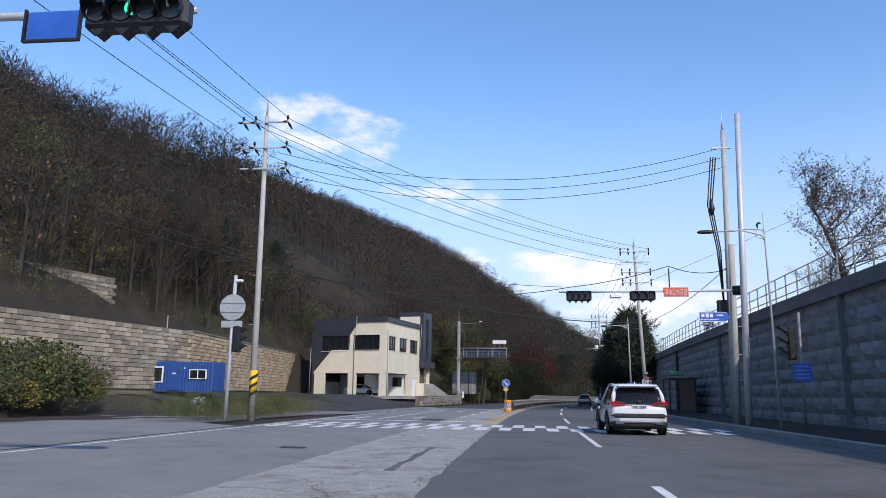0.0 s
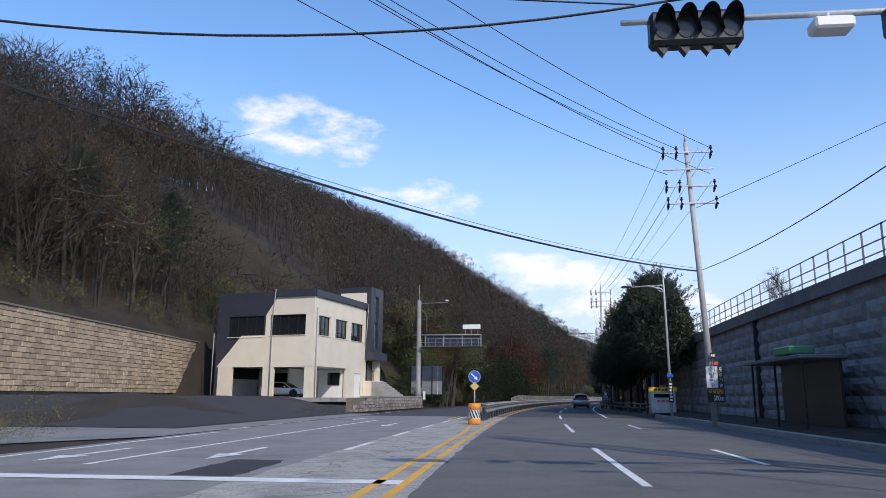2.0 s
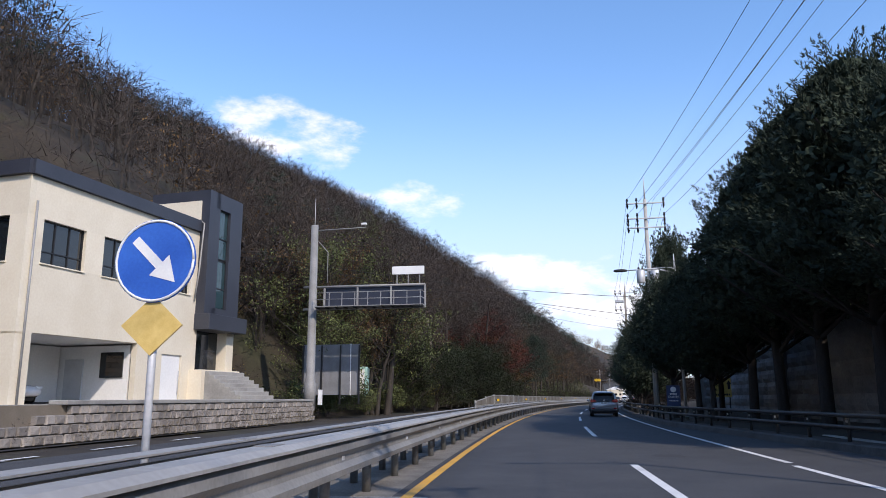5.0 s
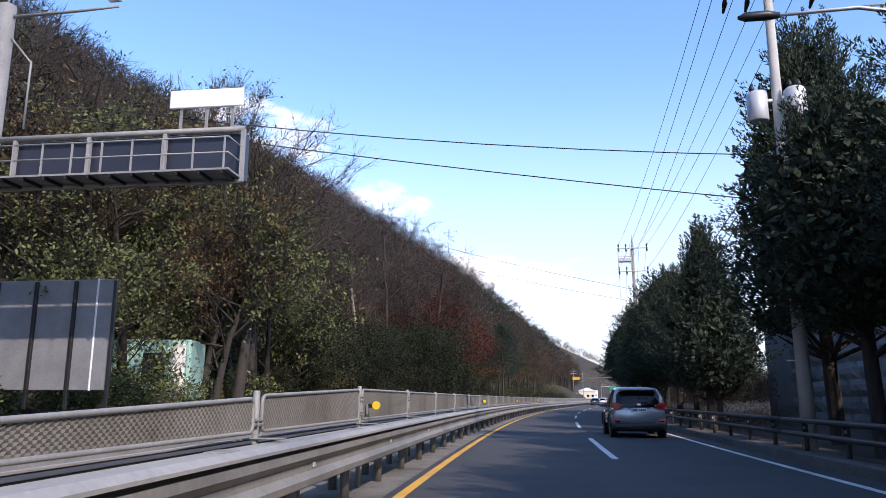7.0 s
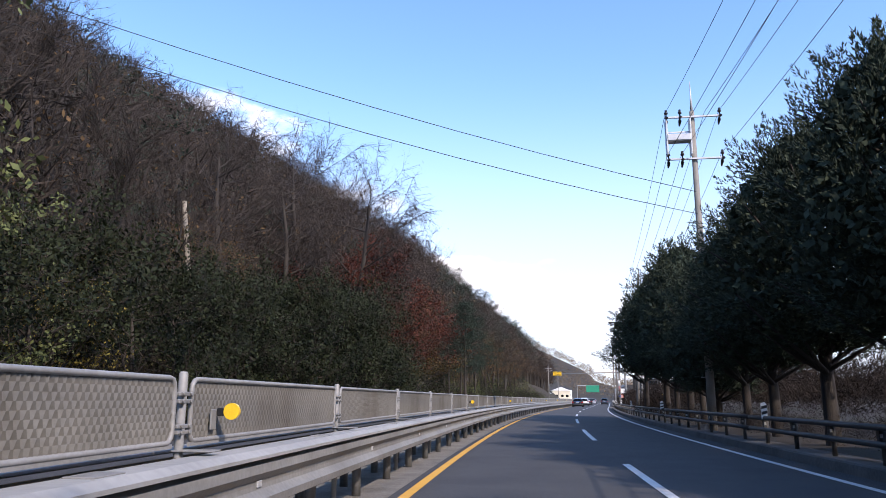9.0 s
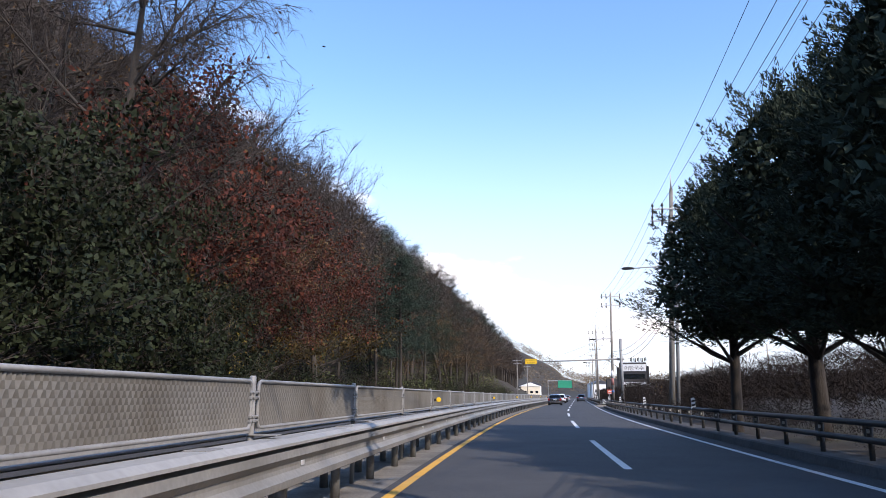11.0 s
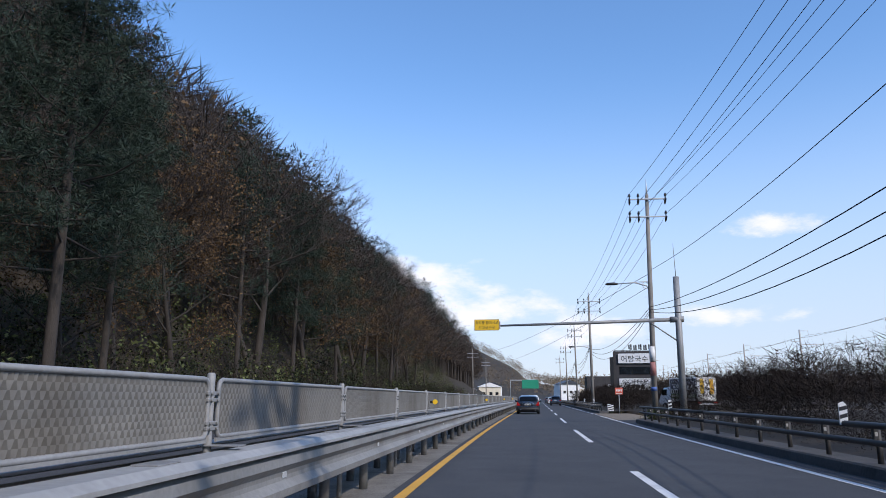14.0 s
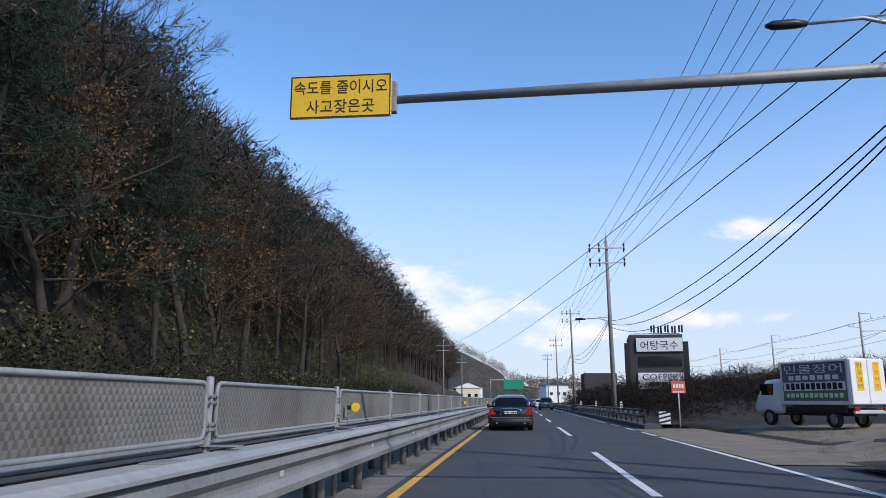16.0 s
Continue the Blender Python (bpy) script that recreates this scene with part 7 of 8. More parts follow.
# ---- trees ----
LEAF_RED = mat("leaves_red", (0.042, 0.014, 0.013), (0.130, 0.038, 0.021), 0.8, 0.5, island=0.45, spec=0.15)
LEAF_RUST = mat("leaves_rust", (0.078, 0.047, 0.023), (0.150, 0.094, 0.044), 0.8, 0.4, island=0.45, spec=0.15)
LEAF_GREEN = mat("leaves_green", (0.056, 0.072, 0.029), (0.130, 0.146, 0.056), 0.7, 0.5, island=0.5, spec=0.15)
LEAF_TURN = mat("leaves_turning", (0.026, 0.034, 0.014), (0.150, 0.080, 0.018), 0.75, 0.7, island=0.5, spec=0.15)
# dark evergreen green, lowered further to hold the shade inside dense crowns
LEAF_DARK = mat("leaves_dark_shaded", (0.009, 0.014, 0.007), (0.026, 0.033, 0.014), 0.7, 0.5, island=0.5, spec=0.15)
LEAF_YELLOW = mat("leaves_yellow", (0.16, 0.13, 0.030), (0.26, 0.20, 0.055), 0.8, 0.5, island=0.4, spec=0.15)
NEEDLE = mat("pine_needles", (0.016, 0.028, 0.021), (0.042, 0.062, 0.045), 0.8, 0.5, island=0.45, spec=0.15)
JUNIPER = mat("juniper_foliage", (0.025, 0.035, 0.027), (0.064, 0.083, 0.055), 0.9, 0.6, island=0.4, spec=0.12)
FAR_LEAF = mat("far_brown_foliage", (0.13, 0.095, 0.06), (0.22, 0.165, 0.11), 0.95, 0.02, island=0.3)
DRYGRASS = mat("dry_grass", (0.17, 0.13, 0.075), (0.27, 0.21, 0.12), 0.95, 0.5, island=0.35)
rng = np.random.default_rng(11)


def mesh_np(name, verts, tris, material):
    me = bpy.data.meshes.new(name)
    verts, tris = np.asarray(verts, np.float32), np.asarray(tris, np.int32)
    me.vertices.add(len(verts)); me.loops.add(3 * len(tris)); me.polygons.add(len(tris))
    me.vertices.foreach_set("co", verts.ravel())
    me.loops.foreach_set("vertex_index", tris.ravel())
    me.polygons.foreach_set("loop_start", np.arange(0, 3 * len(tris), 3, dtype=np.int32))
    me.update(calc_edges=True)
    me.materials.append(material)
    return me


def unit(v):
    return v / (np.linalg.norm(v, axis=-1, keepdims=True) + 1e-9)


def slivers(base, way, length, width):
    """A thin triangle for every base point, direction and length."""
    side = unit(np.cross(way, unit(rng.normal(size=base.shape))))
    v = np.stack([base - side * width[:, None] / 2, base + side * width[:, None] / 2, base + way * length[:, None]], 1).reshape(-1, 3)
    return v, np.arange(len(v)).reshape(-1, 3)


def leaves(centre, size, flat=0.0):
    """A small lozenge of two triangles at every centre."""
    n = len(centre)
    a = unit(rng.normal(size=(n, 3)))
    b = unit(np.cross(a, unit(rng.normal(size=(n, 3)) + np.array([0, 0, flat]))))
    a, b = a * size[:, None], b * size[:, None] * 0.55
    v = np.stack([centre - a, centre + b, centre + a, centre - b], 1).reshape(-1, 3)
    i = np.arange(n)[:, None] * 4
    return v, np.concatenate([i + [0, 1, 2], i + [0, 2, 3]], 0)


def join(parts):
    vs, fs, o = [], [], 0
    for v, f in parts:
        vs.append(v); fs.append(f + o); o += len(v)
    return np.concatenate(vs), np.concatenate(fs)


def branches(seed, tall, spread, levels=3, up=0.35, first=0.25, crook=0.25, limbs=11, lean=0.0):
    """Trunk and limbs as tubes; gives the tubes and the ends from which twigs spring."""
    r = random.Random(seed)
    tubes, tips = [], []

    def grow(p, d, length, rad, level):
        pts, q, dd = [p.copy()], p.copy(), d.copy()
        n = 4 if level == 0 else 3
        for k in range(n):
            dd = (dd + Vector((r.uniform(-1, 1), r.uniform(-1, 1), r.uniform(-0.5, 1) * up)) * crook * (0.5 if level == 0 else 1)).normalized()
            q = q + dd * length / n
            pts.append(q.copy())
        rr = [rad * (1 - 0.75 * k / n) for k in range(n + 1)]
        tubes.append((pts, rr, 8 if level == 0 else (5 if level == 1 else 3)))
        if level >= levels - 1:
            tips.append((pts, dd))
            return
        m = limbs if level == 0 else 5
        for k in range(m):
            w = first + (1 - first) * (k + r.random()) / m if level == 0 else 0.25 + 0.75 * (k + r.random()) / m
            i = min(n - 1, int(w * n)); f = w * n - i
            base = pts[i].lerp(pts[i + 1], min(1, f))
            a = r.uniform(0, 2 * math.pi)
            out = Vector((math.cos(a), math.sin(a), up + r.uniform(-0.2, 0.5)))
            if level:
                out = (out + dd * 1.2)
            grow(base, out.normalized(), spread * (1.15 - 0.65 * w if level == 0 else 0.5) * r.uniform(0.7, 1.2), rad * (0.31 if level == 0 else 0.5) * (1.1 - 0.5 * w), level + 1)
    grow(Vector((0, 0, -0.3)), Vector((lean, 0, 1)).normalized(), tall * 0.8, tall * 0.016 + 0.03, 0)
    return tubes, tips


def wood_mesh(name, tubes, material):
    bb = Build()
    for pts, rr, n in tubes:
        bb.tube(pts, rr, n, caps=False)
    me = bb.mesh(name)
    me.materials.append(material)
    return me


def tip_points(tips, count):
    """Points along the end branches, with the way in which they run."""
    arr = np.array([[tuple(p) for p in pts] for pts, _ in tips])
    k = rng.integers(0, len(arr), count)
    w = rng.random(count) * (arr.shape[1] - 1)
    i = np.minimum(w.astype(int), arr.shape[1] - 2)
    f = (w - i)[:, None]
    base = arr[k, i] * (1 - f) + arr[k, i + 1] * f
    return base, unit(arr[k, i + 1] - arr[k, i])


def broadleaf(seed, tall, spread, twigs, nleaf, leaf_material, label, leaf=0.11, droop=0.0, bark=BARK, under=None, **kw):
    """A deciduous tree: trunk with limbs, sprays of fine twigs and a crown of leaves, whose lower part may have another colour."""
    t = thing("tree", label, "tree", None, "roadside trees")
    tubes, tips = branches(seed, tall, spread, **kw)
    part("trunk", wood_mesh("trunk", tubes, bark), bark, t)
    n = twigs // 2
    base, way = tip_points(tips, n)
    d = unit(way + rng.normal(size=way.shape) * 0.6 + np.array([0, 0, 0.25 - droop]))
    ln = rng.uniform(0.5, 1.4, n)
    main = slivers(base, d, ln, rng.uniform(0.016, 0.028, n))
    per = 4
    k = np.repeat(np.arange(n), per)
    f = rng.uniform(0.2, 0.95, len(k))
    b2 = base[k] + d[k] * (ln[k] * f)[:, None]
    d2 = unit(d[k] + rng.normal(size=b2.shape) * 0.55 + np.array([0, 0, 0.15 - droop * 0.6]))
    l2 = rng.uniform(0.22, 0.62, len(k)) * (1.25 - f * 0.5)
    side = slivers(b2, d2, l2, rng.uniform(0.009, 0.017, len(k)))
    part("twig_crown", mesh_np("twig_crown", *join([main, side]), TWIG), TWIG, t, "fine bare brown twigs")
    if nleaf:
        q = rng.integers(0, len(k), nleaf)
        c = b2[q] + d2[q] * (l2[q] * rng.random(nleaf))[:, None] + rng.normal(size=(nleaf, 3)) * 0.14
        s = rng.uniform(0.55, 1.25, nleaf) * leaf
        low = np.zeros(nleaf, bool)
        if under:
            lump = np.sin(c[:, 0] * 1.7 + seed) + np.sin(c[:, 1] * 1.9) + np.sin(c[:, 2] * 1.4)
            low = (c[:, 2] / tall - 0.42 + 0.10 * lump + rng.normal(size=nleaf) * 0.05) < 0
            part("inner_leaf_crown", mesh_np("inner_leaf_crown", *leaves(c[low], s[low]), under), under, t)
        part("leaf_crown", mesh_np("leaf_crown", *leaves(c[~low], s[~low]), leaf_material), leaf_material, t)
    return t


def pine(seed, tall, spread, clumps, label, first=0.35):
    """A pine: bare lower trunk, tiers of boughs that end in round bunches of fine needles."""
    t = thing("pine_tree", label, "tree", None, "pine trees")
    r = random.Random(seed)
    tubes, pts = [], []
    top = Vector((r.uniform(-0.5, 0.5), r.uniform(-0.5, 0.5), tall))
    tubes.append(([Vector((0, 0, -0.3)), top * 0.5 + Vector((0.15, 0.1, 0)), top], [tall * 0.0125, tall * 0.009, 0.03], 8))
    n = 46
    for k in range(n):
        w = first + (1 - first) * (k / n) ** 0.9
        c = top * w
        a = k * 2.4 + r.uniform(-0.4, 0.4)
        ln = spread * (1.08 - w) ** 0.6 * r.uniform(0.5, 1.15)
        e = c + Vector((math.cos(a) * ln, math.sin(a) * ln, ln * r.uniform(0.0, 0.4)))
        mid = c.lerp(e, 0.5) + Vector((0, 0, -0.08 * ln))
        tubes.append(([c, mid, e], [0.045, 0.03, 0.012], 4))
        pts.append((c, mid, e))
    part("trunk", wood_mesh("trunk", tubes, BARK), BARK, t)
    arr = np.array([[tuple(p) for p in q] for q in pts])
    k = rng.integers(0, len(arr), clumps)
    w = 0.3 + 0.75 * rng.random(clumps) ** 0.7
    c = arr[k, 0] * (1 - w)[:, None] + arr[k, 2] * w[:, None]
    c = c + rng.normal(size=c.shape) * np.array([0.34, 0.34, 0.16]) * (0.6 + spread / 6)
    per = 26
    out = unit(rng.normal(size=(clumps * per, 3)) + np.array([0, 0, 0.45]))
    base = np.repeat(c, per, 0) + out * rng.uniform(0.02, 0.22, (len(out), 1))
    nd = slivers(base, unit(out + rng.normal(size=out.shape) * 0.25), rng.uniform(0.13, 0.26, len(base)), rng.uniform(0.02, 0.04, len(base)))
    part("crown", mesh_np("crown", *nd, NEEDLE), NEEDLE, t)
    return t


def juniper(seed, tall, radius, clear, plumes, label, shape="round"):
    """A dark juniper: trunk, boughs and a dense crown of upswept pointed plumes, so that its outline is ragged."""
    t = thing("juniper_tree", label, "tree", None, "dark roadside junipers")
    r = random.Random(seed)
    high = tall - clear

    def reach(w):
        """Half the width of the crown at the height w of it, 0 to 1."""
        if shape == "cone":
            return radius * (min(1.0, 0.55 + 2.4 * w) * (1 - w) ** 0.8 * 1.12 + 0.03)
        if shape == "high":
            return radius * (min(1.0, 0.42 + 2.8 * w) * max(0.0, 1 - w ** 2.6) ** 0.6 + 0.03)
        return radius * (min(1.0, 0.72 + 1.5 * w) * max(0.0, 1 - w ** 1.9) ** 0.75 + 0.03)

    lumps = [(r.uniform(0, 6.28), r.uniform(0.1, 0.95), r.uniform(0.75, 1.22)) for _ in range(26)]

    def swell(a, w):
        """Lobes and hollows of the crown."""
        k = 1.0
        for la, lw, ls in lumps:
            d = math.cos(a - la)
            if d > 0.6 and abs(w - lw) < 0.12:
                k *= ls
        return min(1.3, max(0.62, k))

    tubes = [([Vector((0, 0, -0.3)), Vector((0.1, 0, clear)), Vector((0, 0.1, tall * 0.8))], [0.22, 0.17, 0.05], 9)]
    axis, tip, size = [], [], []
    for k in range(plumes):
        w = 1 - (1 - (k + r.random()) / plumes) ** 0.8
        a = k * 2.39996 + r.uniform(-0.3, 0.3)
        far = reach(w) * swell(a, w) * (r.uniform(0.72, 1.0) if k % 4 else r.uniform(0.35, 0.7))
        rise = radians(-4 + 62 * w + r.uniform(-12, 12)) if shape != "cone" else radians(28 + 45 * w + r.uniform(-10, 10))
        ln = r.uniform(0.75, 1.5) * (1.1 - 0.25 * w)
        d = Vector((math.cos(a) * math.cos(rise), math.sin(a) * math.cos(rise), math.sin(rise)))
        e = Vector((math.cos(a) * far, math.sin(a) * far, clear + high * w * 0.93 + 0.1))
        axis.append(e - d * ln * 0.6); tip.append(e + d * ln * 0.55); size.append(ln)
        if k % 9 == 0 and w < 0.8:
            root = Vector((0, 0, max(clear * 0.8, e.z - far * 0.7)))
            tubes.append(([root, root.lerp(e, 0.5) + Vector((0, 0, -0.1)), e], [0.08, 0.05, 0.02], 5))
    for k in range(3 if shape == "cone" else 9):
        a, far = r.uniform(0, 6.28), radius * (0.08 if shape == "cone" else r.uniform(0.1, 0.55))
        z = tall - r.uniform(0.3, 1.0) - (0 if shape == "cone" else far * 0.35)
        for j in range(4):
            q = Vector((math.cos(a) * far + r.uniform(-0.2, 0.2), math.sin(a) * far + r.uniform(-0.2, 0.2), z - 0.3 * j))
            axis.append(q - Vector((0, 0, 0.7))); tip.append(q + Vector((r.uniform(-0.15, 0.15), r.uniform(-0.15, 0.15), r.uniform(0.3, 0.75)))); size.append(1.0)
    part("trunk", wood_mesh("trunk", tubes, BARK_DARK), BARK_DARK, t)
    A, B = np.array([tuple(q) for q in axis]), np.array([tuple(q) for q in tip])
    per = 74
    k = np.repeat(np.arange(len(A)), per)
    f = rng.random(len(k)) ** 0.85
    d = unit(B - A)[k]
    off = rng.normal(size=(len(k), 3))
    off -= d * np.sum(off * d, 1, keepdims=True)
    off = unit(off)
    thick = 0.30 * (1 - f) ** 0.75 * rng.random(len(k)) ** 0.5 * np.array(size)[k]
    base = A[k] + (B - A)[k] * f[:, None] + off * thick[:, None]
    way = unit(d + off * 0.55 + np.array([0, 0, 0.25]) + rng.normal(size=d.shape) * 0.22)
    parts = [slivers(base, way, rng.uniform(0.09, 0.21, len(k)) * (1.15 - 0.5 * f), rng.uniform(0.030, 0.055, len(k)))]
    m = int(plumes * 20.0)
    w = rng.random(m)
    a = rng.uniform(0, 6.28, m)
    far = np.array([reach(v) for v in w]) * rng.random(m) ** 0.5 * 0.84
    c = np.stack([np.cos(a) * far, np.sin(a) * far, clear + 0.25 + high * w * 0.86], 1)
    parts.append(leaves(c, rng.uniform(0.10, 0.19, m)))
    part("crown", mesh_np("crown", *join(parts), JUNIPER), JUNIPER, t)
    return t


def plant(src, s, u, scale=1.0, used=[]):
    """Sets a tree on the land; the first of a kind is itself moved, the next ones are copies."""
    m = Matrix.Translation(R(s, u, float(height(s, u)) - 0.05)) @ Matrix.Rotation(rng.uniform(0, 6.28), 4, "Z")
    if src.name in used:
        o = copy_thing(src, m)
    else:
        used.append(src.name)
        o = src
        o.matrix_basis = m
    o.scale = (scale, scale, scale * rng.uniform(0.94, 1.08))
    return o


# junipers along the wall side
TALL, jun = (9.6, 9.0, 10.4, 12.2, 11.0), []
for k, (h, r, c, n, lab, shp) in enumerate([
    (9.6, 2.9, 2.2, 330, "dense dark green juniper with a rounded crown", "round"),
    (9.0, 2.45, 1.7, 330, "slim dark green juniper with a pointed top", "cone"),
    (10.4, 3.1, 2.9, 360, "broad dark green juniper on a bare trunk", "high"),
    (12.2, 2.8, 3.0, 380, "tall dark green juniper with a ragged crown", "round"),
    (11.0, 3.2, 3.6, 380, "old dark juniper with a high spreading crown", "high")]):
    jun.append(juniper(k, h, r, c, n, lab, shp))
for s, u, kind, top in [(64.5, 9.6, 4, 9.2), (68.6, 9.3, 4, 11.6), (72.4, 9.1, 4, 11.5), (76.2, 8.9, 4, 11.1), (80.2, 8.8, 4, 10.7), (82.6, 7.7, 4, 7.2), (84.0, 7.3, 4, 8.0), (85.5, 8.6, 4, 7.6), (89.0, 6.9, 4, 8.5), (92.8, 7.5, 3, 11.3),
                        (102.2, 6.5, 1, 8.2), (107.0, 7.8, 2, 7.0), (110.8, 7.5, 2, 7.6), (115.0, 7.3, 2, 8.6), (120.0, 7.3, 2, 9.4), (124.5, 7.3, 2, 8.6), (129, 7.6, 2, 8.0), (133, 7.4, 0, 7.2), (136.8, 7.5, 2, 7.8), (140.5, 7.5, 2, 9.4),
                        (144.2, 7.4, 3, 10.2), (148.2, 7.4, 2, 10.2), (153.4, 6.6, 4, 9.4)]:
    plant(jun[kind], s, u, top / TALL[kind])

# trees of the hill's foot
bare_a = broadleaf(21, 13, 5.0, 3000, 420, LEAF_RUST, "bare grey-brown tree with a few dry leaves", 0.075, limbs=12, first=0.36)
bare_b = broadleaf(22, 11, 4.0, 3000, 200, LEAF_RUST, "slender bare tree with fine upright twigs", 0.07, limbs=13, first=0.36, up=0.8)
crooked = broadleaf(23, 16, 7.5, 9000, 5200, LEAF_GREEN, "large crooked tree with dark spreading limbs", 0.08, limbs=8, crook=0.45, first=0.2, up=0.25, bark=BARK_DARK)
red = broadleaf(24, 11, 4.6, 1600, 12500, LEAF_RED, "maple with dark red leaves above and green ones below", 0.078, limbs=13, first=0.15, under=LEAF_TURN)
rust = broadleaf(25, 11, 4.4, 1800, 6500, LEAF_RUST, "oak with rust-brown autumn leaves", 0.07, limbs=13, first=0.3)
green = broadleaf(26, 8.5, 4.2, 1200, 8000, LEAF_GREEN, "broad-leaved tree with dull green foliage", 0.078, limbs=13, first=0.08)
weep = broadleaf(27, 15, 5.0, 4600, 150, LEAF_RUST, "tall bare tree with drooping twigs", 0.07, droop=1.1, limbs=12, first=0.3)
yellow = broadleaf(28, 7.5, 3.4, 900, 3400, LEAF_YELLOW, "small tree with thinning yellow leaves", 0.08, limbs=11, first=0.12)
pine_a = pine(31, 14.5, 4.3, 1500, "tall blue-green pine with a dense crown")
pine_b = pine(32, 11.5, 3.6, 330, "dark green pine on a bare leaning trunk", 0.42)

# the leaf colour carries the inner shade of these crowns
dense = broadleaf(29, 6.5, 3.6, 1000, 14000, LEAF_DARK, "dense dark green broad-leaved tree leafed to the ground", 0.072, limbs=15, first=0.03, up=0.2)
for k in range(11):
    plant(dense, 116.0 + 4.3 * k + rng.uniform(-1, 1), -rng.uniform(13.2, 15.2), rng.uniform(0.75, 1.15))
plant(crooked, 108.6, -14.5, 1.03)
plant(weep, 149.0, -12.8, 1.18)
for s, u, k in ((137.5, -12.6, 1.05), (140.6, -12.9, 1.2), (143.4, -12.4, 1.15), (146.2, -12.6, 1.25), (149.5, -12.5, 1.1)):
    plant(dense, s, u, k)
for s, u, src, sc in [(104, -14.6, green, 1.25), (98, -15.6, green, 0.95), (99.5, -18.0, green, 1.25), (108, -16.5, green, 1.5), (112.5, -15.0, green, 1.3), (101.5, -16.5, rust, 1.1), (117, -16, green, 0.95), (122, -15.6, yellow, 0.7), (101, -18, bare_a, 1.0), (105.5, -14.5, bare_b, 1.0), (107.5, -14.0, bare_a, 1.1), (111.5, -17.0, weep, 0.9), (104.2, -13.0, bare_a, 1.2), (110.8, -15.2, bare_a, 1.12), (103.5, -13.6, rust, 0.9), (110, -20.5, rust, 0.9), (119, -19, bare_a, 0.95), (126, -18, bare_b, 0.9), (131, -16.5, bare_a, 0.75), (136, -17.5, rust, 0.8), (141, -19, weep, 1.0), (150, -18, bare_a, 1.3),
                      (58, -36.5, pine_b, 0.9), (63, -37.0, pine_a, 0.72), (54, -38.5, pine_a, 0.72), (76, -36.8, pine_a, 0.78), (47, -37, rust, 0.8), (30, -40, rust, 0.9), (24, -41, yellow, 1.2), (36, -40, green, 1.1), (18, -42, green, 1.2), (41, -38, yellow, 0.9), (12, -43, pine_b, 1.1), (70, -37.5, green, 1.1), (66.5, -37.8, rust, 1.1), (72.5, -40, bare_a, 1.0), (80, -39.5, bare_b, 1.0), (60.5, -36, bare_a, 0.9), (56, -36.2, rust, 0.95), (50, -36.5, bare_b, 0.9), (68, -42, bare_a, 1.1), (82, -34, green, 0.8),
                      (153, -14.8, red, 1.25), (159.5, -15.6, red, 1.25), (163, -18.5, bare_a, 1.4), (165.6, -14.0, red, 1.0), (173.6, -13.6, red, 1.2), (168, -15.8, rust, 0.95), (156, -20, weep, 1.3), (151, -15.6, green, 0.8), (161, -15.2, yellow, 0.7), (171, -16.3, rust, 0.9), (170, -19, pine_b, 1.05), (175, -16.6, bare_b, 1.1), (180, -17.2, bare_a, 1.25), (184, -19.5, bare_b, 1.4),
                      (188.8, -11.7, pine_a, 0.94), (193.6, -13.2, pine_a, 0.76), (187.2, -13.4, pine_b, 0.98), (182.5, -17.5, rust, 1.0), (168, -17, bare_a, 1.35), (174, -18, weep, 1.25), (187, -16.5, pine_b, 0.85), (196, -16.2, rust, 0.85), (200, -16.6, bare_a, 0.95), (204, -16.0, rust, 0.9), (207, -18, rust, 1.2), (211.5, -16.2, pine_b, 1.15), (216, -17, bare_a, 1.25), (214, -16, bare_b, 1.1), (221, -16.2, pine_a, 0.95), (226, -16.6, rust, 1.2), (229, -18.5, bare_a, 1.3), (233, -16.4, pine_a, 0.95), (238, -17, bare_b, 1.35), (241, -16.6, rust, 1.1), (246, -17.2, bare_a, 1.2), (252, -17, pine_b, 1.25), (255, -16, bare_a, 1.1), (258, -16.5, rust, 1.2), (264, -17, pine_a, 0.9), (270, -16.6, rust, 1.2), (277, -17, bare_a, 0.8), (284, -16.5, pine_b, 0.8)]:
    plant(src, s, u, sc)
for k in range(44):
    s = 100 + 4.4 * k + rng.uniform(-1.5, 1.5)
    src = (bare_a, bare_b, bare_a, rust, bare_b, pine_b, weep)[int(rng.integers(0, 7))]
    plant(src, s, -rng.uniform(19.5, 28), rng.uniform(0.7, 1.0))

# trees beyond the wall
plant(rust, 27, 17.8, 0.95); plant(bare_b, 32, 19, 0.5); plant(bare_a, 44, 21, 0.5); plant(bare_b, 62, 17.5, 0.4); plant(bare_a, 118, 17, 0.7)

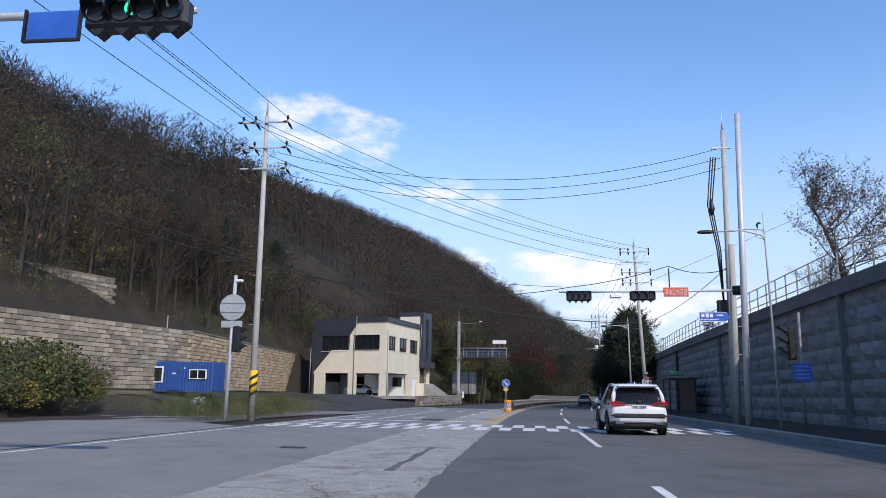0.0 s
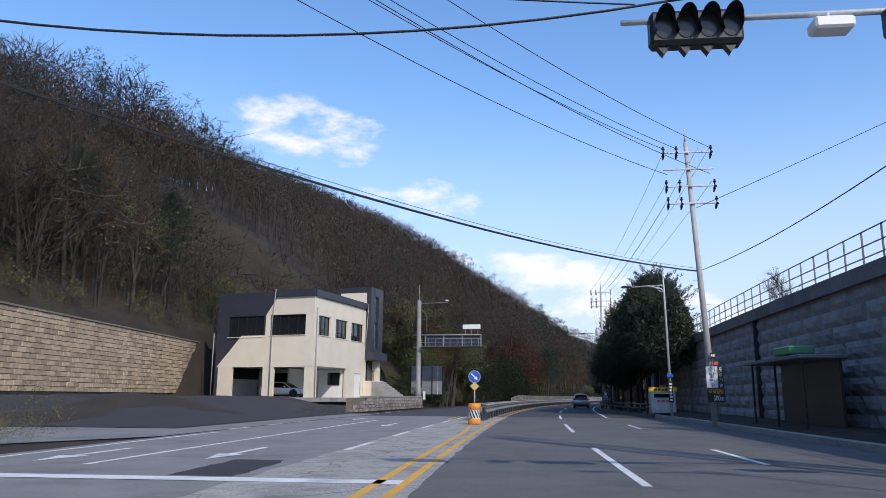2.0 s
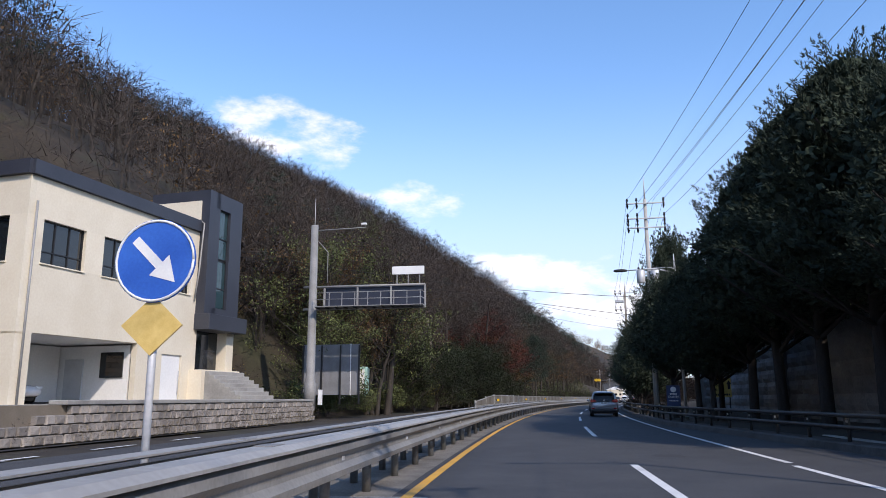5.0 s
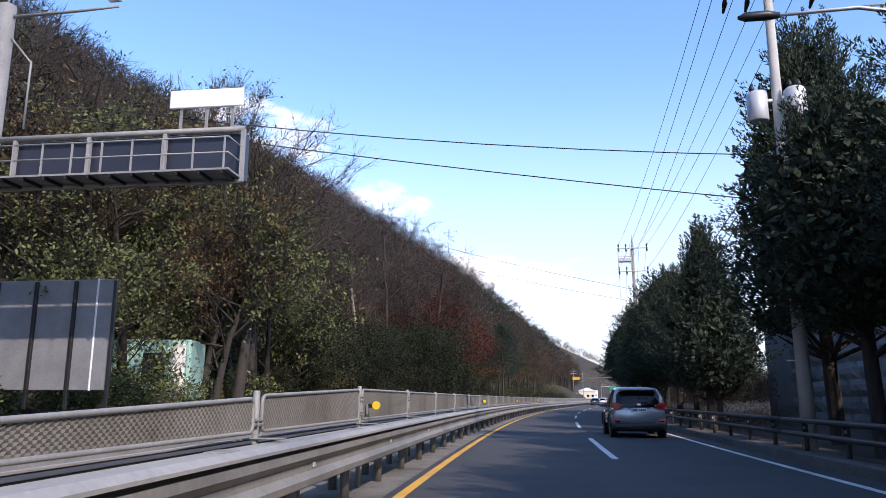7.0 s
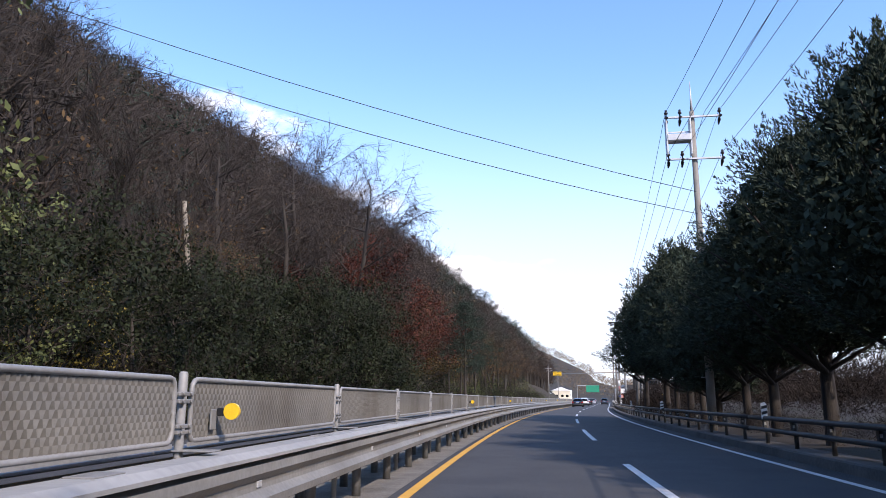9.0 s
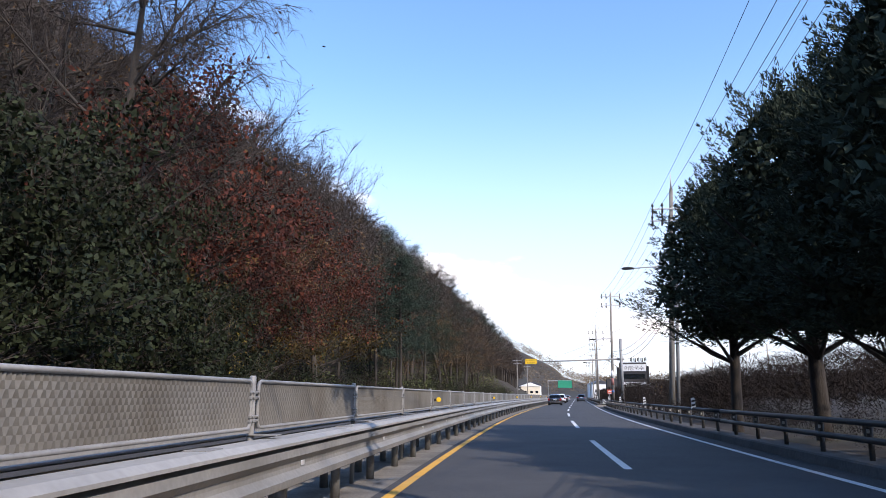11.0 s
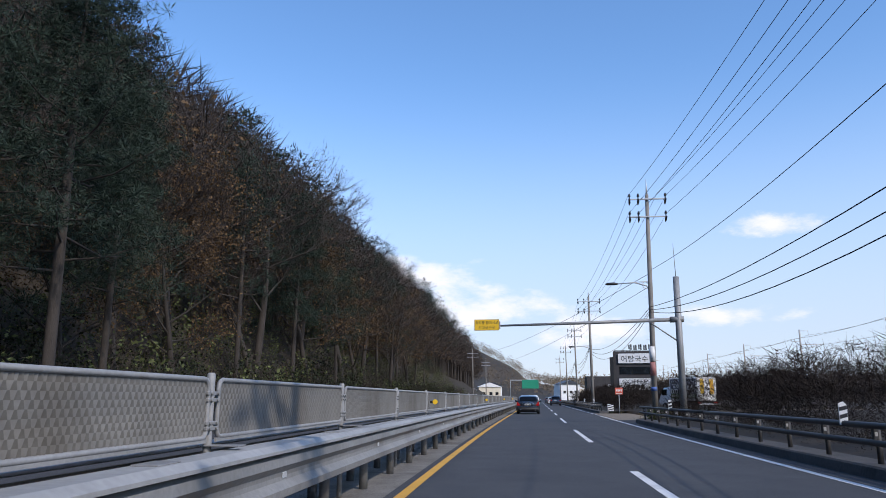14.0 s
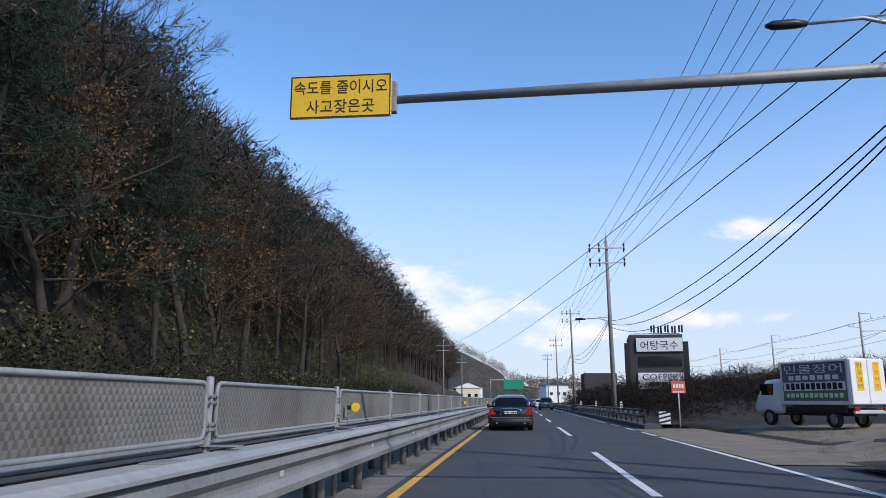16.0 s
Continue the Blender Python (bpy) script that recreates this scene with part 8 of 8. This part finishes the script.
# ---- woods of the hill ----
def tuft(kind, n, grain=1.0):
    """A small rough tree for the far slopes: twigs, leaves or needles on a crown of unit height."""
    if kind == "pine":
        c = []
        for k in range(26):
            w = rng.uniform(0.42, 1.0)
            a = rng.uniform(0, 6.28); rr = 0.30 * (1.10 - w) ** 0.55 * rng.uniform(0.15, 1.0) * 1.25
            c.append((math.cos(a) * rr, math.sin(a) * rr, w))
        c = np.array(c)
        per = n // 26
        out = unit(rng.normal(size=(26 * per, 3)) + np.array([0, 0, 0.4]))
        base = np.repeat(c, per, 0) + out * rng.uniform(0.0, 0.045, (len(out), 1)) * np.array([1.3, 1.3, 0.7])
        return slivers(base, unit(out + rng.normal(size=out.shape) * 0.3), rng.uniform(0.018, 0.038, len(base)), rng.uniform(0.0045, 0.0095, len(base)))
    w = rng.uniform(0.28, 0.92, n)
    a = rng.uniform(0, 6.28, n)
    rr = 0.24 * np.sin(np.clip(w, 0, 1) * 2.75) * rng.random(n) ** 0.5
    base = np.stack([np.cos(a) * rr, np.sin(a) * rr, w * 0.9], 1)
    d = unit(np.stack([np.cos(a) * 0.75, np.sin(a) * 0.75, np.full(n, 0.75)], 1) + rng.normal(size=(n, 3)) * 0.5)
    if kind == "leaf":
        return leaves(base + d * 0.06, rng.uniform(0.010, 0.019, n) * grain * (1.0 if n > 30 else 4.0))
    return slivers(base, d, rng.uniform(0.07, 0.19, n), rng.uniform(0.004, 0.0085, n))


def stems():
    parts = []
    for k in range(5):
        a = rng.uniform(0, 6.28)
        d = np.array([[math.cos(a) * 0.25 * (k > 0), math.sin(a) * 0.25 * (k > 0), 1.0]])
        parts.append(slivers(np.array([[0, 0, 0.28 * (k > 0)]]), unit(d), np.array([0.9 if k == 0 else 0.5]), np.array([0.022 if k == 0 else 0.012])))
    return join(parts)


def scatter(name, kind, spots, size, material, label, category="woods", variants=5, n=130, grain=1.0):
    """One mesh of many rough trees."""
    protos = [tuft(kind, n, grain) if kind != "stem" else stems() for _ in range(variants)]
    vs, fs, o = [], [], 0
    which = rng.integers(0, variants, len(spots))
    for k in range(variants):
        idx = np.nonzero(which == k)[0]
        if not len(idx):
            continue
        v, f = protos[k]
        a = rng.uniform(0, 6.28, len(idx))
        h = size[idx]
        x = v[None, :, 0] * np.cos(a)[:, None] - v[None, :, 1] * np.sin(a)[:, None]
        y = v[None, :, 0] * np.sin(a)[:, None] + v[None, :, 1] * np.cos(a)[:, None]
        wide = rng.uniform(0.85, 1.35, len(idx))
        pts = np.stack([x * (h * wide)[:, None], y * (h * wide)[:, None], v[None, :, 2] * h[:, None]], 2) + spots[idx][:, None, :]
        ff = f[None] + (np.arange(len(idx)) * len(v))[:, None, None] + o
        vs.append(pts.reshape(-1, 3)); fs.append(ff.reshape(-1, 3)); o += pts.shape[0] * pts.shape[1]
    ob = new(name, mesh_np(name, np.concatenate(vs), np.concatenate(fs), material))
    return tagged(ob, label, category, kind="stuff")


def spots_on(s, u):
    x, y, g = np.interp(s, SS, XS), np.interp(s, SS, YS), np.interp(s, SS, GS)
    k = np.hypot(1, g)
    return np.stack([x + u / k, y - u * g / k, height(s, u) - 0.1], 1)


N = 7600
s_ = rng.uniform(-30, 430, N)
d_ = foot(s_) + 1.5 + 150 * rng.random(N) ** 1.35
d_ = np.where((s_ > 95), np.maximum(d_, 21), d_)
keep = (d_ < 75 + 0.30 * np.clip(s_, 0, 300) + 25)
s_, d_ = s_[keep], d_[keep]
P_ = spots_on(s_, -d_)
h_ = rng.uniform(7, 11.5, len(P_)) + np.where(d_ - foot(s_) > 45, 2.6, 0) + np.where((s_ < 110) & (d_ - foot(s_) > 30), 4.0, 0) + np.where((s_ > 215) & (d_ - foot(s_) < 30), 4.5, 0)
kind_ = rng.random(len(P_))
patch = np.array([noise.noise(Vector((p[0] * 0.02, p[1] * 0.02, 3.0))) for p in P_])
ispine = kind_ < np.where(patch > 0.12, 0.30, 0.05) + 0.5 * ((s_ < 70) & (d_ - foot(s_) > 26) & (d_ - foot(s_) < 75) & (patch > -0.12))
isleaf = (~ispine) & (kind_ > 0.80)
isbare = ~ispine
scatter("bare_woods", "twig", P_[isbare], h_[isbare], TWIG, "leafless brown deciduous woods covering the hill", n=112)
scatter("woodland_stems", "stem", P_, h_, BARK, "grey-brown stems of the hillside woods")
scatter("pine_woods", "pine", P_[ispine], h_[ispine] * 1.05, NEEDLE, "dark green pines scattered through the woods", n=560)
scatter("autumn_woods", "leaf", P_[isleaf], h_[isleaf] * 0.95, LEAF_RUST, "brown-leaved oaks scattered through the woods", n=95)

# brush under the trees and along the verges
M = 4900
s2 = np.concatenate([rng.uniform(92, 330, 3800), rng.uniform(-20, 95, 1100)])
d2 = foot(s2) + np.where(s2 > 92, rng.uniform(-2.0, 8, M), rng.uniform(0.8, 9, M))
P2 = spots_on(s2, -d2)
q2 = rng.random(M)
scatter("undergrowth", "twig", P2[q2 < 0.55], rng.uniform(1.4, 4.0, (q2 < 0.55).sum()), TWIG, "dry brown undergrowth on the slope", "undergrowth", n=68)
scatter("green_undergrowth", "leaf", P2[(q2 > 0.55) & (q2 < 0.82)], rng.uniform(1.0, 2.6, ((q2 > 0.55) & (q2 < 0.82)).sum()) * 1.4, LEAF_GREEN, "green weeds and shrubs at the hill's foot", "undergrowth", n=68, grain=1.9)
scatter("yellow_undergrowth", "leaf", P2[q2 > 0.82], rng.uniform(0.8, 2.0, (q2 > 0.82).sum()) * 1.3, LEAF_YELLOW, "yellowing weeds at the hill's foot", "undergrowth", n=55)
# scrub on the bank to the right
M = 2300
s3, u3 = rng.uniform(112, 330, M), 7.6 + 26 * rng.random(M) ** 1.7
ok = ~((s3 > 213) & (s3 < 238) & (u3 < 24)) & ~((s3 < 157) & (u3 < 8.8))
P3 = spots_on(s3[ok], u3[ok])
scatter("scrub", "twig", P3, rng.uniform(1.5, 3.3, len(P3)) * np.clip(1 + (u3[ok] - 8) * 0.03, 1, 1.6), SCRUB, "dense bare brown scrub beside the verge", "scrub", n=210)
# grass and weeds near the junction
M = 700
s4 = rng.uniform(-25, 36, M); u4 = np.where((rng.random(M) < 0.35) & (s4 > 12.5) & (s4 < 28), rng.uniform(-13.0, -11.3, M), rng.uniform(-29.5, -22.2, M))
P4 = spots_on(s4, u4)
scatter("verge_weeds", "leaf", P4[::2], rng.uniform(0.5, 1.5, len(P4[::2])) * 1.3, LEAF_GREEN, "green and dry weeds on the verge", "weeds", n=90)
scatter("verge_grass", "twig", P4[1::2], rng.uniform(0.4, 1.2, len(P4[1::2])) * 1.2, DRYGRASS, "dry straw-coloured grass on the verge", "grass", n=70)

# shrubs before the block walls and round the container
M = 190
s5 = rng.uniform(0, 27, M); u5 = -22.4 - 7.5 * rng.random(M) - np.where(s5 > 17, 2.2, 0)
P5 = spots_on(s5, u5)
pick = rng.random(M)
container_at = np.array([-20.8, 43.7]); away = np.hypot(P5[:, 0] - container_at[0], P5[:, 1] - container_at[1]) > 3.6
front = away & (pick < 0.55)
scatter("shrubs", "leaf", P5[front], rng.uniform(2.2, 4.2, front.sum()), LEAF_GREEN, "dull green and yellowing shrubs beside the lane", "shrubs", n=460, grain=2.1)
scatter("yellow_shrubs", "leaf", P5[away & (pick > 0.55) & (pick < 0.72)], rng.uniform(1.8, 3.4, (away & (pick > 0.55) & (pick < 0.72)).sum()), LEAF_YELLOW, "yellowing shrubs beside the lane", "shrubs", n=400, grain=2.0)
scatter("dead_shrubs", "twig", P5[away], rng.uniform(2.0, 4.0, away.sum()), TWIG, "leafless brown shrubs beside the lane", "shrubs", n=160)
M = 130
s6 = rng.uniform(12.5, 27, M); u6 = rng.uniform(-14.4, -12.0, M)
P6 = spots_on(s6, u6)
scatter("island_weeds", "leaf", P6[::2], rng.uniform(0.5, 1.3, len(P6[::2])), LEAF_GREEN, "dark green weeds round the pole foot", "weeds", n=150)
scatter("island_grass", "twig", P6[1::2], rng.uniform(0.5, 1.2, len(P6[1::2])), DRYGRASS, "dry grass round the pole foot", "grass", n=120)
M = 160
s7 = rng.uniform(52, 90, M); u7 = np.where(s7 < 64, rng.uniform(-13.6, -11.9, M), rng.uniform(-13.1, -11.6, M))
P7 = spots_on(s7, u7)
scatter("wall_weeds", "twig", P7[::2], rng.uniform(0.4, 1.3, len(P7[::2])), TWIG, "dry weeds growing at the stone wall", "weeds", n=110)
scatter("wall_weeds_green", "leaf", P7[1::3], rng.uniform(0.4, 0.9, len(P7[1::3])), LEAF_YELLOW, "yellow-green weeds at the stone wall", "weeds", n=70)

M = 14
P8 = spots_on(rng.uniform(211.5, 215, M), rng.uniform(6.3, 8.0, M))
scatter("verge_bush", "leaf", P8, rng.uniform(0.7, 1.3, M), LEAF_GREEN, "dark green bush at the end of the pipe barrier", "bush", n=520, grain=2.0)

# low growth right behind the pipe barrier, and woods on the far range
M = 900
s9, u9 = rng.uniform(96, 213, M), rng.uniform(6.25, 8.4, M)
P9 = spots_on(s9, u9); P9[:, 2] = 0.1
scatter("verge_scrub", "twig", P9, rng.uniform(0.5, 1.25, M), SCRUB, "low dry brown scrub behind the pipe barrier", "scrub", n=90)
M = 1700
s9, u9 = rng.uniform(560, 1300, M), rng.uniform(-420, 330, M)
scatter("far_woods", "leaf", spots_on(s9, u9), rng.uniform(11, 17, M), FAR_LEAF, "brown autumn woods on the far range", "woods", n=54, grain=2.6)

# leafy bushes on the bank past the stone wall
M = 110
s10 = np.concatenate([rng.uniform(90.5, 112, 70), rng.uniform(112, 150, 40)]); u10 = -np.where(s10 < 94, rng.uniform(15.0, 21.0, M), rng.uniform(12.9, 16.5, M))
P10 = spots_on(s10, u10)
scatter("bank_bushes", "leaf", P10[::2], rng.uniform(1.6, 3.2, len(P10[::2])), LEAF_GREEN, "green leafy bushes along the foot of the bank", "bushes", n=420, grain=1.9)
scatter("bank_brambles", "twig", P10[1::2], rng.uniform(1.2, 2.6, len(P10[1::2])), TWIG, "brown brambles along the foot of the bank", "bushes", n=170)

# brush that closes the foot of the woods, its deep shade put into the colours
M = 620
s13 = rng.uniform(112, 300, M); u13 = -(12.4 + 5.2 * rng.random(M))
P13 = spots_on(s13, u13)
scatter("understorey", "leaf", P13[::2], rng.uniform(1.8, 3.8, len(P13[::2])), LEAF_DARK, "dark evergreen brush with shade in its colour at the foot of the woods", "undergrowth", n=260, grain=1.35)
scatter("dead_understorey", "twig", P13[1::2], rng.uniform(1.6, 3.6, len(P13[1::2])), SCRUB, "tangled dead brush with shade in its colour at the foot of the woods", "undergrowth", n=150)

# tufts of dry grass in the lay-by
M = 260
s14, u14 = rng.uniform(216.5, 236, M), 6.2 + 15 * rng.random(M) ** 1.5
ok = (np.abs(s14 - 226) > 5) | (u14 > 9.5)
P14 = spots_on(s14[ok], u14[ok])
scatter("layby_grass", "twig", P14[::2], rng.uniform(0.2, 0.7, len(P14[::2])), DRYGRASS, "dry grass tufts in the gravel lay-by", "grass", n=90)
scatter("layby_weeds", "leaf", P14[1::2], rng.uniform(0.2, 0.6, len(P14[1::2])), LEAF_GREEN, "low weeds in the gravel lay-by", "weeds", n=90, grain=1.8)

# rank weeds round the pole on the traffic island, and grass on the bank above the block wall
M = 150
s11 = rng.uniform(12.5, 26, M); u11 = -12.3 - 3.4 * rng.random(M) - 0.03 * (s11 - 12)
P11 = spots_on(s11, u11)
scatter("rank_weeds", "twig", P11, rng.uniform(0.8, 1.6, M), LEAF_GREEN, "rank dark green weeds round the striped pole", "weeds", n=340)
M = 1300
s12 = rng.uniform(4, 80, M); u12 = -(foot(s12) + rng.uniform(1.0, 10.0, M))
P12 = spots_on(s12, u12)
scatter("bank_weeds", "leaf", P12[::2], rng.uniform(0.7, 1.6, len(P12[::2])), LEAF_YELLOW, "yellowing weeds on the bank above the block wall", "weeds", n=70, grain=1.4)
scatter("bank_grass", "twig", P12[1::2], rng.uniform(0.6, 1.7, len(P12[1::2])), SCRUB, "dry brush with shade in its colour on the bank above the block wall", "grass", n=90)

# ---- block walls, left ----
def block_face(parent, a, c, z0, z1, bw, bh, material, top=None, depth=0.28, limit=999, seed=3, name="block", jitter=0.03):
    """Courses of split blocks between two ground points; each is an object of its own on a few shared meshes."""
    r = random.Random(seed)
    a, c = Vector((a[0], a[1], 0)), Vector((c[0], c[1], 0))
    d = (c - a); length = d.length; d.normalize()
    rot = Matrix.Rotation(math.atan2(d.y, d.x), 4, "Z")
    kinds = []
    for k in range(6):
        bb = Build()
        w, h = bw - 0.035, bh - 0.016
        j = [r.uniform(-jitter, jitter) for _ in range(4)]
        bb.add([(-w / 2, j[0], -h / 2), (w / 2, j[1], -h / 2), (w / 2, j[2], h / 2), (-w / 2, j[3], h / 2),
                (-w / 2 + 0.03, -0.05 + j[0] * 0.5, -h / 2 + 0.025), (w / 2 - 0.03, -0.05 + j[1] * 0.5, -h / 2 + 0.025), (w / 2 - 0.03, -0.05 + j[2] * 0.5, h / 2 - 0.025), (-w / 2 + 0.03, -0.05 + j[3] * 0.5, h / 2 - 0.025),
                (-w / 2, 0.2, -h / 2), (w / 2, 0.2, -h / 2), (w / 2, 0.2, h / 2), (-w / 2, 0.2, h / 2)],
               [(4, 5, 6, 7), (0, 1, 5, 4), (1, 2, 6, 5), (2, 3, 7, 6), (3, 0, 4, 7), (8, 9, 1, 0), (9, 10, 2, 1), (10, 11, 3, 2), (11, 8, 0, 3)])
        me = bb.mesh(name); me.materials.append(material)
        kinds.append(me)
    rows = int((z1 - z0) / bh)
    n = int(length / bw)
    made = 0
    rest = []
    for i in range(rows):
        for k in range(n + 1):
            x = (k + (0.5 if i % 2 else 0.0)) * bw
            if x > length - bw * 0.3:
                continue
            z = z0 + (i + 0.5) * bh
            if top and z + bh / 2 > top(x / length):
                continue
            rest.append((x, z))
    step = max(1, len(rest) // limit + (1 if len(rest) > limit else 0))
    joined = Build()
    inv = parent.matrix_basis.inverted()
    for q, (x, z) in enumerate(rest):
        m = TR2(a + d * x + Vector((0, 0, z)) + Vector((d.y, -d.x, 0)) * (r.uniform(0, 0.03))) @ rot
        me = kinds[r.randrange(6)]
        if q % step == 0 and made < limit:
            o = new(name, me); o.parent = parent; o.matrix_basis = inv @ m
            made += 1
        else:
            o = len(joined.v)
            for v in me.vertices:
                joined.v.append(tuple(inv @ m @ v.co))
            for p in me.polygons:
                joined.f.append(tuple(o + i for i in p.vertices)); joined.smooth.append(False)
    if joined.v:
        me = bpy.data.meshes.new(name + "_courses"); me.from_pydata(joined.v, [], joined.f); me.materials.append(MATS.get(material.name + "_joined", material)); me.update()
        tagged(part(name + "_courses", me, material, parent), kind="stuff")


TR2 = Matrix.Translation


def backing(name, a, c, z0, z1, thick, material, label):
    a, c = Vector((a[0], a[1], 0)), Vector((c[0], c[1], 0))
    d = (c - a); ln = d.length; d.normalize()
    m = Matrix.Translation(a) @ Matrix.Rotation(math.atan2(d.y, d.x), 4, "Z")
    ob = solid(name, Build().box((ln / 2, 0.1 + thick / 2, (z0 + z1) / 2), (ln, thick, z1 - z0)), material, label, "retaining wall", kind="structure", m=m)
    return ob


mat("segmental_block_joined", (0.33, 0.25, 0.165), (0.45, 0.35, 0.235), 0.95, 1.5, 0.8, island=0.26, bump_scale=16)
mat("segmental_block_grey_joined", (0.24, 0.205, 0.155), (0.34, 0.29, 0.22), 0.95, 1.5, 0.8, island=0.36, stain=(0.14, 0.13, 0.12), bump_scale=16)
mat("quarry_stone_joined", (0.20, 0.185, 0.17), (0.36, 0.32, 0.28), 0.9, 2.5, 0.6, island=0.3, bump_scale=20)
mat("split_face_concrete_joined", (0.20, 0.20, 0.205), (0.31, 0.31, 0.31), 0.95, 0.8, 0.9, stain=(0.11, 0.11, 0.115), island=0.12, bump_scale=7)
JOINT = mat("packed_joint", (0.16, 0.135, 0.10), (0.21, 0.175, 0.135), 1.0, 2.0)
w1 = backing("wall_west", (-21.0, 46.5), (-20.5, 92), 0.3, 6.3, 0.5, JOINT, "tan segmental block retaining wall below the woods")
block_face(w1, (-21.0, 46.5), (-20.5, 92), 1.4, 6.4, 0.85, 0.33, BLOCK, limit=300)
part("wall_cap", Build().box((22.75, 0.25, 6.42), (45.5, 0.75, 0.12)), BLOCK_GREY, w1)
w2 = backing("wall_west_grey", (-31.0, 14.0), (-21.05, 46.4), 0.3, 6.4, 0.5, JOINT, "grey weathered segmental block retaining wall")
block_face(w2, (-31.0, 14.0), (-21.05, 46.4), 1.4, 6.4, 0.85, 0.33, BLOCK_GREY, limit=300, seed=4)
w3 = backing("wall_upper", (-38.0, 12.0), (-27.0, 44.0), 7.0, 10.6, 0.5, JOINT, "upper terrace wall of grey blocks with a rail")
block_face(w3, (-38.0, 12.0), (-27.0, 44.0), 7.4, 10.6, 0.85, 0.33, BLOCK_GREY, limit=150, seed=5)
bb = Build()
for k in range(12):
    bb.tube([(3 * k, 0.3, 10.6), (3 * k, 0.3, 11.7)], 0.03, 6)
for z in (11.7, 11.2):
    bb.tube([(0, 0.3, z), (33, 0.3, z)], 0.03, 6)
part("terrace_rail", bb, BLACK, w3, "dark steel terrace railing")

# stone wall below the building
sa, sb_ = R(63.5, -13.4), R(88.8, -13.3)
w4 = backing("wall_stone", (sa.x, sa.y), (sb_.x, sb_.y), -0.1, 1.12, 0.45, JOINT, "low wall of squared quarry stones below the building")
block_face(w4, (sa.x, sa.y), (sb_.x, sb_.y), 0.05, 1.12, 0.42, 0.267, STONE, limit=300, seed=6, name="stone", jitter=0.05, top=lambda w: 0.5 + 4 * w if w < 0.2 else 2)
part("coping", Build().cbox((14.5, 0.2, 1.19), (22.0, 0.6, 0.14), 0.02), CONCRETE, w4, "flat concrete coping")

# split-face panels of the east wall
pan = []
rr = random.Random(9)
for k in range(8):
    w, h = 1.96, 0.62
    g = 7
    bb = Build(); verts = []
    for i in range(4):
        for j in range(g):
            edge = i in (0, 3) or j in (0, g - 1)
            verts.append((0.0 if edge else -0.05 - rr.uniform(0, 0.07), -w / 2 + w * j / (g - 1), -h / 2 + h * i / 3))
    bb.add(verts, [(i * g + j, i * g + j + 1, (i + 1) * g + j + 1, (i + 1) * g + j) for i in range(3) for j in range(g - 1)])
    me = bb.mesh("panel"); me.materials.append(WALL_R); pan.append(me)
joined = Build()
for i in range(8):
    for k in range(88):
        s = -66 + 2.0 * k + (1.0 if i % 2 else 0.0)
        m = RM(s, WALL_U + 0.115, 0.12 + 0.31 + 0.625 * i)
        me = pan[rr.randrange(8)]
        if -2 <= s < 72:
            o = new("panel", me); o.parent = wall_east; o.matrix_basis = m
        else:
            n0 = len(joined.v)
            joined.v.extend(tuple(m @ v.co) for v in me.vertices)
            for p in me.polygons:
                joined.f.append(tuple(n0 + q for q in p.vertices)); joined.smooth.append(False)
me = bpy.data.meshes.new("panel_courses"); me.from_pydata(joined.v, [], joined.f); me.materials.append(MATS["split_face_concrete_joined"]); me.update()
tagged(part("panel_courses", me, WALL_R, wall_east), kind="stuff")
for s in (12.0, 31.0, 47.5, 66.0, 85.0):
    part("movement_joint", Build().box((0, 0, 2.55), (0.28, 0.12, 5.1)), BLACK_P if s == 47.5 else COPING, wall_east, at=RM(s, WALL_U - 0.0, 0.0))
